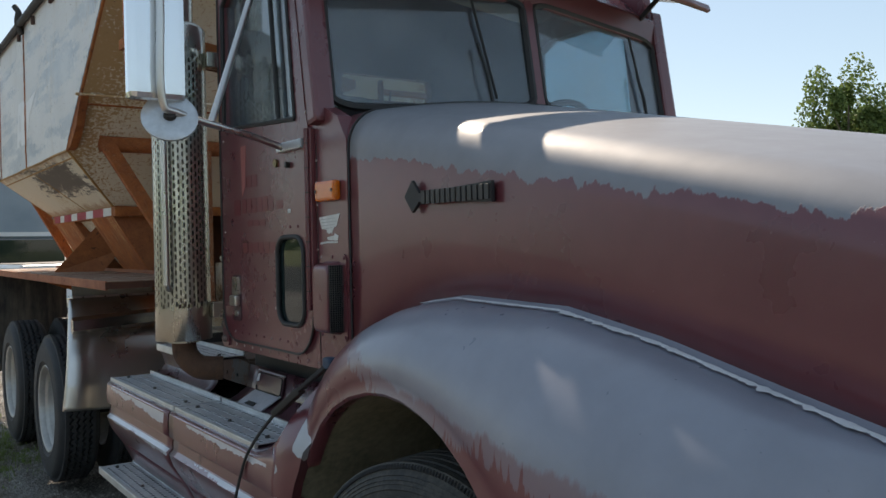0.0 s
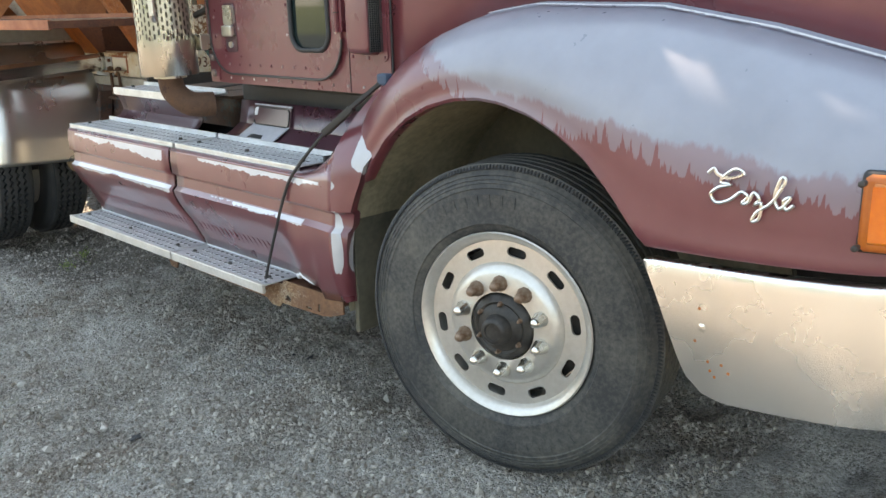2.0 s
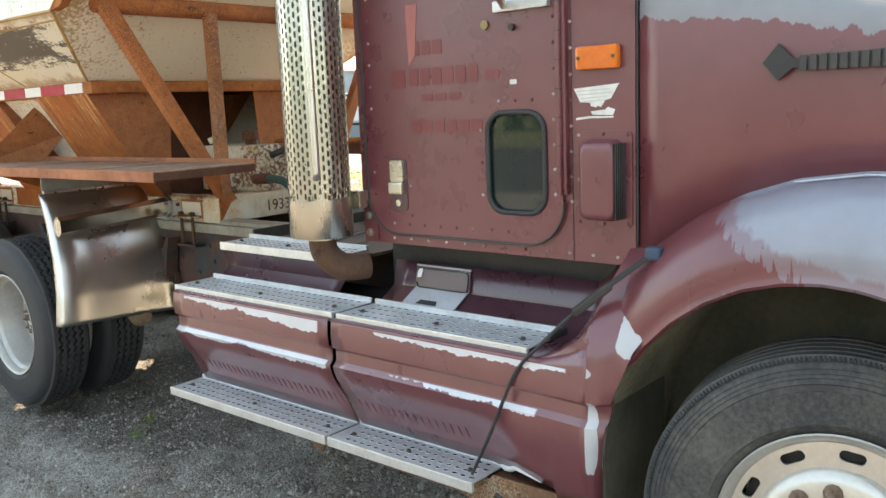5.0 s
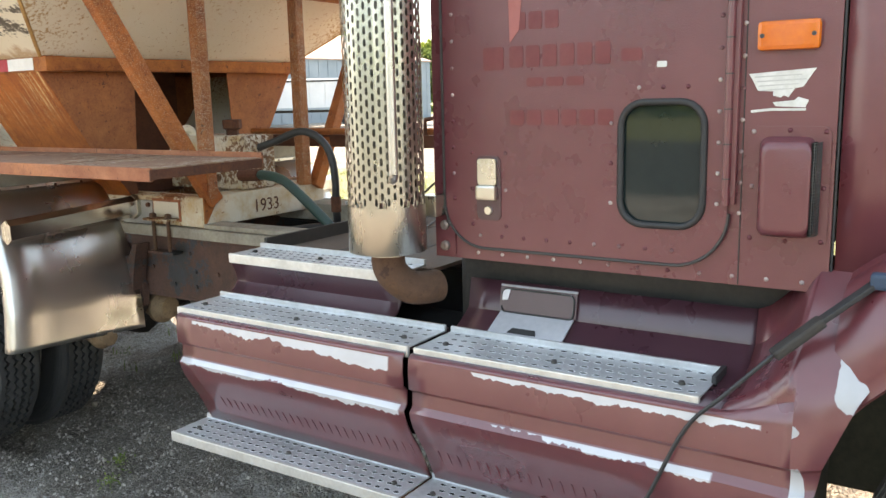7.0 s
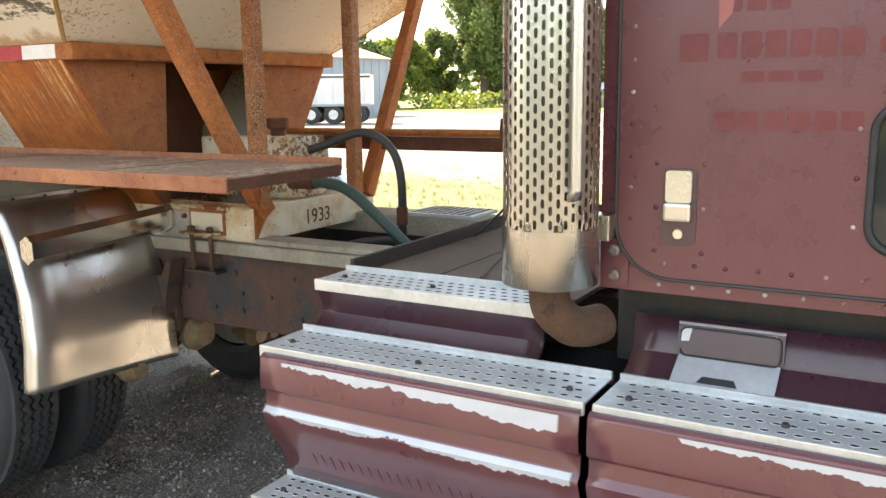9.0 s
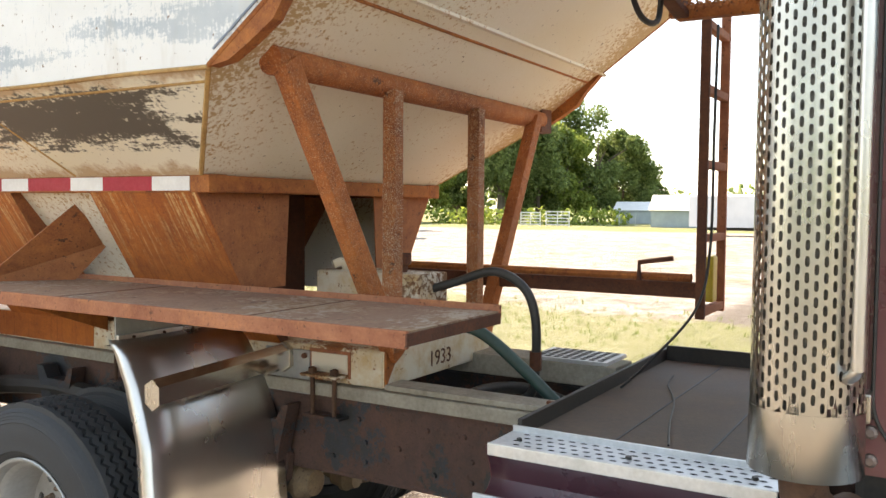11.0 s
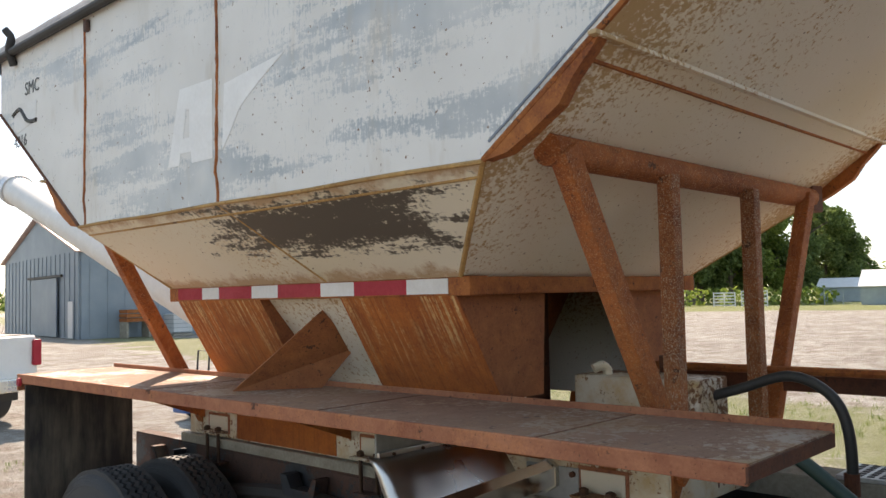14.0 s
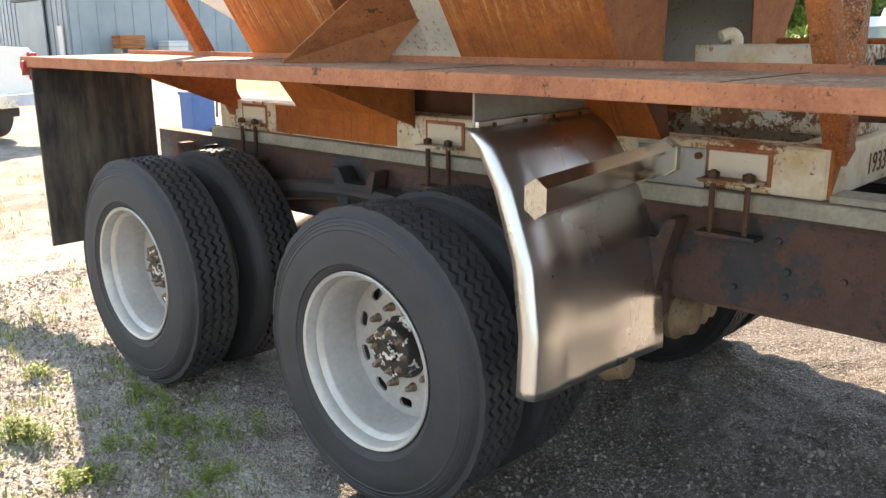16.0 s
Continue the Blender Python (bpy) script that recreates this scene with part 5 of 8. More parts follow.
part("spot_mirror", bm, aluminium, m, "round steel spot mirror", smooth=50)
part("mirror_boss", tube([Vector((MX + 0.03, MY - 0.03, 1.875)) + facing_out * 0.006, Vector((MX + 0.03, MY - 0.03, 1.875)) + facing_out * 0.022], [0.020, 0.016], 12), black_steel, m)
part("mirror_arm", tube(curve([(MX, MY - 0.05, 2.48), (MX, MY - 0.06, 2.2), (MX, MY - 0.055, 1.93), (MX + 0.06, MY - 0.04, 1.885), (1.25, 2.88, 1.84), (CAB_X - 0.012, 2.96, 1.815)]), 0.012, 10), steel, m, smooth=60)
part("mirror_brace", tube([(MX + 0.17, 2.865, 1.87), (1.27, 3.0, 2.2), (CAB_X - 0.02, 3.06, 2.52)], 0.012, 10), steel, m, smooth=60)
part("mirror_stay", tube([(MX, MY - 0.03, 2.41), (1.2, 3.0, 2.44), (CAB_X - 0.01, 3.16, 2.42)], 0.011, 8), steel, m, smooth=60)
part("mirror_bracket", box((CAB_X - 0.030, 2.80, 1.800), (CAB_X - 0.008, 2.99, 1.832), 0.004), aluminium, m)
part("door_knob", tube([(CAB_X - 0.010, 2.93, 1.755), (CAB_X - 0.024, 2.93, 1.755)], 0.010, 12), grease, near_door)

# ---- exhaust stack with its slotted shield ----
core_steel = brushed("sooty_steel", (0.22, 0.21, 0.195), 0.35, (30, 30, 1.5), 0.6)
SX, SY, SR, S_LOW, S_TOP = 1.280, 3.672, 0.108, 1.112, 2.375
stack = part("exhaust_pipe", tube([(SX, SY, z) for z in (1.10, 1.2, 2.3, 3.3)], 0.062, 24), stack_steel, truck, "upright exhaust stack in a slotted steel shield", smooth=50)


def on_stack(a, z, r=SR):
    return (SX + r * math.cos(a), SY + r * math.sin(a), z)


COLS, PITCH, SLOT_LO, SLOT_HI = 40, 0.031, 1.243, 2.262
bm = bmesh.new()
rows = int((SLOT_HI - SLOT_LO) / PITCH)
da = 2 * math.pi / COLS
for c in range(COLS):
    a0 = c * da
    lift = PITCH / 2 if c % 2 else 0.0
    spots = []
    for r in range(rows):
        z0 = SLOT_LO + r * PITCH + lift
        z1, mid = z0 + PITCH, z0 + PITCH / 2
        hw, hh, k = da * 0.24, 0.0102, 0.0042
        inner = [(a0 + da / 2 + u * hw, mid + v) for u, v in ((0.55, -hh), (1, -hh + k), (1, hh - k), (0.55, hh), (-0.55, hh), (-1, hh - k), (-1, -hh + k), (-0.55, -hh))]
        outer = [(a0 + da * 0.75, z0), (a0 + da, z0), (a0 + da, z1), (a0 + da * 0.75, z1), (a0 + da * 0.25, z1), (a0, z1), (a0, z0), (a0 + da * 0.25, z0)]
        vi, vo = [bm.verts.new(on_stack(*p)) for p in inner], [bm.verts.new(on_stack(*p)) for p in outer]
        for i in range(8):
            j = (i + 1) % 8
            bm.faces.new((vi[i], vi[j], vo[j], vo[i]))
    for lo, hi in (((SLOT_LO, SLOT_LO + lift) if lift else (0, 0)), (SLOT_LO + rows * PITCH + lift, SLOT_LO + rows * PITCH + PITCH)):
        if hi > lo:
            bm.faces.new([bm.verts.new(on_stack(*p)) for p in ((a0, lo), (a0 + da, lo), (a0 + da, hi), (a0, hi))])
bmesh.ops.remove_doubles(bm, verts=bm.verts, dist=0.0004)
part("slotted_shield", bm, stack_steel, stack, "perforated steel heat shield", smooth=50)
ring = lambda z, r=SR: [on_stack(k * da, z, r) for k in range(COLS)]
part("shield_band", add_ring(bmesh.new(), [ring(S_LOW + 0.012, SR - 0.003), ring(S_LOW, SR + 0.001), ring(S_LOW + 0.002, SR + 0.0025), ring(SLOT_LO, SR + 0.0015)], True, False), stack_steel, stack, "plain polished band", smooth=50)
part("shield_collar", add_ring(bmesh.new(), [ring(SLOT_LO + rows * PITCH + PITCH), ring(S_TOP - 0.02), ring(S_TOP, SR * 0.8), ring(S_TOP + 0.004, 0.064)], True, False), stack_steel, stack, smooth=50)
part("shield_core", tube([(SX, SY, 1.13), (SX, SY, 2.3)], 0.090, 24), core_steel, stack, smooth=50)
for a in (150, 226, 262):
    a = radians(a)
    pts = [on_stack(a, 1.318, SR + 0.006), on_stack(a, 1.34, SR + 0.028), on_stack(a, 1.42, SR + 0.030), on_stack(a, 2.15, SR + 0.030), on_stack(a, 2.22, SR + 0.026), on_stack(a, 2.24, SR + 0.004)]
    if a < radians(240) and a > radians(180):
        part("grab_handle", tube(curve(pts, 4), 0.0125, 10), steel, stack, smooth=60)
        for z in (1.316, 2.24):
            part("handle_bolt", tube([on_stack(a, z, SR), on_stack(a, z, SR + 0.014)], 0.010, 10), steel, stack)
part("elbow", tube(curve([(SX, SY, 1.16), (SX, SY, 1.07), (SX + 0.015, SY - 0.014, 1.03), (SX + 0.045, SY - 0.040, 1.00), (SX + 0.080, SY - 0.060, 0.992), (SX + 0.13, SY - 0.078, 0.990)], 6), 0.048, 18), exhaust, stack, "rusty brown exhaust elbow", smooth=60)
part("stack_bracket", box((1.36, 3.56, 1.20), (1.42, 3.62, 1.26), 0.004), stack_steel, stack)
part("stack_bracket", box((1.36, 3.56, 2.20), (1.42, 3.62, 2.26), 0.004), stack_steel, stack)

# ---- steps and side fairing ----
LOW = [(1.285, 0.452), (1.262, 0.50), (1.235, 0.555), (1.205, 0.600), (1.182, 0.640), (1.170, 0.672), (1.166, 0.690), (1.178, 0.700), (1.183, 0.706), (1.185, 0.742), (1.180, 0.750), (1.168, 0.756), (1.166, 0.80), (1.170, 0.842)]


def fairing_profile(y):
    """The fairing's section: out from the lower step, up its swages, over the tread and on to the cab."""
    k = min(1.0, max(0.0, (2.72 - y) / 0.20))
    k = k * k * (3 - 2 * k)
    down = min(1.0, max(0.0, (2.93 - y) / 0.14))
    full = [(1.205, 0.368), (1.188, 0.425), (1.177, 0.49), (1.170, 0.55), (1.167, 0.61), (1.166, 0.655)]
    foot = along([(2.55, 0.455), (2.676, 0.438), (2.684, 0.466), (2.73, 0.474), (2.78, 0.488), (2.84, 0.498), (2.90, 0.452)], y)
    full = [(x, foot + (z - 0.368) * (0.655 - foot) / 0.287) for x, z in full]
    base = [(a[0] + (b[0] - a[0]) * down, a[1] + (b[1] - a[1]) * down) for a, b in zip(LOW, full)] + LOW[6:]
    soft = [(x - 0.012 * k * math.sin(math.pi * (z - 0.36) / 0.5), z) for x, z in base]
    flat = [(1.18, 0.852), (1.28, 0.857), (1.392, 0.864), (1.44, 0.885), (1.485, 0.915), (1.503, 1.003)]
    high = [(1.172, 0.905), (1.21, 0.985), (1.27, 1.055), (1.335, 1.105), (1.385, 1.135), (1.425, 1.155)]
    return soft + [(a[0] + (b[0] - a[0]) * k, a[1] + (b[1] - a[1]) * k) for a, b in zip(flat, high)]


def skirt_edge(z):
    return along([(0.36, 2.56), (0.42, 2.552), (0.60, 2.530), (0.75, 2.505), (0.90, 2.445), (1.0, 2.385), (1.16, 2.36)], z)


cols = []
for y in list(np.linspace(3.535, 2.85, 12)) + [2.82, 2.80, 2.78, 2.76, 2.73, 2.71, 2.684, 2.676, 2.65, 2.62, 2.60, 2.58, 2.56]:
    cols.append([(x, y, z) for x, z in fairing_profile(y)])
last = cols[-1]
f = part("side_fairing", grid([c[:15] for c in cols]), paint_fairing, truck, "maroon side fairing with flaked edges", smooth=28)
f.modifiers.new("thick", "SOLIDIFY").thickness = -0.006
t = part("fairing_top", grid([c[14:] for c in cols if c[0][1] > 2.70]), paint_shelf, f, "dark maroon upper face, its sky tone put into the paint", smooth=28)
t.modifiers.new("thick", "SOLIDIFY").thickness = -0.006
shoulder = part("fairing_shoulder", grid([c[14:] for c in cols if c[0][1] < 2.72]), paint_skirt, f, smooth=28)
shoulder.modifiers.new("thick", "SOLIDIFY").thickness = -0.006
cols = [last] + [[(x + 0.03 * t * t, y + (skirt_edge(z) - y) * t, z) for x, y, z in last] for t in (0.33, 0.66, 1.0)]
cols.append([(x + 0.035, y + 0.012, z) for x, y, z in cols[-1]])
part("fairing_skirt", grid(cols), paint_skirt, truck, "fairing skirt chipped bare along the wheel arch", smooth=45)

rim = [(fairing_profile(y)[0][0], y, fairing_profile(y)[0][1]) for y in (2.96, 2.93, 2.90, 2.87, 2.84, 2.81, 2.78, 2.755, 2.73)]
part("bare_rim", tube(rim, [0.004, 0.007, 0.009, 0.009, 0.008, 0.006, 0.005, 0.003, 0.001], 8), flake_white, truck, "bare white rim of the cut-out over the step's end", smooth=60)

REAR_TOP = [(1.18, 0.852), (1.28, 0.857), (1.388, 0.866), (1.425, 0.885), (1.445, 0.91), (1.435, 0.95), (1.415, 0.99), (1.41, 1.002), (1.56, 1.004)]
cols = [[(x, y, z) for x, z in LOW + REAR_TOP[:1]] for y in np.linspace(3.555, 4.47, 14)]
f = part("tank_fairing", grid(cols), paint_fairing, truck, "maroon fuel tank fairing with flaked swages", smooth=28)
f.modifiers.new("thick", "SOLIDIFY").thickness = -0.006
t = part("fairing_top", grid([[(x, y, z) for x, z in REAR_TOP] for y in np.linspace(3.755, 4.47, 12)]), paint_shelf, f, "dark maroon upper face, its sky tone put into the paint", smooth=28)
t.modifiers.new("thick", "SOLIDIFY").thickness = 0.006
# the ledge beside the exhaust elbow, its inner edge cut round
cols = []
for y in np.linspace(3.555, 3.755, 9):
    inner = 1.405 + 0.03 * max(0.0, (y - 3.70) / 0.055) ** 2
    cols.append([(x, y, z) for x, z in ((1.18, 0.852), (1.28, 0.857), (1.36, 0.864), (inner, 0.868), (inner + 0.002, 0.84))])
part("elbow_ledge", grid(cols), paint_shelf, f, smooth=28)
part("fairing_end", add_plate(bmesh.new(), LOW + REAR_TOP + [(1.56, 0.452)], [], lambda u, v: (u, 4.468, v), (0, 0.004, 0)), paint, truck)
# low louvres pressed into both fairings
for k in range(44):
    y = 3.02 + 0.031 * k
    if abs(y - 3.545) > 0.03:
        part("louvre", bar((1.260, y, 0.514), (1.229, y, 0.568), 0.008, 0.004, 0.0015, (0, 1, 0)), paint, truck)
# filler flap on the front fairing
flap = part("filler_flap", slab([(1.395, 3.42, 0.872), (1.395, 3.19, 0.872), (1.478, 3.19, 0.917), (1.478, 3.42, 0.917)], 0.004), primer, truck, "bare grey filler flap")
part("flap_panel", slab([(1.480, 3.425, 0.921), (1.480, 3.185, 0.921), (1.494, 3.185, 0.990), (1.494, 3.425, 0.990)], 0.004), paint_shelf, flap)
part("flap_outline", tube([(1.480 + 0.014 * (z - 0.921) / 0.069 - 0.006, y, z + 0.001) for y, z in rounded((3.192, 0.918), (3.418, 0.984), 0.016, 4)], 0.0026, 6), black_rubber, flap)
for y0, y1, z0, z1 in ((3.392, 3.416, 0.952, 0.984), (3.20, 3.36, 0.9835, 0.9875)):
    part("paint_chip", slab([(1.480 + 0.014 * (z - 0.921) / 0.069 - 0.0065, y, z) for y, z in ((y1, z0), (y0 + 0.006, z0 + 0.002), (y0, z1), (y1, z1 - 0.002))], 0.0008), flake_white, flap)
part("flap_hole", slab([(1.400, 3.36, 0.8815), (1.400, 3.27, 0.8815), (1.418, 3.28, 0.891), (1.418, 3.35, 0.891)], 0.001), black_rubber, flap)
part("flap_rim", tube([(1.494, 3.425, 0.993), (1.494, 3.185, 0.993)], 0.004, 6), aluminium, flap)
part("under_cab", box((1.545, 2.6, 0.60), (1.88, 3.6, 1.07), 0.02), black_steel, truck)


def tread_step(name, x0, x1, z, y0, y1, rows):
    """A pressed aluminium tread with raised, pierced buttons."""
    bm = bmesh.new()
    add_box(bm, (x0 + 0.012, y0, z - 0.004), (x1, y1, z), 0)
    s = part(name, bm, aluminium, truck, "perforated aluminium step tread")
    part("lip", box((x0, y0, z - 0.030), (x0 + 0.013, y1, z + 0.003), 0.003), aluminium_lip, s, "worn pale step lip")
    part("back_lip", box((x1 - 0.010, y0, z - 0.006), (x1, y1, z + 0.016), 0.002), aluminium, s)
    bm, n = bmesh.new(), int((y1 - y0 - 0.03) / 0.033)
    for i in range(rows):
        x = x0 + 0.032 + i * (x1 - x0 - 0.062) / max(1, rows - 1)
        for k in range(n):
            y = y0 + 0.025 + 0.033 * (k + 0.5 * (i % 2))
            if y > y1 - 0.015:
                continue
            rings = [[(x + r * 0.66 * math.cos(math.pi * q / 4), y + r * math.sin(math.pi * q / 4), z + h) for q in range(8)] for r, h in ((0.0118, 0.0002), (0.0104, 0.0012), (0.0100, 0.0010), (0.0098, 0.0006))]
            rows_v = [[bm.verts.new(p) for p in ring_] for ring_ in rings]
            for a, b in zip(rows_v, rows_v[1:]):
                for q in range(8):
                    bm.faces.new((a[q], a[(q + 1) % 8], b[(q + 1) % 8], b[q]))
            bm.faces.new(rows_v[-1]).material_index = 1
    part("tread_buttons", bm, (aluminium, hole_black), s, "pierced grip buttons", smooth=40)["kind"] = "stuff"
    for y in (y0 + 0.06, (y0 + y1) / 2, y1 - 0.06):
        part("bolt", tube([(x0 + 0.07, y, z), (x0 + 0.07, y, z + 0.008)], [0.009, 0.007], 8), grease, s)
    return s


tread_step("upper_step", 1.190, 1.388, 0.866, 3.552, 4.492, 4)
tread_step("upper_step", 1.190, 1.388, 0.866, 2.760, 3.532, 4)
tread_step("lower_step", 1.130, 1.296, 0.447, 3.560, 4.500, 4)
tread_step("lower_step", 1.130, 1.296, 0.447, 2.925, 3.548, 4)
tread_step("cab_step", 1.402, 1.566, 1.012, 3.740, 4.462, 4)
part("step_cap", box((1.30, 2.752, 0.862), (1.392, 2.764, 0.884), 0.003), black_rubber, truck)
for y in (2.98, 3.5, 4.1, 4.42):
    part("step_hanger", box((1.22, y - 0.012, 0.375), (1.30, y + 0.012, 0.443), 0.004), rust_dark, truck)
# ragged, pierced carrier channel under the lower steps
low = [(4.40, 0.375), (4.0, 0.371), (3.72, 0.374), (3.70, 0.345), (3.66, 0.343), (3.645, 0.372), (3.3, 0.368), (3.02, 0.366), (2.985, 0.348), (2.94, 0.349), (2.925, 0.366), (2.85, 0.368), (2.76, 0.371), (2.69, 0.374), (2.65, 0.382), (2.61, 0.396), (2.585, 0.404)]
holes = [[(2.905, 0.383), (2.872, 0.380), (2.868, 0.391), (2.885, 0.404), (2.897, 0.398)], [(2.785, 0.381), (2.752, 0.382), (2.757, 0.388), (2.780, 0.390)], [(2.722, 0.384), (2.709, 0.383), (2.708, 0.412), (2.716, 0.410)]]
rust_carrier = rusty("rust_carrier", (0.085, 0.040, 0.024), (0.24, 0.115, 0.060), (0.42, 0.33, 0.25), 0.30, 0.0, 0.6)
carrier = part("step_carrier", side_plate(low + [(2.585, 0.456), (2.905, 0.452), (2.915, 0.436), (4.40, 0.436)], 1.204, 0.006, holes), rust_carrier, truck, "scaly brown rusted carrier under the step")
part("carrier_flange", box((1.211, 2.60, 0.424), (1.33, 4.4, 0.430), 0), rust_dark, carrier)
part("carrier_web", box((1.326, 2.60, 0.372), (1.332, 4.4, 0.423), 0), rust_dark, carrier)
# tank blacked out so the fairing's opening shows only shade
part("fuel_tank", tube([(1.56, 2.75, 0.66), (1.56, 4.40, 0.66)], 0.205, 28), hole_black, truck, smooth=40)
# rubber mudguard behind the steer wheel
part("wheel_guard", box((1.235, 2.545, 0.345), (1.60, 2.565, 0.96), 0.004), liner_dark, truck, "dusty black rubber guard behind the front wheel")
# tie-down strap
st = part("hood_strap", tube(curve([(1.285, 2.435, 1.140), (1.235, 2.53, 1.060), (1.195, 2.61, 0.985), (1.165, 2.70, 0.89), (1.160, 2.78, 0.80), (1.150, 2.86, 0.62), (1.160, 2.945, 0.462)], 6), 0.0052, 6), black_rubber, truck, "black rubber hood strap with a hook")
part("strap_loop", bar((1.288, 2.430, 1.145), (1.232, 2.535, 1.055), 0.028, 0.012, 0.003), black_rubber, st)
part("strap_hook", box((1.268, 2.402, 1.128), (1.302, 2.446, 1.162), 0.008), plain("blue_plastic", (0.022, 0.045, 0.080), (0.035, 0.065, 0.11), 0.6), st)
part("strap_buckle", bar((1.240, 2.525, 1.062), (1.195, 2.610, 0.985), 0.036, 0.022, 0.006), black_steel, st)

# ---- tread plate behind the cab ----
tray = part("deck_plate", box((1.57, 3.72, 0.985), (mirrored(1.50), 4.44, 0.997), 0), diamond, truck, "black tread plate deck behind the cab")
part("deck_lip", box((1.57, 4.44, 0.95), (mirrored(1.5), 4.455, 1.045), 0.003), black_steel, tray)
part("deck_lip", box((mirrored(1.56), 3.72, 0.985), (mirrored(1.545), 4.44, 1.06), 0.003), black_steel, tray)
for y in (3.95, 4.2):
    part("deck_joint", box((1.58, y, 0.9975), (mirrored(1.57), y + 0.006, 0.999), 0), black_rubber, tray)
part("chain", tube(curve([(1.68, 4.06, 1.003), (1.9, 4.12, 1.004), (2.2, 4.19, 1.004), (2.45, 4.28, 1.004), (2.62, 4.31, 1.006)], 8), 0.0032, 6), black_steel, tray)

# ---- quarter fender ahead of the drive wheels ----
zinc = plain("zinc_plate", (0.42, 0.43, 0.43), (0.33, 0.34, 0.34), 0.5, 0.5, 5, 50, 0.1)
dull_sheet = plain("dull_grey_sheet", (0.36, 0.36, 0.33), (0.26, 0.26, 0.235), 0.55, 0.2, 4, 40, 0.2)
def quarter(t, w):
    """t runs down the sheet, w across it from the outer edge."""
    y = along([(0, 5.80), (0.10, 5.74), (0.25, 5.665), (0.5, 5.58), (0.75, 5.54), (1, 5.53)], t)
    z = along([(0, 1.180), (0.10, 1.145), (0.25, 1.045), (0.5, 0.87), (0.75, 0.69), (1, 0.545)], t) - 0.04 * w * t
    lift = 0.014 * math.sin(math.pi * min(1, w * 4)) if w < 0.25 else 0
    out = 1.292 - 0.11 * t ** 0.7
    dent = 0.010 * noise.noise((w * 5, t * 6, 2)) * max(0.0, t - 0.5) + (0.012 * math.exp(-((w - 0.75) ** 2 + (t - 0.8) ** 2) / 0.006))
    return (out + (1.828 - out) * w, y - lift + dent, z)


hexa = [(0.050 * math.cos(radians(a)), 0.040 * math.sin(radians(a))) for a in (0, 55, 125, 180, 235, 305)]
ax, az, ay = 1.250, 1.033, 5.575
for flip in (False, True):
    X = (lambda x: mirrored(x)) if flip else (lambda x: x)
    rows = []
    for t in np.linspace(0, 1, 28):
        p = quarter(t, 0)
        rows.append([(X(p[0] + 0.004), p[1] + 0.045, p[2]), (X(p[0]), p[1] + 0.018, p[2])] + [(X(u), v, w) for u, v, w in (quarter(t, w) for w in (0.012, 0.03, 0.06, 0.10, 0.15, 0.2, 0.25, 0.32, 0.4, 0.5, 0.6, 0.7, 0.8, 0.9, 1.0))])
    q = part("quarter_fender", grid(rows), steel, truck, "polished stainless quarter fender, dented low down", smooth=60)
    q.modifiers.new("thick", "SOLIDIFY").thickness = 0.003
    part("fender_flange", box((min(X(1.30), X(1.82)), 5.800, 1.170), (max(X(1.30), X(1.82)), 5.812, 1.196), 0.002), steel, q)
    part("splash_sheet", box((min(X(1.30), X(1.85)), 5.814, 1.16), (max(X(1.30), X(1.85)), 5.822, 1.305), 0.002), dull_sheet, q, "dull grey sheet under the walkway")
    part("fender_arm", add_ring(bmesh.new(), [[(X(x), ay - 0.02 * (x - ax) - v, az + 0.06 * (x - ax) + u) for u, v in hexa] for x in (ax, 1.88)]), smooth_steel, q, "six-sided stainless arm")
    part("arm_cap", add_ring(bmesh.new(), [[(X(x), ay - v, az + u) for u, v in hexa] for x in (ax - 0.004, ax)]), stack_steel, q)
    part("arm_plate", box((min(X(1.862), X(1.870)), 5.45, 0.935), (max(X(1.862), X(1.870)), 5.665, 1.10), 0.003), zinc, q)
    part("arm_collar", add_ring(bmesh.new(), [[(X(x), ay - 0.011 - v * 1.12, az + 0.035 + u * 1.12) for u, v in hexa] for x in (1.842, 1.862)]), stack_steel, q)
    for y, z in ((5.47, 0.955), (5.645, 1.08), (5.47, 1.08)):
        part("bolt", tube([(X(1.862), y, z), (X(1.850), y, z)], 0.010, 8), rust_dark, q)
    for k in range(4):
        part("bolt", tube([(X(1.36 + 0.13 * k), 5.800, 1.186), (X(1.36 + 0.13 * k), 5.794, 1.186)], 0.0055, 8), rust_bolt, q)
# frame-side bracket arm and hoses under the plate
for y, z in ((5.62, 0.84), (5.60, 0.80)):
    part("air_line", tube(curve([(1.84, 5.80, z + 0.03), (1.825, 5.70, z - 0.025), (1.85, y, z + 0.01)], 5), 0.009, 6), black_rubber, truck)

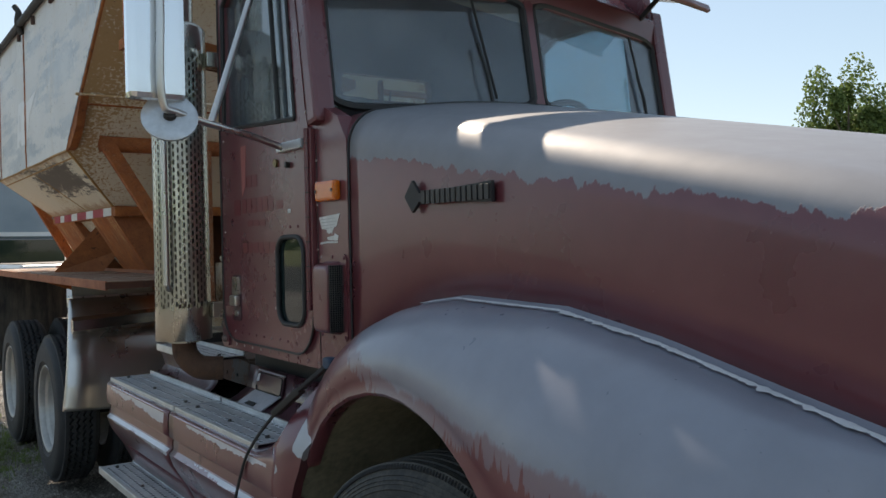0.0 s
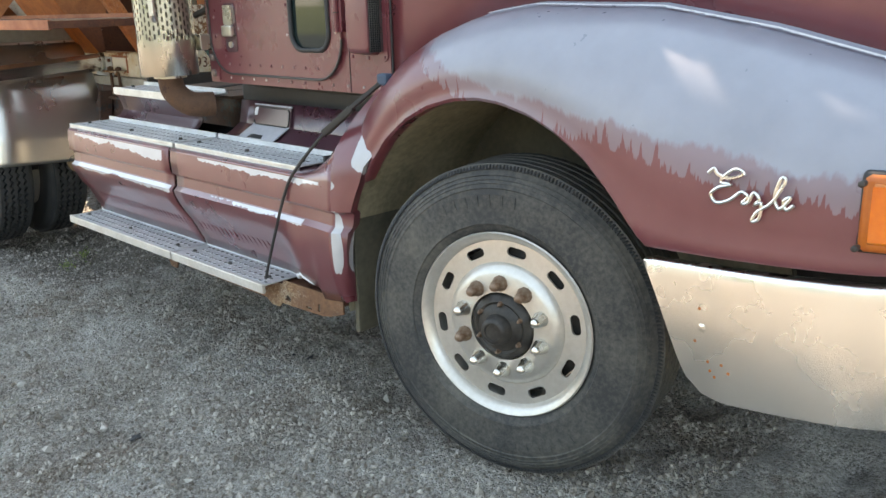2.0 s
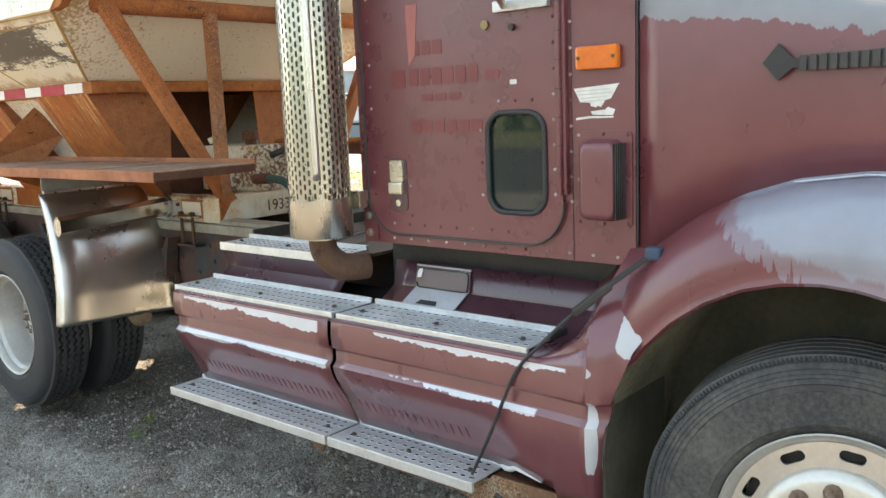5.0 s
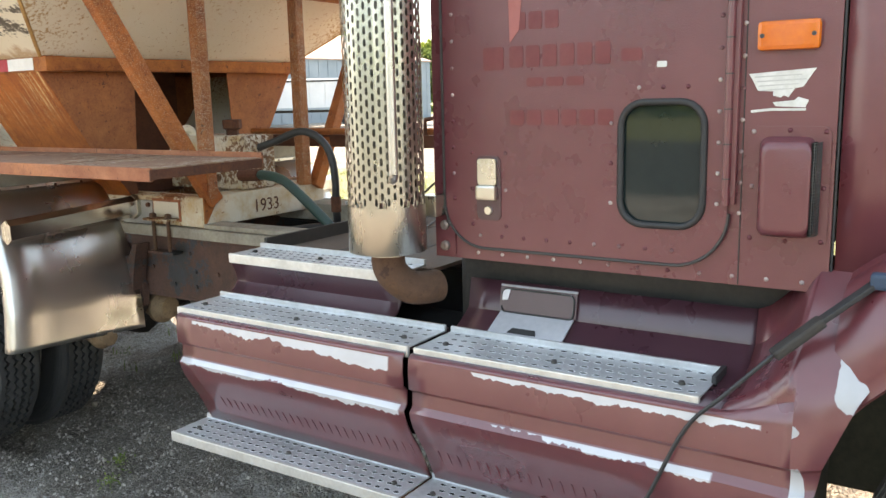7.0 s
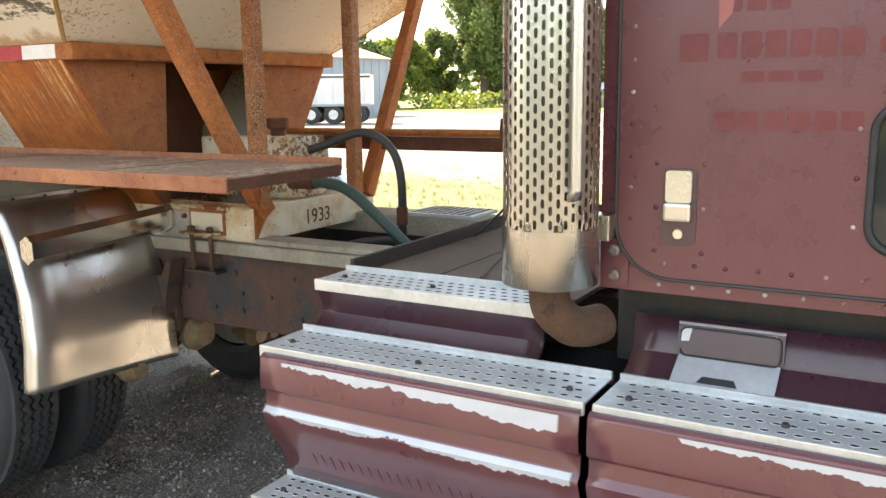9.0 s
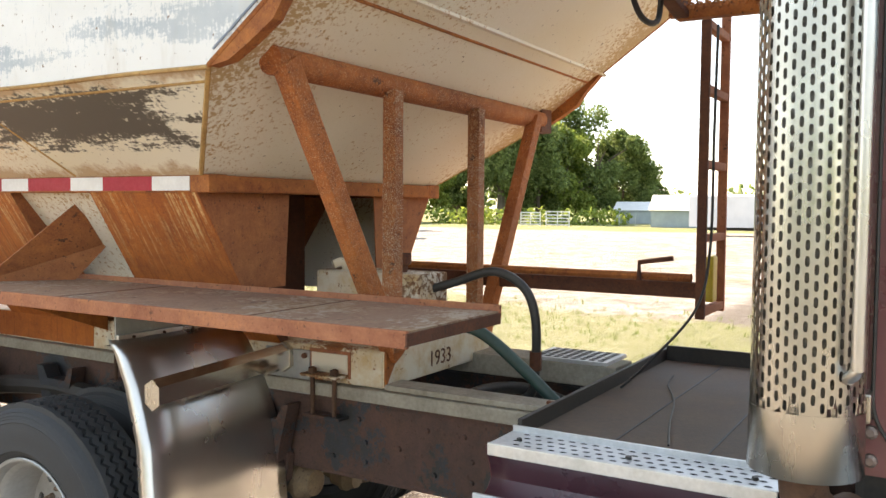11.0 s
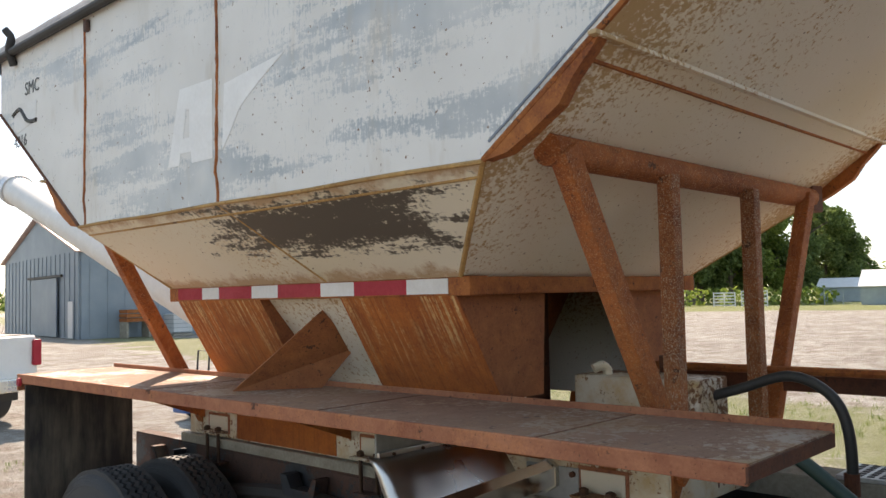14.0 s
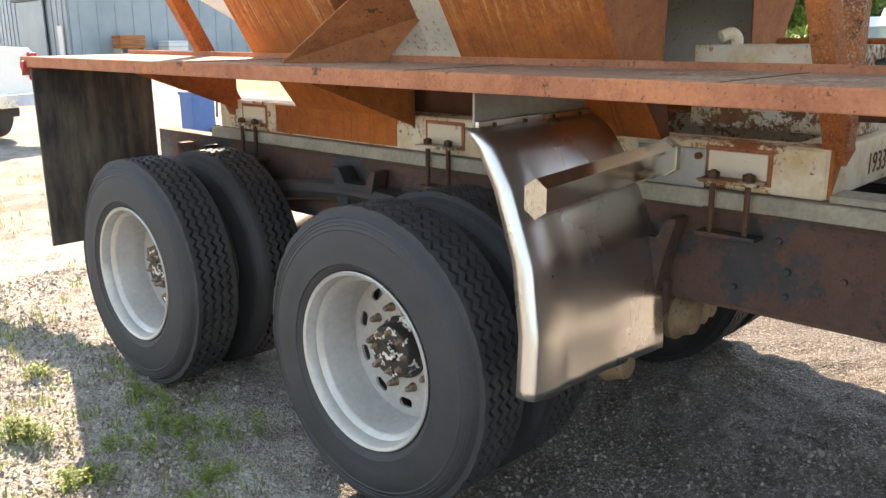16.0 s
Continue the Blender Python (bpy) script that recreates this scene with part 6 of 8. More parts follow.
# ---- the hopper body ----
hopper = thing("hopper_body", (C, 6.4, 0.94), "weathered white spreader hopper body on a rusty frame", "hopper")
HX, HZ, HB = 1.180, 2.975, 2.030
Y_F, Y_R = 4.305, 8.630
BOT_F, BOT_R = 5.248, 7.662
SL_F, SL_R = 2.710, 2.700
RX, RZ = 1.512, 1.742
R_F, R_R = 5.63, 7.425
for flip in (False, True):
    X = (lambda x: mirrored(x)) if flip else (lambda x: x)
    s = -1 if flip else 1
    side = [(Y_F, SL_F), (BOT_F, HB), (BOT_R, HB - 0.006), (Y_R, SL_R), (Y_R, HZ + 0.02), (Y_F, HZ)]
    p = part("side_panel", side_plate(side, X(HX), s * 0.006), white_paint, hopper, "chalky white side panel with blue-grey rub marks")
    for y in (6.508, 7.600):
        part("panel_seam", tube([(X(HX) - s * 0.001, y + 0.004 * math.sin(9 * z) + 0.012 * math.exp(-((z - 2.15) / 0.03) ** 2) + 0.003 * noise.noise((z * 30, y, 0)), z) for z in np.linspace(HB + 0.005, HZ, 44)], [0.0065 + 0.003 * noise.noise((k * 0.9, y, 4)) for k in range(44)], 6), rust_post, p, "rust-stained weld seam")
    low = [(X(HX), BOT_F, HB), (X(HX), BOT_R, HB - 0.006), (X(RX), R_R, RZ), (X(RX), R_F, RZ)]
    part("lower_slope", slab(low, 0.005 * s), cream_dark, hopper, "cream lower slope scorched and flaking")
    part("fold_weld", tube([(X(HX) - s * 0.003, y, HB - 0.003 + 0.002 * math.sin(7 * y)) for y in np.linspace(BOT_F, BOT_R, 30)], 0.007, 6), weld_stain, hopper)
    part("fold_weld", tube([(X(HX + 0.036), BOT_F + 0.04, HB - 0.036), (X(HX + 0.036), BOT_R - 0.03, HB - 0.04)], 0.0055, 6), weld_stain, hopper)
    part("fold_weld", tube([(X(HX) + 0.0, BOT_F, HB), (X(RX) - s * 0.004, R_F, RZ)], 0.009, 6), weld_stain, hopper)
    part("fold_weld", tube([(X(HX), BOT_R, HB), (X(RX) - s * 0.004, R_R, RZ)], 0.009, 6), weld_stain, hopper)
    part("fold_weld", tube([(X(HX) - s * 0.004, 6.508, HB), (X(RX) - s * 0.006, 6.30, RZ)], 0.006, 6), weld_stain, hopper)
    part("slope_weld", tube([(X(HX), Y_F, SL_F), (X(HX), BOT_F, HB)], 0.009, 6), rust, hopper)
    part("slope_weld", tube([(X(HX), Y_R, SL_R), (X(HX), BOT_R, HB)], 0.009, 6), rust_dark, hopper)
    stripe = [Vector((X(HX) - s * 0.001, BOT_F - 0.02, HB + 0.045)), Vector((X(HX) - s * 0.001, Y_F + 0.022, SL_F + 0.012)), Vector((X(HX) - s * 0.001, Y_F + 0.022, HZ - 0.03))]
    for a, b in zip(stripe, stripe[1:]):
        part("edge_stripe", tube([a.lerp(b, k / 30) + Vector((0, 0.003 * noise.noise((k * 0.7, 1, 0)), 0)) for k in range(31)], [0.0045 + 0.003 * noise.noise((k * 0.8, 3, 1)) for k in range(31)], 5), blue_edge, p)
    # rusted corner irons under the end slopes
    for y0, y1, sl in ((BOT_F, Y_F, SL_F), (BOT_R, Y_R, SL_R)):
        t = 0.38
        ym, zm = y0 + (y1 - y0) * t, HB + (sl - HB) * t
        d = 1 if ym > y0 else -1
        run = Vector((0, ym - y0, zm - HB)).normalized()
        under = Vector((0, d * abs(run.z), -abs(run.y)))
        a0, b0 = Vector((0, y0, HB)), Vector((0, ym, zm))
        mid = [a0 + run * u + under * w for u, w in ((0.0, 0.004), (0.07, 0.040), (0.16, 0.052), (0.26, 0.058), (0.33, 0.034), (0.40, 0.022))]
        iron = [(p.y, p.z) for p in [a0 - under * 0.004, b0 - under * 0.004, b0 + under * 0.012] + mid[::-1]]
        part("corner_iron", side_plate(iron, X(HX - 0.004), s * 0.040), rust, hopper, "torn rusty corner iron")
    # rail with reflective tape
    rail = part("hopper_rail", box((min(X(RX), X(RX + 0.09)), R_F - 0.032, 1.678), (max(X(RX), X(RX + 0.09)), R_R + 0.032, RZ), 0.006), rust, hopper, "rusty square rail round the hopper foot")
    if not flip:
        cuts = [(7.375, 7.170), (7.170, 7.035), (7.035, 6.790), (6.790, 6.610), (6.610, 6.340), (6.340, 6.150), (6.150, 5.880), (5.880, 5.690)]
        for k, (a, b) in enumerate(cuts):
            part("tape_strip", box((RX - 0.0025, b, 1.685), (RX, a, 1.735), 0), tape_white if k % 2 else tape_red, rail, "white reflective tape" if k % 2 else "red reflective tape")
    part("under_slope", slab([(X(1.560), R_F + 0.034, 1.69), (X(1.560), R_R - 0.048, 1.69), (X(1.93), R_R - 0.048, 1.25), (X(1.93), R_F + 0.034, 1.25)], 0.004 * s), cream, hopper)
    for y0, y1 in ((5.655, 6.235), (6.745, 7.385)):
        ch = part("discharge_chute", slab([(X(RX + 0.008), y1 - 0.001, 1.680), (X(RX + 0.008), y0 + 0.001, 1.680), (X(1.735), y0 + 0.001, 1.322), (X(1.735), y1 - 0.001, 1.322)], 0.005 * -s), rust_chute, hopper, "bright rusted chute plate streaked orange")
        for y in (y0, y1 - 0.006):
            part("chute_cheek", add_plate(bmesh.new(), [(X(RX + 0.0065), 1.679), (X(1.985), 1.679), (X(1.962), 1.3225), (X(1.7335), 1.3225)], [], lambda u, v: (u, y, v), (0, 0.006, 0)), rust_plate, ch)
    for y0, y1 in ((6.69, 7.33), (5.62, 6.10)):
        part("chute_skirt", slab([(X(1.738), y1, 1.312), (X(1.738), y0, 1.312), (X(1.862), y0 - 0.03, 1.118), (X(1.862), y1 - 0.04, 1.118)], 0.005 * -s), rust_chute, hopper, "rusted chute skirt below the walkway")
        part("skirt_cheek", slab([(X(1.738), y0, 1.312), (X(1.862), y0 - 0.03, 1.118), (X(1.90), y0 - 0.03, 1.118), (X(1.90), y0, 1.312)], 0.005), rust_dark, hopper)
    # walkway deck with a turned-down edge
    D0, D1 = X(1.200), X(1.712)
    deck = part("walkway", box((min(X(1.208), D1), 4.590, 1.312), (max(X(1.208), D1), 8.437, 1.322), 0), rust_deck, hopper, "long rusty steel walkway plate")
    part("deck_edge", box((min(D0, X(1.212)), 4.585, 1.278), (max(D0, X(1.212)), 8.44, 1.3245), 0.004), rust_edge, deck)
    part("deck_upstand", box((min(D1, X(1.722)), 4.585, 1.30), (max(D1, X(1.722)), 8.44, 1.342), 0.003), rust_edge, deck)
    part("deck_end", box((min(D0, D1), 4.583, 1.285), (max(D0, D1), 4.589, 1.318), 0), rust_dark, deck)
    part("deck_end", box((min(D0, D1), 8.438, 1.24), (max(D0, D1), 8.446, 1.322), 0), rust_edge, deck)
    for y in (5.13, 6.0, 7.1):
        part("deck_joint", box((min(D0, D1) + 0.014, y, 1.3222), (max(D0, D1) - 0.012, y + 0.006, 1.3235), 0), rust_dark, deck)
    for y in (6.6, 7.75):
        part("deck_bracket", slab([(X(1.25), y, 1.312), (X(1.87), y, 1.312), (X(1.87), y, 1.08)], 0.008), rust, hopper)
    # splayed posts under the rear end
    part("post", bar((X(1.345), 7.800, 2.07), (X(1.94), 7.800, 1.0), 0.068, 0.055, 0.006, (0, 1, 0)), rust_post, hopper, "splayed rusty box-section post")
    # sub-frame: long box beam, gussets and clamp plates
    beam = part("frame_beam", box((min(X(1.872), X(1.99)), 5.128, 0.992), (max(X(1.872), X(1.99)), 7.90, 1.122), 0.006), rust_white, hopper, "rust-streaked white box beam")
    for y in (5.36, 6.45, 7.62):
        part("clamp_panel", box((min(X(1.868), X(1.873)), y - 0.095, 1.012), (max(X(1.868), X(1.873)), y + 0.095, 1.110), 0.002), rust_edge, beam)
        part("clamp_face", box((min(X(1.8655), X(1.873)), y - 0.083, 1.016), (max(X(1.8655), X(1.873)), y + 0.083, 1.098), 0.002), cream_clean, beam)
        part("clamp_plate", box((min(X(1.80), X(1.872)), y - 0.085, 1.018), (max(X(1.80), X(1.872)), y + 0.085, 1.028), 0.002), rust_housing, beam)
        part("clamp_foot", box((min(X(1.815), X(1.874)), y - 0.085, 0.866), (max(X(1.815), X(1.874)), y + 0.085, 0.878), 0.002), frame_steel, beam)
        for dy in (-0.05, 0.05):
            part("clamp_bolt", tube([(X(1.832), y + dy, 1.05), (X(1.832), y + dy, 0.862)], 0.0085, 8), rust_bolt, beam)
            part("clamp_nut", tube([(X(1.832), y + dy, 1.028), (X(1.832), y + dy, 1.046)], 0.017, 6), rust_bolt, beam)
    part("beam_cover", box((min(X(1.8695), X(1.873)), 6.70, 0.998), (max(X(1.8695), X(1.873)), 7.46, 1.116), 0.001), rust_chute, beam, "orange rusted stretch of the beam")
    part("sill", box((min(X(1.845), X(1.97)), 4.50, 0.942), (max(X(1.845), X(1.97)), 7.95, 0.990), 0.006), sill_wood, hopper, "grey weathered timber sill")
    part("corner_lamp", tube([(X(1.198), 8.40, 1.285), (X(1.186), 8.40, 1.285)], [0.024, 0.02], 14), tape_red, deck, "small red corner lamp")
    # mud flap behind the rear wheels
    part("mud_flap", box((min(X(1.205), X(1.775)), 8.345, 0.455), (max(X(1.205), X(1.775)), 8.36, 1.27), 0.003), flap_rubber, hopper, "dusty black rubber mud flap")

# the end slopes, the low end walls and their ribs
for y_top, z_top, y_bot, z_hb, y_end, sgn in ((Y_F, SL_F, R_F, RZ, BOT_F, 1), (Y_R, SL_R, R_R, RZ, BOT_R, -1)):
    corners = [(HX, y_top, z_top), (HX, y_end, HB), (RX, y_bot, z_hb), (mirrored(RX), y_bot, z_hb), (mirrored(HX), y_end, HB), (mirrored(HX), y_top, z_top)]
    part("end_slope", slab(corners, 0.005), cream, hopper, "cream sloping end sheet speckled with rust")
    part("end_wall", add_plate(bmesh.new(), [(HX, z_top), (mirrored(HX), z_top), (mirrored(HX), HZ), (HX, HZ)], [], lambda u, v: (u, y_top, v), (0, 0.005 * sgn, 0)), white_paint, hopper)
    for t, w in ((0.375, 0.018), (0.62, 0.008)):
        y, z = y_end + (y_top - y_end) * t, HB + (z_top - HB) * t
        if t < 0.5:
            part("end_rib", bar((HX - 0.03, y - 0.006 * sgn, z - 0.006), (mirrored(HX - 0.03), y - 0.006 * sgn, z - 0.006), 0.024, 0.012, 0.003), cream, hopper, "pale rib across the end sheet")
            part("rib_weld", tube([(HX, y + 0.05 * sgn, z - 0.045), (mirrored(HX), y + 0.05 * sgn, z - 0.045)], 0.006, 6), rust, hopper)
    yb = 5.150 if sgn > 0 else 7.76
    part("cross_beam", tube([(1.325, yb, 2.06), (mirrored(1.325), yb, 2.06)], 0.044, 12), rust_post, hopper, "rusty cross tube under the slope", smooth=40)
    part("foot_rail", box((RX + 0.004, min(y_bot, y_bot - 0.0 * sgn) - 0.03, 1.680), (mirrored(RX + 0.004), y_bot + 0.028, RZ - 0.003), 0.008), rust, hopper)
# splayed and upright posts under the front slope
for x0, x1, w in ((1.352, 1.935, 0.074), (3.098, 2.602, 0.060)):
    part("post", bar((x0, 5.118, 2.06), (x1, 5.118, 1.10), w, 0.055, 0.006, (0, 1, 0)), rust_post, hopper, "splayed rusty box-section post")
for x in (1.905, 2.510):
    part("post", bar((x, 5.110, 2.04), (x, 5.110, 1.12), 0.054, 0.054, 0.006, (0, 1, 0)), rust_scaly, hopper, "upright post with flaking pale scale")
part("beam_cap", box((mirrored(1.36), 5.12, 2.0), (mirrored(1.24), 5.18, 2.14), 0.008), rust_dark, hopper)
# trough and belly between the chutes
# dark brown in place of cream, standing for the shadowed cavity
part("trough", box((1.99, 6.05, 1.06), (mirrored(1.99), 7.40, 1.70), 0.01), rust_dark, hopper)
part("front_cross_box", box((1.876, 5.121, 0.994), (mirrored(1.876), 5.24, 1.126), 0.006), rust_white, hopper, "white box beam across the frame")
part("gusset", slab([(1.875, 5.112, 1.122), (1.96, 5.112, 1.122), (1.875, 5.112, 1.0)], 0.01), rust, hopper)
# folded scrap plate leaning on the walkway
part("leaning_plate", slab([(1.372, 6.720, 1.323), (1.590, 6.428, 1.632), (1.762, 6.442, 1.474), (1.655, 6.520, 1.323)], 0.006), rust_plate, hopper, "brown triangular plate welded on the walkway")

# tarpaulin over bows along the top
cols = []
for y in np.linspace(Y_F - 0.03, Y_R + 0.03, 70):
    col = []
    for k in range(17):
        a = math.pi * k / 16
        sag = 0.010 * math.sin(y * 11 + 2 * math.sin(3 * a)) * math.sin(a) + 0.006 * noise.noise((y * 5, a * 4, 0))
        col.append((C - (C - HX + 0.015) * math.cos(a), y, HZ + 0.035 + 0.26 * math.sin(a) ** 0.85 + sag))
    cols.append([(HX - 0.017, y, HZ - 0.005)] + col + [(mirrored(HX - 0.017), y, HZ - 0.005)])
top = part("tarpaulin", grid(cols), tarp, hopper, "grey roll tarpaulin over the hopper", smooth=40)
for x in (HX - 0.026, mirrored(HX - 0.026)):
    part("tarp_tube", tube([(x, Y_F - 0.06, HZ + 0.012), (x, 6.4, HZ + 0.016), (x, Y_R + 0.06, HZ + 0.018)], 0.022, 10), black_rubber, top)
for y_end in (Y_F - 0.028, Y_R + 0.028):
    cap = [(C - (C - HX + 0.01) * math.cos(math.pi * k / 16), HZ + 0.03 + 0.30 * math.sin(math.pi * k / 16) ** 0.85) for k in range(17)]
    part("tarp_cap", add_plate(bmesh.new(), cap + [(mirrored(HX), HZ - 0.05), (HX, HZ - 0.05)], [], lambda u, v: (u, y_end, v), (0, 0.004, 0)), plain("blue_grey_cap", (0.16, 0.20, 0.26), (0.12, 0.15, 0.20), 0.45), hopper)
for y in (6.50, 8.42):
    part("tarp_hook", tube(curve([(HX - 0.012, y, HZ - 0.05), (HX - 0.035, y, HZ + 0.03), (HX - 0.03, y - 0.01, HZ + 0.09), (HX - 0.05, y + 0.015, HZ + 0.135)], 5), [0.022] * 10 + [0.02] * 6, 8), black_steel, hopper, "bent iron tarp hook", smooth=50)
for y in (5.50, 5.55, 4.98, 6.107, 6.63, 7.56):
    part("hook_stub", box((HX - 0.022, y - 0.016, HZ - 0.070), (HX, y + 0.020, HZ - 0.015), 0.008), frame_steel, hopper)

# ghost of a painted letter and a small emblem on the near side
pale = plain("paler_paint", (0.78, 0.76, 0.73), (0.70, 0.68, 0.65), 0.55, 0, 8, 60, 0.1)
letter_white = plain("letter_white", (0.88, 0.87, 0.85), (0.80, 0.79, 0.77), 0.55, 0, 8, 60, 0.1)
glyph = [(6.86, 2.20), (6.775, 2.20), (6.765, 2.245), (6.69, 2.245), (6.685, 2.20), (6.54, 2.20), (6.54, 2.495), (6.77, 2.495)]
part("letter_shape", side_plate(glyph, HX - 0.0016, 0.0012, [[(6.745, 2.30), (6.70, 2.30), (6.70, 2.41), (6.725, 2.41)]]), letter_white, hopper, "faint pale painted letter")
part("letter_shape", side_plate([(6.475, 2.22), (6.46, 2.46), (6.10, 2.50), (6.24, 2.43), (6.36, 2.36), (6.42, 2.28)], HX - 0.0016, 0.0012), letter_white, hopper)
part("emblem", side_plate([(8.45, 2.72), (8.15, 2.70), (8.16, 2.60), (8.44, 2.56)], HX - 0.0016, 0.0012), pale, hopper)
part("emblem_wave", tube(curve([(HX - 0.001, 8.45, 2.665), (HX - 0.001, 8.36, 2.685), (HX - 0.001, 8.26, 2.61), (HX - 0.001, 8.15, 2.60)], 6), 0.011, 6), dark_trim, hopper)


def lettering(text, size, m, material, parent):
    """Flat letters from the built-in font, as one mesh."""
    c = bpy.data.curves.new("lettering", "FONT")
    c.body, c.size, c.extrude, c.resolution_u = text, size, 0.0006, 3
    tmp = new("lettering", c)
    me = bpy.data.meshes.new_from_object(tmp)
    bpy.data.objects.remove(tmp)
    bpy.data.curves.remove(c)
    me.materials.clear()
    me.materials.append(material)
    me.transform(m)
    ob = new("lettering", me)
    ob.parent = parent
    ob.matrix_parent_inverse = Matrix.Translation(-ORIGIN.get(parent.name, Vector()))
    return ob


facing = pose(0, 0, 0, 90, 0, -90)  # upright on a face that looks towards -x
lettering("SMC", 0.095, Matrix.Translation((HX - 0.002, 8.30, 2.745)) @ facing, dark_trim, hopper)
lettering("4816", 0.085, Matrix.Translation((HX - 0.002, 8.44, 2.49)) @ facing, dark_trim, hopper)
lettering("1933", 0.085, Matrix.Translation((2.17, 5.1195, 1.025)) @ pose(0, 0, 0, 90, 0, 0), rust_dark, hopper)

# gearbox housing, hoses and planks on the front of the frame
gear = part("gear_housing", box((2.145, 5.155, 1.128), (2.365, 5.65, 1.377), 0.010), rust_housing, hopper, "square white gearbox housing with rust")
part("housing_fitting", tube([(2.24, 5.30, 1.37), (2.24, 5.30, 1.40), (2.24, 5.30, 1.41), (2.24, 5.30, 1.45)], [0.03, 0.03, 0.045, 0.045], 8), rust_dark, gear)
part("housing_elbow", tube(curve([(2.20, 5.54, 1.37), (2.20, 5.54, 1.395), (2.18, 5.55, 1.41), (2.155, 5.57, 1.40)], 5), 0.018, 10), cream_clean, gear)
part("black_hose", tube(curve([(2.24, 5.28, 1.28), (2.28, 5.08, 1.342), (2.30, 4.918, 1.392), (2.31, 4.80, 1.345), (2.31, 4.745, 1.241), (2.31, 4.739, 1.06), (2.33, 4.78, 0.92), (2.3, 5.0, 0.85)], 8), 0.0175, 12), hose_rubber, hopper, "black rubber hydraulic hose", smooth=60)
part("hose_ferrule", tube([(2.31, 4.739, 1.10), (2.31, 4.739, 1.03)], 0.023, 12), rust_dark, hopper)
part("green_hose", tube(curve([(2.14, 5.10, 1.20), (2.12, 4.97, 1.205), (2.11, 4.85, 1.180), (2.11, 4.70, 1.076), (2.12, 4.57, 0.965), (2.15, 4.46, 0.86)], 8), 0.022, 12), hose_green, hopper, "dark green hydraulic hose", smooth=60)
part("hose_ferrule", tube([(2.145, 5.16, 1.198), (2.128, 5.02, 1.205)], 0.028, 12), rust_dark, hopper)
part("coiled_hose", tube(curve([(2.05, 4.85, 0.86), (2.2, 4.95, 0.93), (2.42, 4.85, 0.93), (2.5, 4.65, 0.86), (2.35, 4.52, 0.82)], 8), 0.024, 10), hose_rubber, hopper, smooth=60)
part("front_plank", box((1.86, 4.50, 0.992), (1.97, 5.11, 1.012), 0.004), sill_wood, hopper)
part("far_sill", box((mirrored(2.02), 4.50, 0.945), (mirrored(1.83), 5.3, 1.03), 0.006), sill_wood, hopper)
part("sill_end", box((1.87, 4.47, 0.945), (1.885, 4.5, 1.03), 0.002), rust_dark, hopper)
grate = part("step_grate", box((mirrored(2.02), 4.54, 1.03), (mirrored(1.78), 4.86, 1.045), 0.002), aluminium, hopper, "punched aluminium foot grate")
for i in range(6):
    for k in range(8):
        part("grate_hole", box((mirrored(2.0) + 0.038 * i, 4.56 + 0.037 * k, 1.045), (mirrored(2.0) + 0.038 * i + 0.022, 4.56 + 0.037 * k + 0.022, 1.0465), 0), black_rubber, grate)

# ---- catwalk and ladder before the hopper ----
PX0, PX1, PY0, PY1, PZ, HANG = 1.214, 2.215, 3.930, 4.190, 2.393, 2.19
cz = lambda x: PZ - (x - PX0) * 0.127  # the floor sags towards its far end
cat = part("catwalk_frame", bar((PX0, PY1, PZ), (PX1, PY1, cz(PX1)), 0.045, 0.045), rust_dark, hopper, "rusty angle-iron catwalk with expanded mesh")
for p, q in (((PX0, PY0, PZ), (PX1, PY0, cz(PX1))), ((PX0, PY0 - 0.02, PZ), (PX0, PY1 + 0.02, PZ)), ((PX1, PY0 - 0.02, cz(PX1)), (PX1, PY1 + 0.02, cz(PX1)))):
    part("frame_bar", bar(p, q, 0.045, 0.045), rust, cat)
for x, lo in ((PX0 + 0.02, PZ - 0.13), (HANG, cz(HANG) - 0.02)):
    part("hanger", bar((x, PY1 + 0.02, lo), (x, PY1 + 0.02, 2.98), 0.036, 0.036, 0.003, (0, 1, 0)), rust_post, cat)
part("catwalk_strut", bar((PX0 + 0.02, PY1 + 0.02, PZ - 0.115), (PX0 + 0.02, PY0 - 0.03, PZ - 0.115), 0.04, 0.045), rust_dark, cat)
bm = bmesh.new()
nx, ny = 26, 10
cw, ch = (PX1 - PX0) / nx, (PY1 - PY0) / ny
for i in range(nx):
    for k in range(ny):
        x = PX0 + (i + 0.5) * cw
        y = PY0 + (k + 0.5) * ch + (ch / 2 if i % 2 else 0)
        if y + ch / 2 > PY1:
            continue
        for p, q in (((x - cw / 2, y), (x - cw / 6, y + ch / 2)), ((x - cw / 6, y + ch / 2), (x + cw / 6, y + ch / 2)), ((x + cw / 6, y + ch / 2), (x + cw / 2, y))):
            add_bar(bm, (*p, cz(p[0])), (*q, cz(q[0])), 0.003, 0.006, 0)
part("mesh_floor", bm, rust, cat, "expanded metal mesh floor")["kind"] = "stuff"
lamp = part("work_lamp", tube([(1.60, 3.892, 2.415), (1.60, 3.892, 2.423), (1.60, 3.892, 2.455), (1.60, 3.892, 2.460)], [0.020, 0.026, 0.026, 0.020], 18), plain("faded_green", (0.30, 0.40, 0.38), (0.24, 0.33, 0.32), 0.5), cat, "pale green work lamp")
part("lamp_bracket", bar((1.575, 3.935, 2.352), (1.598, 3.895, 2.418), 0.014, 0.010, 0.002), black_steel, lamp)
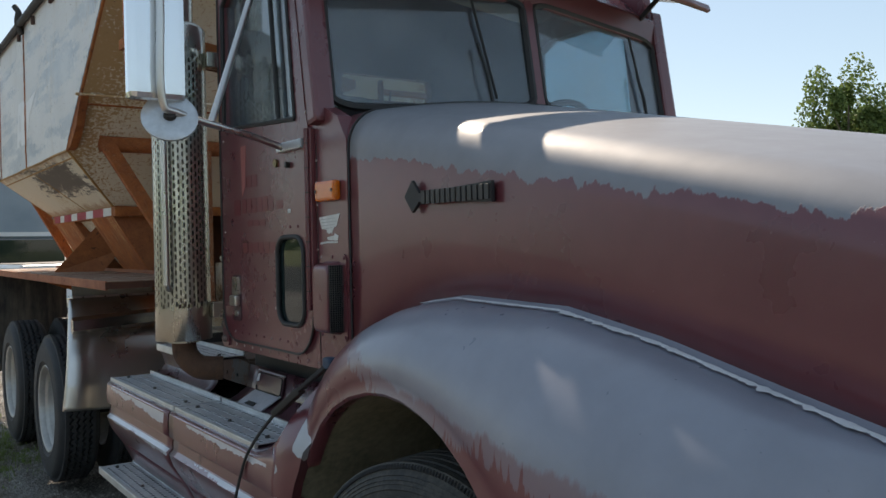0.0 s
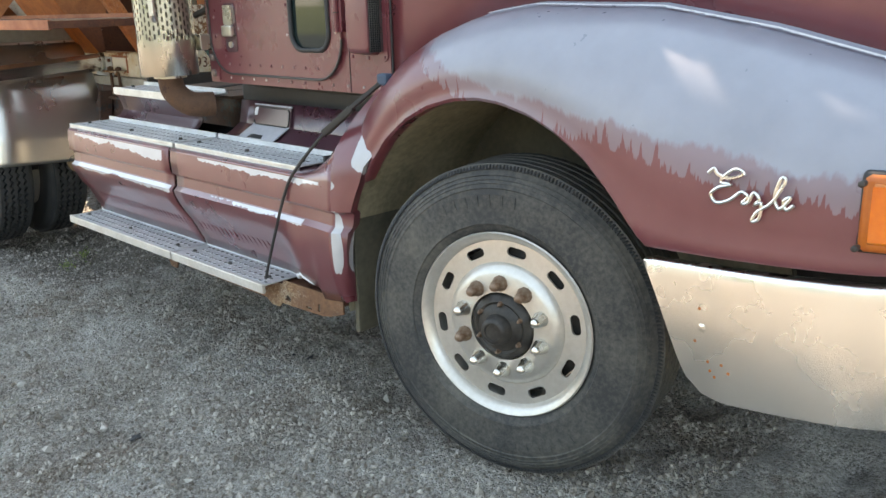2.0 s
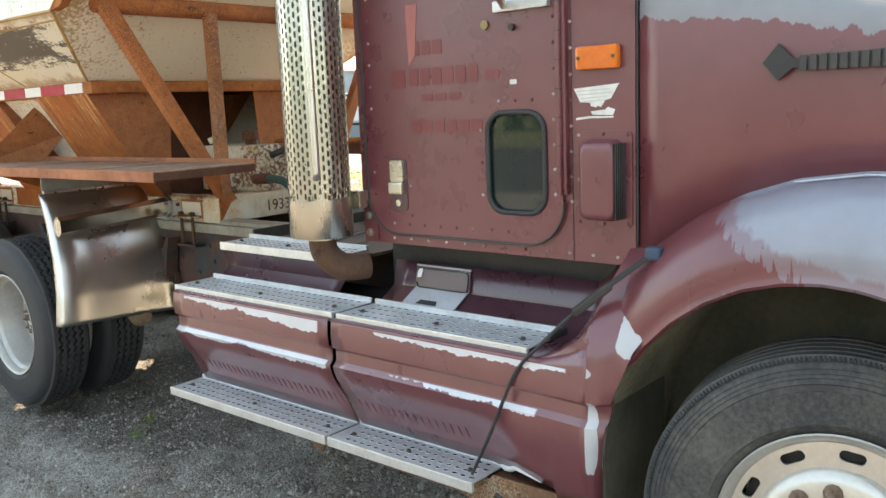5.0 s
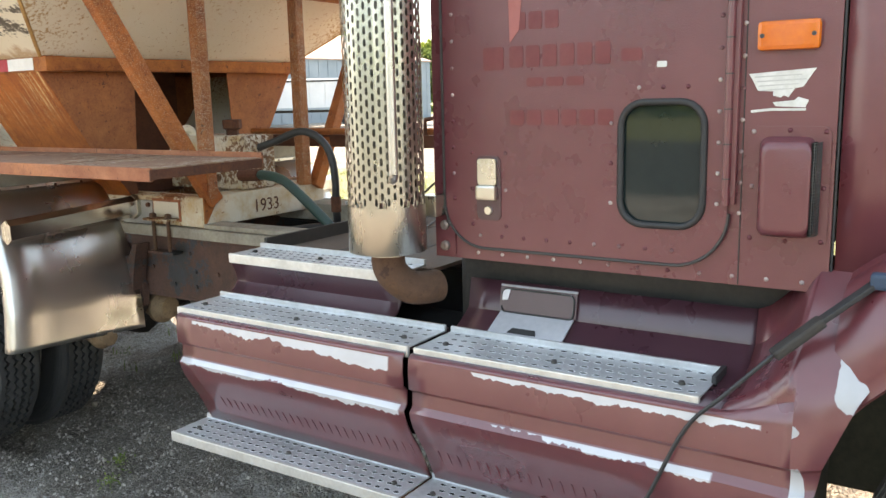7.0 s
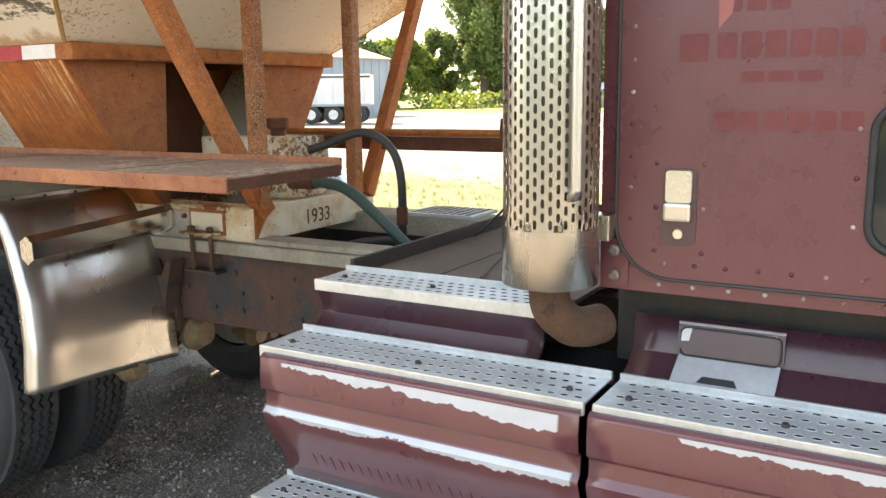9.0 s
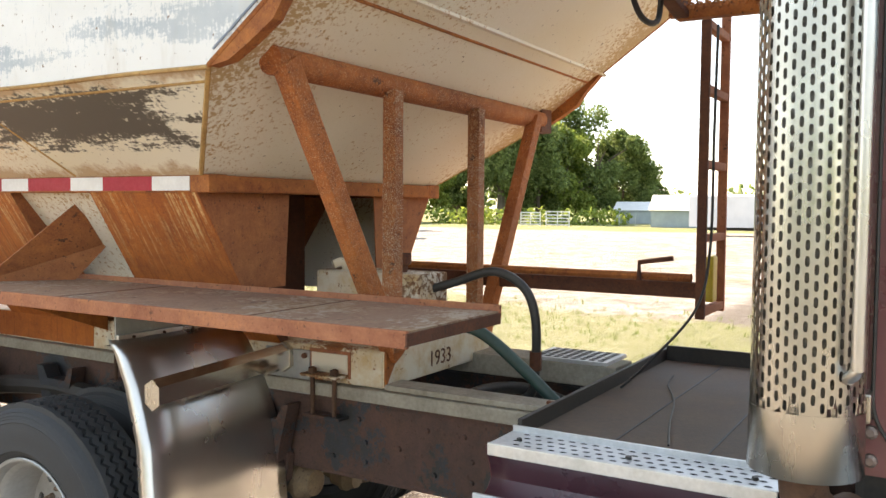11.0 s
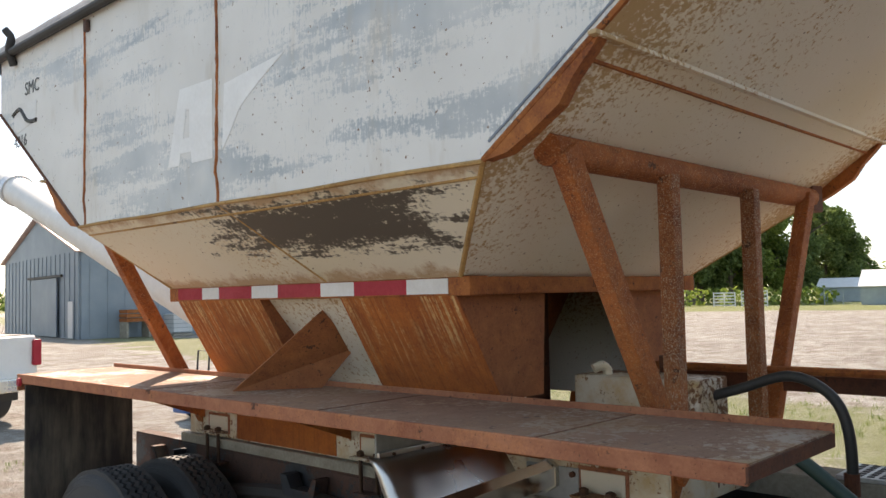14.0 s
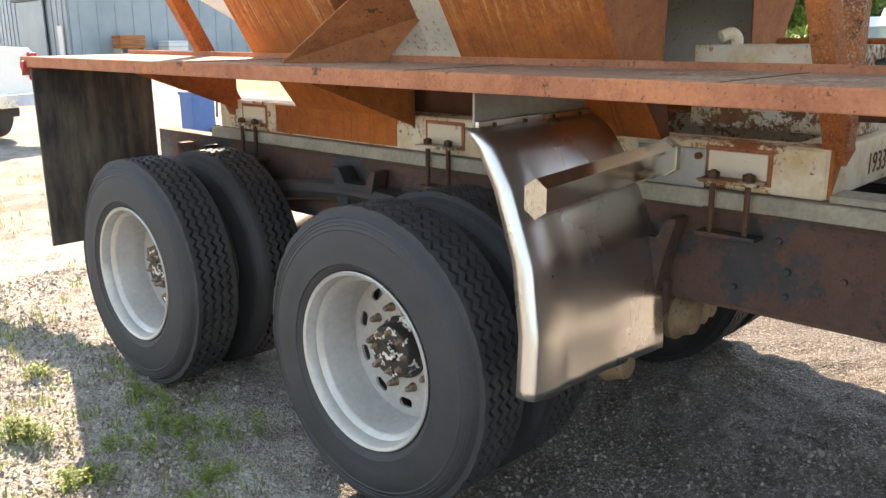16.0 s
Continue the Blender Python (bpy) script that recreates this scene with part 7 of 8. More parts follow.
part("lamp_cup", tube([(1.60, 3.892, 2.414), (1.60, 3.888, 2.396), (1.60, 3.880, 2.378), (1.60, 3.876, 2.371)], [0.027, 0.027, 0.021, 0.009], 18), plain("faded_green_cup", (0.28, 0.38, 0.36), (0.24, 0.33, 0.32), 0.5), lamp)
part("cable_loop", tube(curve([(1.78, 4.2, 2.36), (1.74, 4.21, 2.26), (1.84, 4.21, 2.185), (1.97, 4.2, 2.20), (2.0, 4.2, 2.35)], 6), 0.009, 8), black_rubber, cat, smooth=60)
lad = part("ladder", bar((2.555, 4.20, 1.235), (2.555, 4.20, 2.36), 0.02, 0.034, 0.003, (0, 1, 0)), rust_dark, hopper, "narrow rusty ladder")
part("stile", bar((2.865, 4.20, 1.235), (2.865, 4.20, 2.44), 0.02, 0.034, 0.003, (0, 1, 0)), rust_edge, lad)
for z in (1.26, 1.53, 1.80, 2.07, 2.30):
    part("rung", bar((2.555, 4.20, z), (2.865, 4.20, z), 0.03, 0.03), rust_edge, lad)
part("ladder_rail", bar((2.72, 4.23, 1.325), (2.72, 5.6, 1.325), 0.05, 0.06), rust_dark, lad, "angle bar joining ladder and walkway")
part("ladder_pipe", tube([(2.66, 4.26, 1.375), (2.66, 5.6, 1.375)], 0.016, 8), rust, lad)
part("yellow_sleeve", box((2.68, 4.185, 1.285), (2.75, 4.215, 1.46), 0.008), plain("yellow_plastic", (0.62, 0.46, 0.04), (0.5, 0.36, 0.03), 0.5), lad)
part("trail_cable", tube(curve([(2.60, 4.17, 2.30), (2.535, 4.16, 1.9), (2.56, 4.17, 1.5), (2.50, 4.2, 1.28), (2.35, 4.32, 1.10), (2.28, 4.40, 1.01)], 8), 0.005, 6), black_rubber, lad, smooth=60)
part("crank", tube([(2.62, 4.45, 1.36), (2.62, 4.45, 1.43), (2.62, 4.32, 1.45)], 0.010, 6), rust_dark, lad)

# auger spout behind the hopper
aug = part("auger", tube([(2.1, 7.70, 1.482), (2.1, 9.6, 2.138), (2.1, 13.6, 3.517)], 0.115, 24), pale, hopper, "white auger tube sloping up behind", smooth=50)
part("auger_collar", tube([(2.1, 10.9, 2.586), (2.1, 10.98, 2.614)], 0.13, 24), aluminium, aug, smooth=40)

# ---- round about: trees, sheds, trailers, pickup ----
rng = random.Random(7)


def crown(bm, middle, radii, count, size, seed):
    """Leaf clumps in lobes, with gaps and an uneven outline."""
    r = random.Random(seed)
    lobes = []
    for _ in range(26):
        a, b = r.uniform(0, 2 * math.pi), r.uniform(-0.85, 0.95)
        k = math.sqrt(1 - b * b) * r.uniform(0.45, 0.95)
        lobes.append((Vector((math.cos(a) * k * radii[0], math.sin(a) * k * radii[1], b * radii[2])), r.uniform(0.18, 0.40)))
    for i in range(count):
        c, s = lobes[i % len(lobes)]
        d = Vector((r.gauss(0, 1), r.gauss(0, 1), r.gauss(0, 1))).normalized() * (r.random() ** 0.4)
        p = Vector(middle) + c + Vector((d.x * radii[0] * s, d.y * radii[1] * s, d.z * radii[2] * s))
        n = Vector((r.gauss(0, 1), r.gauss(0, 1), r.gauss(0, 1) + 0.6)).normalized()
        u = n.orthogonal().normalized()
        v = n.cross(u)
        k = size * r.uniform(0.6, 1.3)
        pts = [p + u * k, p + v * k * 0.6 + n * k * 0.25, p - u * k, p - v * k * 0.6]
        bm.faces.new([bm.verts.new(q) for q in pts])


def tree(x, y, height, spread_by, seed, leaves=2200, size=0.34, foliage=None, low=0.14):
    t = thing("tree", (x, y, 0), "broad green leafy tree at the edge of the yard", "tree", "trees round the yard")
    r = random.Random(seed)
    bm = bmesh.new()
    lean = Vector((r.uniform(-0.3, 0.3), r.uniform(-0.3, 0.3), 0))
    base = Vector((x, y, -0.1))
    tip = base + lean + Vector((0, 0, height * 0.8))
    k = height / 40
    add_tube(bm, [base, base + (tip - base) * 0.15, base + (tip - base) * 0.5, tip], [k * 1.5, k, k * 0.6, k * 0.12], 8)
    for _ in range(9):
        s = base + (tip - base) * r.uniform(0.22, 0.7)
        a = r.uniform(0, 2 * math.pi)
        e = s + Vector((math.cos(a), math.sin(a), r.uniform(0.3, 0.9))) * spread_by * r.uniform(0.5, 0.85)
        add_tube(bm, [s, (s + e) / 2 + Vector((0, 0, 0.3)), e], [k * 0.45, k * 0.3, k * 0.08], 6)
    part("trunk", bm, bark, t)
    bm = bmesh.new()
    crown(bm, (x + lean.x, y + lean.y, height * (0.5 + low / 2)), (spread_by, spread_by, height * (0.5 - low / 2)), leaves, size, seed)
    part("crown", bm, foliage or leaf, t)
    return t


def polar(azimuth, distance, origin=(-0.5, 3.6)):
    a = radians(azimuth)
    return origin[0] + distance * math.cos(a), origin[1] + distance * math.sin(a)


for k, (az, dist, h, w, bright) in enumerate((
        (17.2, 118, 7.5, 3.8, 0), (18.8, 112, 10.0, 4.6, 0), (20.6, 106, 13.2, 5.6, 0), (22.6, 103, 11.0, 5.2, 1), (24.4, 100, 11.5, 5.0, 0), (26.3, 98, 14.0, 5.4, 0), (26.9, 96, 18.5, 4.8, 0),
        (29.8, 99, 8.0, 3.2, 0), (32.8, 96, 7.5, 4.6, 1), (35.2, 92, 8.4, 4.4, 0), (37.4, 92, 9.0, 4.6, 0), (39.8, 90, 8.0, 4.6, 1), (42.5, 92, 8.8, 5.0, 0), (46, 95, 9, 5, 0),
        (7.2, 96, 9.6, 3.6, 0), (5.2, 110, 7.5, 3.4, 0), (23.2, 108, 16.0, 5.5, 0), (25.2, 110, 17.5, 6.0, 0))):
    x, y = polar(az, dist)
    tree(x, y, h, w, 40 + k, 15000, 0.22, leaf_bright if bright else leaf, 0.10)

# unbroken far woods, and the hedge line on the other side of the yard
bm = bmesh.new()
for k in range(130):
    az = rng.uniform(-60, 150)
    x, y = polar(az, rng.uniform(210, 260))
    crown(bm, (x, y, 2.5), (8, 8, rng.uniform(2.5, 5.0)), 130, 1.0, 900 + k)
alone("far_woods", bm, leaf, "hazy green line of distant woods", "woods", kind="stuff")
bm = bmesh.new()
for k in range(60):
    az = rng.uniform(140, 310)
    x, y = polar(az, rng.uniform(48, 60))
    crown(bm, (x, y, 3.5), (4.5, 4.5, rng.uniform(3.5, 5.0)), 200, 0.6, 1200 + k)
alone("hedgerow", bm, leaf, "green tree line across the yard", "woods", kind="stuff")
bm = bmesh.new()
for k in range(26):
    az = rng.uniform(14, 44)
    x, y = polar(az, rng.uniform(84, 92))
    crown(bm, (x, y, 0.7), (1.6, 1.6, 0.9), 110, 0.25, 1500 + k)
alone("shrubs", bm, leaf_bright, "low bright green shrubs along the yard's edge", "shrubs", kind="stuff")

blue_tin = Nodes("blue_grey_tin")
_x, _y, _z = blue_tin.xyz()
_f = blue_tin.band(blue_tin.noise(0.8, 4), 0.3, 0.7)
blue_tin = blue_tin.done(blue_tin.mix(_f, (0.20, 0.255, 0.30), (0.26, 0.315, 0.36)), 0.55, 0.2, blue_tin.noise(6, 3), 0.2, 0.01)
red_tin = plain("faded_red_roof", (0.42, 0.27, 0.23), (0.50, 0.38, 0.34), 0.55, 0.1, 1.5, 20, 0.1)
white_tin = plain("white_tin", (0.66, 0.67, 0.68), (0.58, 0.59, 0.60), 0.5, 0, 1.5, 20, 0.1)
grey_tin = plain("grey_tin", (0.30, 0.36, 0.38), (0.25, 0.30, 0.32), 0.55, 0, 1.5, 20, 0.1)

# big blue-grey shed: a along its side, b across its gable
corner, a, b = Vector((16.4, 42.5, 0)), Vector((0.99, -0.13, 0)).normalized(), Vector((0.13, 0.99, 0)).normalized()
shed = thing("metal_shed", corner, "large blue-grey metal shed with a faded red roof", "shed")
W, L, E, R = 14.4, 36.0, 4.05, 6.0
at = lambda s, g, z: corner + a * s + b * g + Vector((0, 0, z))
part("gable_wall", slab([at(0, 0, 0), at(0, 0, E), at(0, W / 2, R), at(0, W, E), at(0, W, 0)], 0.1), blue_tin, shed)
part("side_wall", slab([at(0, 0, 0), at(L, 0, 0), at(L, 0, E), at(0, 0, E)], 0.1), blue_tin, shed)
part("back_wall", slab([at(L, 0, 0), at(L, W, 0), at(L, W, E), at(L, W / 2, R), at(L, 0, E)], 0.1), blue_tin, shed)
for g0, z0, g1, z1 in ((-0.25, E - 0.05, W / 2, R + 0.08), (W / 2, R + 0.08, W + 0.25, E - 0.05)):
    part("roof", slab([at(-0.3, g0, z0), at(L, g0, z0), at(L, g1, z1), at(-0.3, g1, z1)], 0.08), red_tin, shed)
for k in range(45):
    s = 0.4 + k * 0.8
    part("wall_rib", bar(at(s, -0.12, 0.05), at(s, -0.115, E - 0.1), 0.02, 0.03, 0, (1, 0, 0)), blue_tin, shed)
for k in range(18):
    g = 0.5 + k * 0.8
    part("wall_rib", bar(at(-0.12, g, 0.05), at(-0.115, g, E), 0.02, 0.03, 0, (1, 0, 0)), blue_tin, shed)
d = part("side_door", slab([at(-0.16, 0.5, 0.05), at(-0.16, 0.5, 1.75), at(-0.16, 1.2, 1.75), at(-0.16, 1.2, 0.05)], 0.06), white_tin, shed, "white steel side door")
part("sliding_door", slab([at(-0.2, 3.0, 0.05), at(-0.2, 3.0, 2.9), at(-0.2, 7.5, 2.9), at(-0.2, 7.5, 0.05)], 0.06), blue_tin, shed)
part("door_track", bar(at(-0.22, 2.2, 3.0), at(-0.22, 8.5, 3.0), 0.1, 0.12, 0), black_steel, shed)
part("roof_vent", box(at(4, W / 2, R) - Vector((0.5, 0.5, 0.1)), at(4, W / 2, R) + Vector((0.5, 0.5, 0.8)), 0.1), black_steel, shed)
tote = thing("tank_tote", at(4.2, -1.0, 0), "white caged plastic liquid tote by the shed wall", "tote")
o = at(4.2, -1.0, 0)
part("bottle", box(o + Vector((-0.5, -0.5, 0.14)), o + Vector((0.5, 0.5, 1.05)), 0.06), white_tin, tote)
part("pallet", box(o + Vector((-0.52, -0.52, 0.0)), o + Vector((0.52, 0.52, 0.12)), 0.01), sill_wood, tote)
for k in range(5):
    part("cage_bar", bar(o + Vector((-0.53, -0.53, 0.2 + 0.2 * k)), o + Vector((0.53, -0.53, 0.2 + 0.2 * k)), 0.02, 0.02, 0), grey_tin, tote)
    part("cage_bar", bar(o + Vector((-0.53, -0.53, 0.2 + 0.2 * k)), o + Vector((-0.53, 0.53, 0.2 + 0.2 * k)), 0.02, 0.02, 0), grey_tin, tote)
o = at(2.2, -0.9, 0)
crate = thing("wooden_crate", o, "brown wooden crate on legs by the shed wall", "crate")
for z in (0.75, 0.95, 1.15):
    part("board", box(o + Vector((-0.6, -0.4, z)), o + Vector((0.6, 0.4, z + 0.16)), 0.01), rust, crate)
for dx in (-0.55, 0.55):
    part("leg", box(o + Vector((dx - 0.05, -0.35, 0)), o + Vector((dx + 0.05, 0.35, 0.75)), 0.01), sill_wood, crate)

# white pickup beyond the walkway, its tail towards the truck
pick = thing("pickup", (3.45, 16.0, 0), "white pickup truck seen from its tail", "pickup")
head = Vector((-0.30, 0.954, 0)).normalized()
across = Vector((0.954, 0.30, 0)).normalized()
pp = lambda s, g, z: Vector((3.45, 16.0, 0)) + head * s + across * g + Vector((0, 0, z))
pick_white = plain("pickup_white", (0.74, 0.74, 0.73), (0.68, 0.68, 0.67), 0.3, 0, 4, 50, 0.03, 0.3)


def hull(name, sections, material, parent, label=""):
    return part(name, add_ring(bmesh.new(), [[pp(s, g, z) for g, z in ring_] for s, ring_ in sections]), material, parent, label, smooth=35)


bed = lambda g, lo, hi: [(-g, lo), (g, lo), (g, hi - 0.05), (g - 0.04, hi), (-g + 0.04, hi), (-g, hi - 0.05)]
hull("bed", [(0.0, bed(0.92, 0.62, 1.22)), (0.05, bed(0.95, 0.58, 1.24)), (1.9, bed(0.96, 0.55, 1.25))], pick_white, pick)
hull("bed_floor", [(0.08, [(-0.86, 1.16), (0.86, 1.16), (0.86, 1.252), (-0.86, 1.252)]), (1.86, [(-0.86, 1.16), (0.86, 1.16), (0.86, 1.256), (-0.86, 1.256)])], black_rubber, pick)
hull("cab_body", [(1.92, bed(0.96, 0.52, 1.2)), (5.0, bed(0.95, 0.5, 1.15)), (5.35, bed(0.86, 0.55, 1.05))], pick_white, pick)
hull("cab_glass", [(1.94, bed(0.88, 1.18, 1.68)), (2.1, bed(0.84, 1.18, 1.78)), (3.3, bed(0.83, 1.18, 1.78)), (4.0, bed(0.86, 1.14, 1.2))], dark_glass, pick)
hull("cab_roof", [(2.05, bed(0.80, 1.74, 1.83)), (3.3, bed(0.79, 1.74, 1.83))], pick_white, pick)
part("rear_bumper", bar(pp(-0.08, -0.92, 0.58), pp(-0.08, 0.92, 0.58), 0.16, 0.18, 0.02), chrome, pick)
for g in (-0.905, 0.905):
    part("tail_lamp", box(pp(0.0, g, 1.0) - Vector((0.06, 0.06, 0.18)), pp(0.0, g, 1.0) + Vector((0.06, 0.06, 0.18)), 0.02), tape_red, pick, "red tail lamp")
for s in (0.95, 4.35):
    for g in (-0.86, 0.86):
        w = part("wheel", tube([pp(s, g - 0.13, 0.37), pp(s, g - 0.12, 0.37), pp(s, g + 0.12, 0.37), pp(s, g + 0.13, 0.37)], [0.33, 0.37, 0.37, 0.33], 28), tyre_rubber, pick, smooth=40)
        part("hub_cap", tube([pp(s, g - 0.14, 0.37), pp(s, g + 0.14, 0.37)], 0.2, 20), aluminium, w)
    part("axle", bar(pp(s, -0.8, 0.37), pp(s, 0.8, 0.37), 0.08, 0.08), black_steel, pick)
hull("underbody", [(0.1, bed(0.7, 0.35, 0.6)), (4.9, bed(0.7, 0.35, 0.6))], black_steel, pick)
part("hitch", bar(pp(-0.25, 0, 0.5), pp(0.2, 0, 0.5), 0.07, 0.07), black_steel, pick)

# blue tool cart on two wheels
o = Vector((5.85, 14.75, 0))
cart = thing("tool_cart", o, "blue wheeled cart standing on the gravel", "cart")
blue_plastic = plain("cart_blue", (0.035, 0.11, 0.30), (0.05, 0.14, 0.36), 0.45)
part("cart_body", box(o + Vector((-0.19, -0.17, 0.10)), o + Vector((0.15, 0.17, 0.62)), 0.03), blue_plastic, cart)
part("cart_lid", box(o + Vector((-0.205, -0.185, 0.60)), o + Vector((0.165, 0.185, 0.66)), 0.02), blue_plastic, cart)
part("cart_handle", tube([o + Vector((0.18, -0.15, 0.3)), o + Vector((0.22, -0.15, 0.95)), o + Vector((0.22, 0.15, 0.95)), o + Vector((0.18, 0.15, 0.3))], 0.014, 8), black_steel, cart)
for g in (-0.2, 0.2):
    part("cart_wheel", tube([o + Vector((0.14, g - 0.02, 0.1)), o + Vector((0.14, g + 0.02, 0.1))], 0.1, 18), tyre_rubber, cart)

# grain semi-trailer, three-axle box trailer and small sheds across the yard
def box_trailer(name, p, q, width, lo, hi, axles, label, material, ribs=0):
    t = thing(name, p, label, "trailer")
    p, q = Vector(p), Vector(q)
    d = (q - p).normalized()
    n = Vector((d.y, -d.x, 0))
    f = lambda s, g, z: p + d * s + n * g + Vector((0, 0, z))
    l = (q - p).length
    part("box", add_ring(bmesh.new(), [[f(s, -width / 2, lo), f(s, width / 2, lo), f(s, width / 2, hi - 0.12), f(s, width / 2 - 0.12, hi), f(s, -width / 2 + 0.12, hi), f(s, -width / 2, hi - 0.12)] for s in (0, l)]), material, t)
    part("top_rail", bar(f(0, -width / 2 - 0.01, hi - 0.14), f(l, -width / 2 - 0.01, hi - 0.14), 0.04, 0.10, 0), dark_trim if ribs else grey_tin, t)
    part("bottom_rail", bar(f(0, -width / 2 - 0.01, lo), f(l, -width / 2 - 0.01, lo), 0.05, 0.12, 0), grey_tin, t)
    part("chassis", bar(f(0.4, 0, lo - 0.12), f(l - 0.3, 0, lo - 0.12), 0.8, 0.18, 0), black_steel, t)
    for k in range(ribs):
        s = 0.3 + (l - 0.6) * k / max(1, ribs - 1)
        part("side_post", bar(f(s, -width / 2 - 0.012, lo), f(s, -width / 2 - 0.012, hi - 0.15), 0.05, 0.03, 0, (1, 0, 0)), material, t)
    for s, r in axles:
        for g in (-width / 2 + 0.12, width / 2 - 0.12):
            w = part("wheel", tube([f(s, g - 0.11, r), f(s, g - 0.10, r), f(s, g + 0.10, r), f(s, g + 0.11, r)], [r * 0.9, r, r, r * 0.9], 24), tyre_rubber, t, smooth=40)
            part("rim", tube([f(s, g - 0.12, r), f(s, g + 0.12, r)], r * 0.52, 16), aluminium, w)
        part("axle", bar(f(s, -width / 2 + 0.2, r), f(s, width / 2 - 0.2, r), 0.1, 0.1, 0), black_steel, t)
    return t


box_trailer("grain_trailer", (38.0, 29.6, 0), (31.4, 41.0, 0), 2.5, 1.0, 2.62, ((0.75, 0.5), (2.0, 0.5), (3.2, 0.5)), "long white grain trailer parked across the yard", white_tin, 16)
box_trailer("box_trailer", (55.0, 17.6, 0), (55.0, 9.1, 0), 2.4, 0.55, 2.62, ((5.0, 0.33), (5.85, 0.33), (6.7, 0.33)), "white three-axle enclosed trailer", white_tin)


def small_shed(p, along_dir, length, depth, eave, ridge, wall, roof_mat, label):
    p, u = Vector(p), Vector(along_dir).normalized()
    n = Vector((-u.y, u.x, 0))
    t = thing("shed", p, label, "shed", "sheds across the yard")
    f = lambda s, g, z: p + u * s + n * g + Vector((0, 0, z))
    part("wall", add_ring(bmesh.new(), [[f(s, 0, 0), f(s, 0, eave), f(s, depth / 2, ridge), f(s, depth, eave), f(s, depth, 0)] for s in (0, length)]), wall, t)
    for g0, z0, g1, z1 in ((-0.2, eave - 0.02, depth / 2, ridge + 0.06), (depth / 2, ridge + 0.06, depth + 0.2, eave - 0.02)):
        part("roof", slab([f(-0.2, g0, z0), f(length + 0.2, g0, z0), f(length + 0.2, g1, z1), f(-0.2, g1, z1)], 0.06), roof_mat, t)
    return t


small_shed((76, 26.9, 0), (0.15, -1, 0), 6.2, 5, 1.55, 2.9, grey_tin, white_tin, "low grey shed with a white roof")
small_shed((92, 36.0, 0), (0.15, -1, 0), 5.0, 5, 1.5, 2.4, grey_tin, white_tin, "small grey outbuilding with a white roof")

small_shed((8.7, 50.0, 0), (-1, 0.1, 0), 16, 12, 6.4, 8.5, blue_tin, white_tin, "tall pale blue tin building")
# cattle gates and pallets by the far edge
def gate(p, length, height, rails, label):
    p = Vector(p)
    g = thing("gate", p, label, "gate", "gates at the yard's edge")
    for k in range(rails):
        z = 0.15 + (height - 0.15) * k / (rails - 1)
        part("rail", bar(p + Vector((0, 0, z)), p + Vector((0, -length, z)), 0.06, 0.10, 0), white_tin, g)
    for k in (0, 0.5, 1):
        part("upright", bar(p + Vector((0, -length * k, 0)), p + Vector((0, -length * k, height + 0.05)), 0.08, 0.08, 0, (1, 0, 0)), white_tin, g)


gate((72, 38.2, 0), 2.0, 1.25, 5, "white slatted gate panel standing by the grass")
gate((72, 35.6, 0), 2.3, 1.35, 5, "white slatted gate panel standing by the grass")
for k, y in enumerate((30.6, 29.0, 27.4, 25.6, 24.0)):
    g = thing("fence_post", (78, y, 0), "thin grey fence post", "post", "fence posts")
    part("shaft", bar((78, y, 0), (78, y, 1.3), 0.07, 0.07, 0, (1, 0, 0)), grey_tin, g)
x, y = polar(35.6, 70)
pole = thing("utility_pole", (x, y, 0), "tall grey wooden utility pole", "pole")
part("shaft", tube([(x, y, 0), (x, y, 6.2)], [0.13, 0.09], 8), sill_wood, pole)
part("crossarm", bar((x - 0.7, y + 0.7, 5.8), (x + 0.7, y - 0.7, 5.8), 0.1, 0.1, 0), sill_wood, pole)

# ---- loose stones and tufts ----
def stone(p, r, seed):
    q = random.Random(seed)
    m = Matrix.Translation(p) @ Euler((q.uniform(0, 6), q.uniform(0, 6), q.uniform(0, 6))).to_matrix().to_4x4() @ Matrix.Diagonal((r, r * q.uniform(0.6, 1), r * q.uniform(0.5, 0.8), 1))
    return [m @ Vector(v) for v in ((1, 0, 0), (-1, 0, 0), (0, 1, 0), (0, -1, 0), (0, 0, 1), (0, 0, -1))]


verts, faces = [], []
k = 0
while k < 115000:
    x, y = rng.uniform(-0.9, 2.6), 1.5 + 8.1 * rng.random() ** 1.25
    if x > 1.0 and 4.4 < y < 6.8 and rng.random() < 0.6:
        continue
    if noise.noise((x * 1.7, y * 1.7, 9)) + 0.5 * noise.noise((x * 6, y * 6, 2)) + 0.35 < rng.uniform(-0.3, 0.7):
        if rng.random() < 0.88:
            continue
    r = 0.0028 + 0.0095 * rng.random() ** 3 + (0.012 if rng.random() < 0.003 else 0)
    base = len(verts)
    verts += stone((x, y, ground_height(x, y) + r * 0.25), r, k)
    faces += [tuple(base + i for i in f) for f in ((0, 2, 4), (2, 1, 4), (1, 3, 4), (3, 0, 4), (2, 0, 5), (1, 2, 5), (3, 1, 5), (0, 3, 5))]
    k += 1
me = bpy.data.meshes.new("pebbles")
me.from_pydata(verts, [], faces)
me.materials.append(leafy("pebble_tones", (0.115, 0.092, 0.072), (0.43, 0.395, 0.35)))
ob = new("pebbles", me)
ob.scale = (SIZE,) * 3
tagged(ob, "loose grey and tan pebbles on the yard", "gravel", kind="stuff")

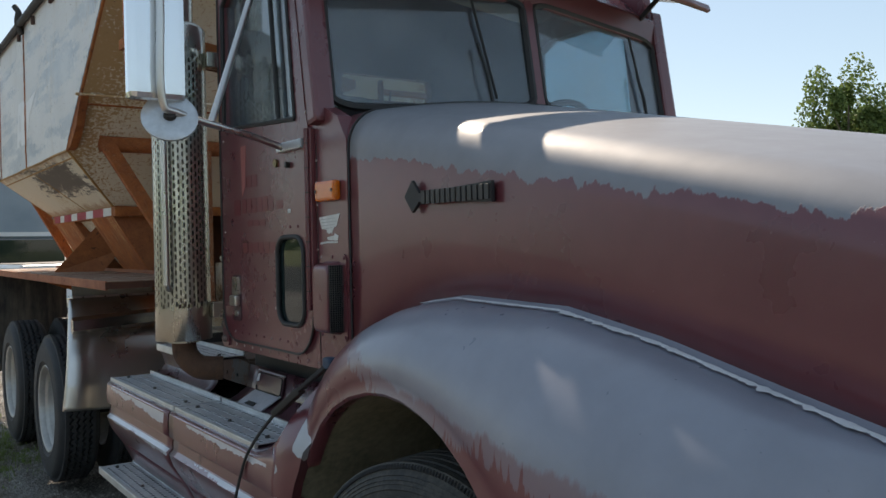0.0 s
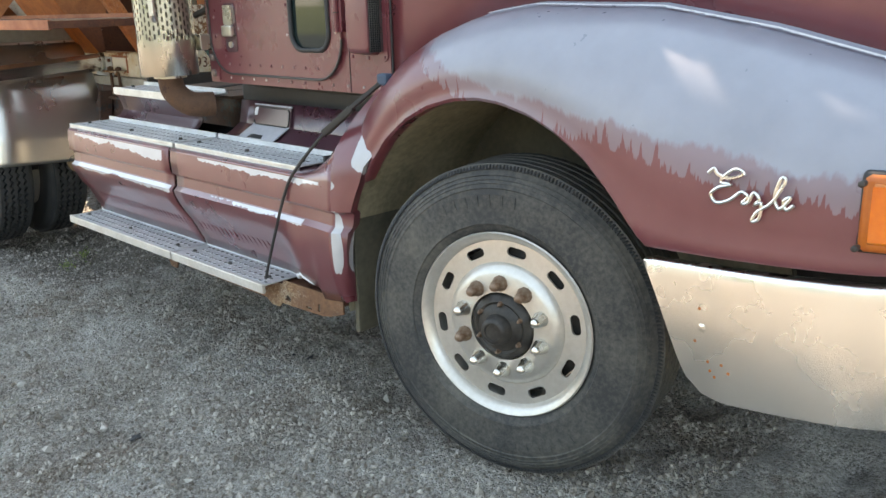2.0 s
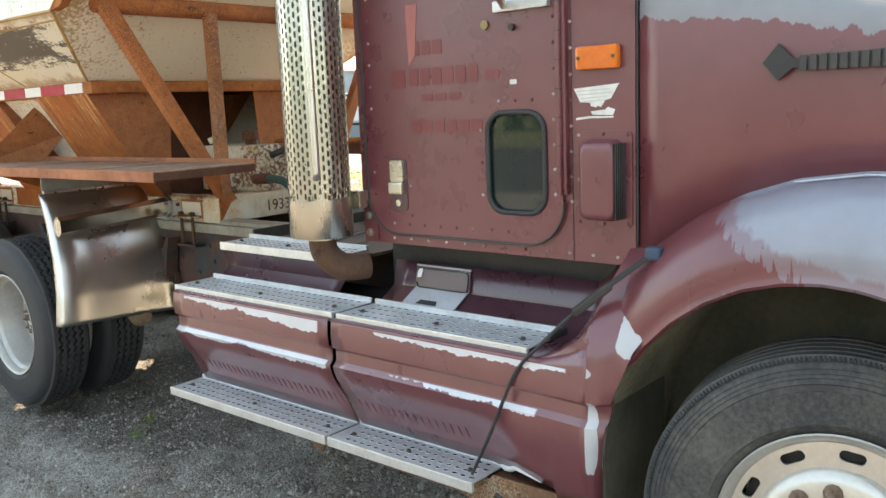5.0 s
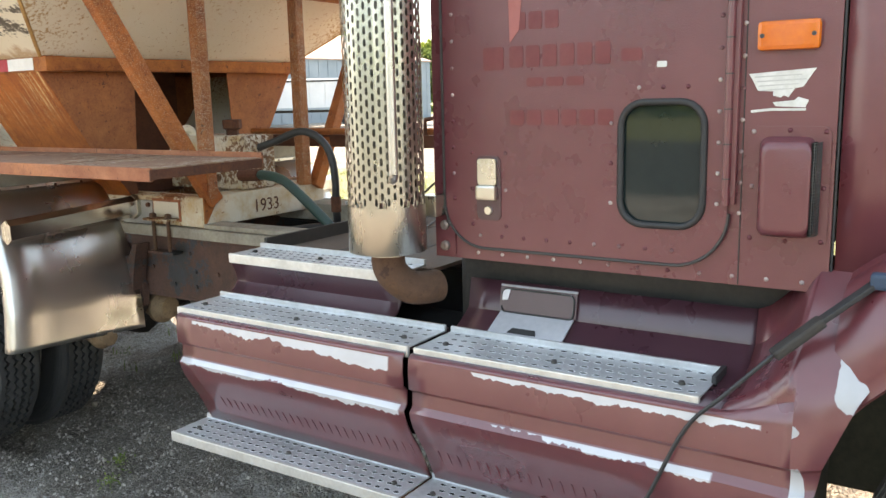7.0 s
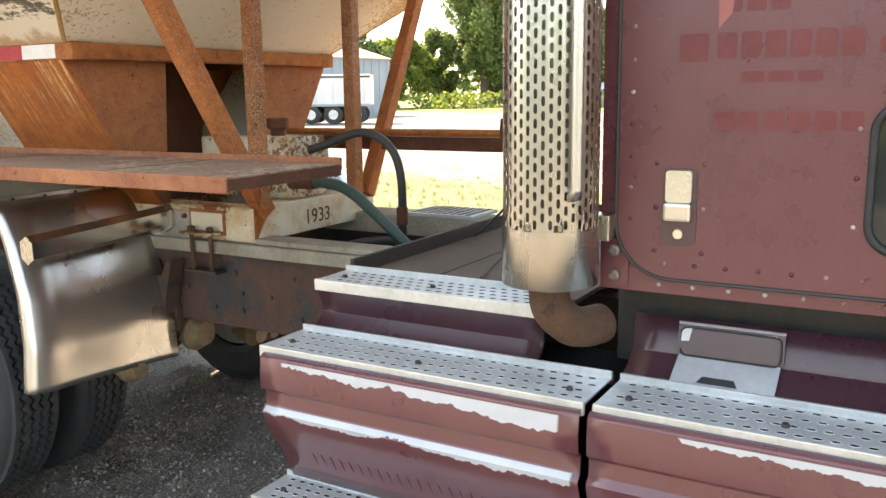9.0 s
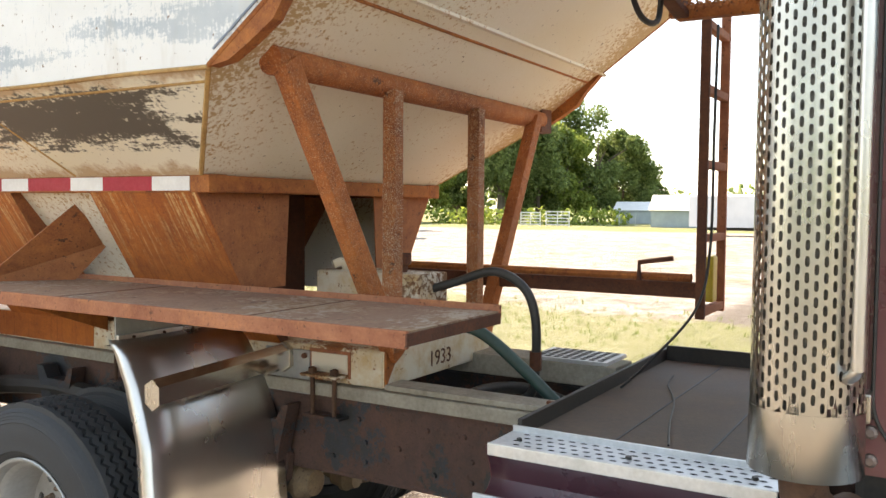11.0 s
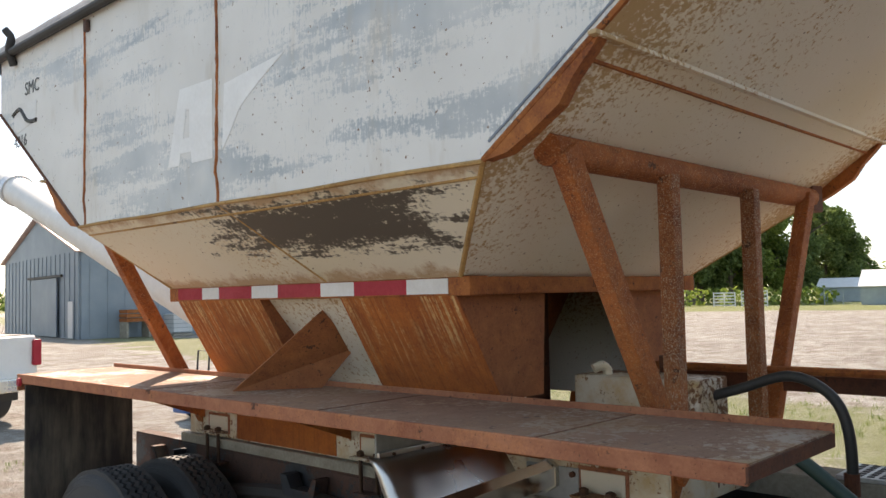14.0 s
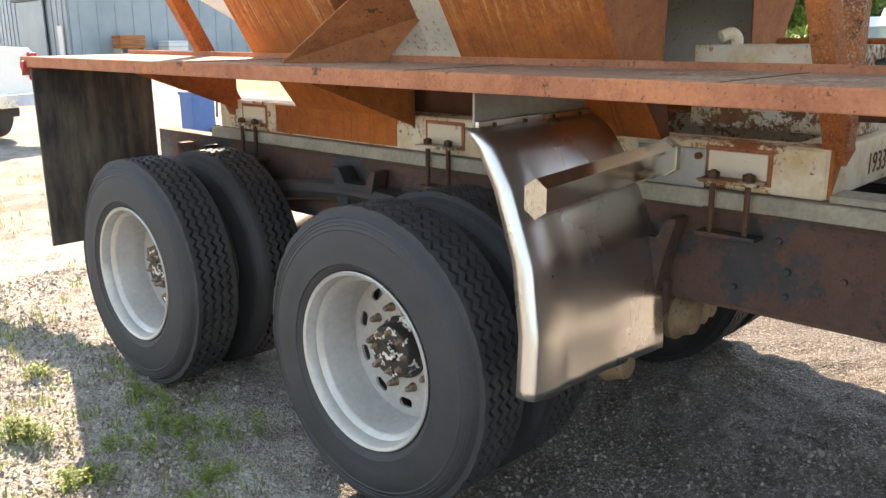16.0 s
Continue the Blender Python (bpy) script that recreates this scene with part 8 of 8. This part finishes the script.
scrap_dark = plain("dark_scrap", (0.020, 0.021, 0.024), (0.050, 0.050, 0.052), 0.7, 0, 20, 90, 0.3)
for x, y, length, wide, turn in ((1.429, 3.103, 0.045, 0.012, 0.3), (1.376, 3.136, 0.024, 0.011, 0.9), (0.656, 2.993, 0.050, 0.026, 0.5)):
    rows = []
    for u in np.linspace(-1, 1, 9):
        w = wide * (1 - u * u) ** 0.5 * (1 + 0.35 * math.sin(7 * u + turn)) + 0.0006
        rows.append([(x + length / 2 * u * math.cos(turn) - v * w / 2 * math.sin(turn), y + length / 2 * u * math.sin(turn) + v * w / 2 * math.cos(turn), ground_height(x, y) + 0.008 + 0.004 * math.sin(5 * u + 2 * v)) for v in (-1, 0, 1)])
    scrap = alone("scrap", grid(rows), scrap_dark, "curled black scrap lying on the gravel", "scrap", smooth=60)
    scrap.modifiers.new("thick", "SOLIDIFY").thickness = 0.0015
for x, y, r in ((0.618, 3.14, 0.013), (0.561, 3.69, 0.019), (0.98, 3.30, 0.009), (1.10, 2.70, 0.010)):
    bm = bmesh.new()
    bmesh.ops.create_icosphere(bm, subdivisions=2, radius=r, matrix=Matrix.Translation((x, y, ground_height(x, y) + r * 0.3)))
    for v in bm.verts:
        v.co += Vector((0, 0, -0.35 * (v.co.z - ground_height(x, y)))) + Vector((1, 0.6, 0.4)) * r * 0.35 * noise.noise(v.co * 60)
    alone("pale_stone", bm, pebble_stone, "pale rounded stone lying on the gravel", "stone", "loose stones", smooth=60)

verts, faces = [], []


def tuft(x, y, blades, height):
    for _ in range(blades):
        a, w = rng.uniform(0, 6.283), rng.uniform(0.0015, 0.0035)
        px, py = x + rng.gauss(0, 0.03), y + rng.gauss(0, 0.03)
        h, lean = height * rng.uniform(0.5, 1.2), rng.uniform(0.1, 0.7)
        b, z = len(verts), ground_height(px, py)
        dx, dy = math.cos(a), math.sin(a)
        verts.extend([(px - dy * w, py + dx * w, z), (px + dy * w, py - dx * w, z), (px + dx * h * lean * 0.4 + dy * w, py + dy * h * lean * 0.4 - dx * w, z + h * 0.6), (px + dx * h * lean * 0.4 - dy * w, py + dy * h * lean * 0.4 + dx * w, z + h * 0.6), (px + dx * h * lean, py + dy * h * lean, z + h)])
        faces.extend([(b, b + 1, b + 2, b + 3), (b + 3, b + 2, b + 4)])


def weed(x, y, leaves, height):
    """A low broad-leaved weed: small leaves set round a few stems."""
    for _ in range(leaves):
        a, r, h = rng.uniform(0, 6.283), abs(rng.gauss(0, 0.035)), height * rng.random() ** 0.7
        px, py = x + r * math.cos(a), y + r * math.sin(a)
        z, n, w, b = ground_height(px, py) + h * (1 - r * 5 if r < 0.15 else 0.3), rng.uniform(0.010, 0.022), rng.uniform(0.003, 0.006), len(verts)
        d, up = rng.uniform(0, 6.283), rng.uniform(-0.2, 0.9)
        dx, dy = math.cos(d), math.sin(d)
        z = max(z, ground_height(px, py) + 0.002)
        verts.extend([(px, py, z), (px + dx * n * 0.5 - dy * w, py + dy * n * 0.5 + dx * w, z + n * up * 0.6), (px + dx * n, py + dy * n, z + n * up), (px + dx * n * 0.5 + dy * w, py + dy * n * 0.5 - dx * w, z + n * up * 0.6)])
        faces.append((b, b + 1, b + 2, b + 3))
    for _ in range(max(2, leaves // 25)):
        a, r = rng.uniform(0, 6.283), rng.uniform(0.0, 0.03)
        px, py, b = x + r * math.cos(a), y + r * math.sin(a), len(verts)
        z = ground_height(px, py)
        verts.extend([(px - 0.0015, py, z), (px + 0.0015, py, z), (px + 0.02 * math.cos(a), py + 0.02 * math.sin(a), z + height)])
        faces.append((b, b + 1, b + 2))


for x, y, n, h in ((1.12, 7.25, 40, 0.11), (1.05, 7.05, 36, 0.13), (1.18, 6.95, 30, 0.12), (1.0, 6.85, 30, 0.10), (1.28, 6.86, 26, 0.13), (0.92, 7.0, 26, 0.08), (1.15, 7.1, 30, 0.10), (0.55, 7.9, 34, 0.12), (0.45, 7.75, 24, 0.09), (0.62, 8.4, 24, 0.07), (0.85, 6.6, 22, 0.08), (0.75, 6.3, 18, 0.07), (0.3, 7.3, 20, 0.07), (0.9, 8.9, 20, 0.06), (1.35, 5.2, 14, 0.06), (1.5, 5.35, 16, 0.08)):
    weed(x, y, n * 4, h * 0.75)
for x, y, n, h in ((0.63, 7.47, 60, 0.12), (0.66, 7.40, 40, 0.10), (0.645, 7.04, 46, 0.09), (0.70, 7.0, 34, 0.08), (1.11, 7.46, 30, 0.08), (0.92, 8.0, 30, 0.07), (0.97, 6.7, 30, 0.07), (1.02, 7.2, 30, 0.09), (0.85, 7.15, 26, 0.08)):
    weed(x, y, n * 5, h * 0.8)
    weed(x + 0.05, y - 0.04, n * 2, h * 0.6)
    tuft(x + 0.03, y - 0.03, n // 4, h * 0.5)
for _ in range(240):
    tuft(rng.uniform(0.1, 1.25), rng.uniform(6.5, 9.2), rng.randint(3, 9), rng.uniform(0.02, 0.05))
for _ in range(170):
    tuft(rng.uniform(0.0, 3.2), rng.uniform(6.2, 13.5), rng.randint(4, 12), rng.uniform(0.03, 0.07))
for _ in range(900):
    y = rng.uniform(2, 18)
    tuft(8.2 + 0.25 * y + rng.gauss(0, 1.6), y, rng.randint(5, 12), rng.uniform(0.04, 0.10))
me = bpy.data.meshes.new("grass")
me.from_pydata(verts, [], faces)
me.materials.append(grass_blade)
ob = new("grass", me)
ob.scale = (SIZE,) * 3
tagged(ob, "sparse green weeds and grass tufts in the gravel", "grass", kind="stuff")
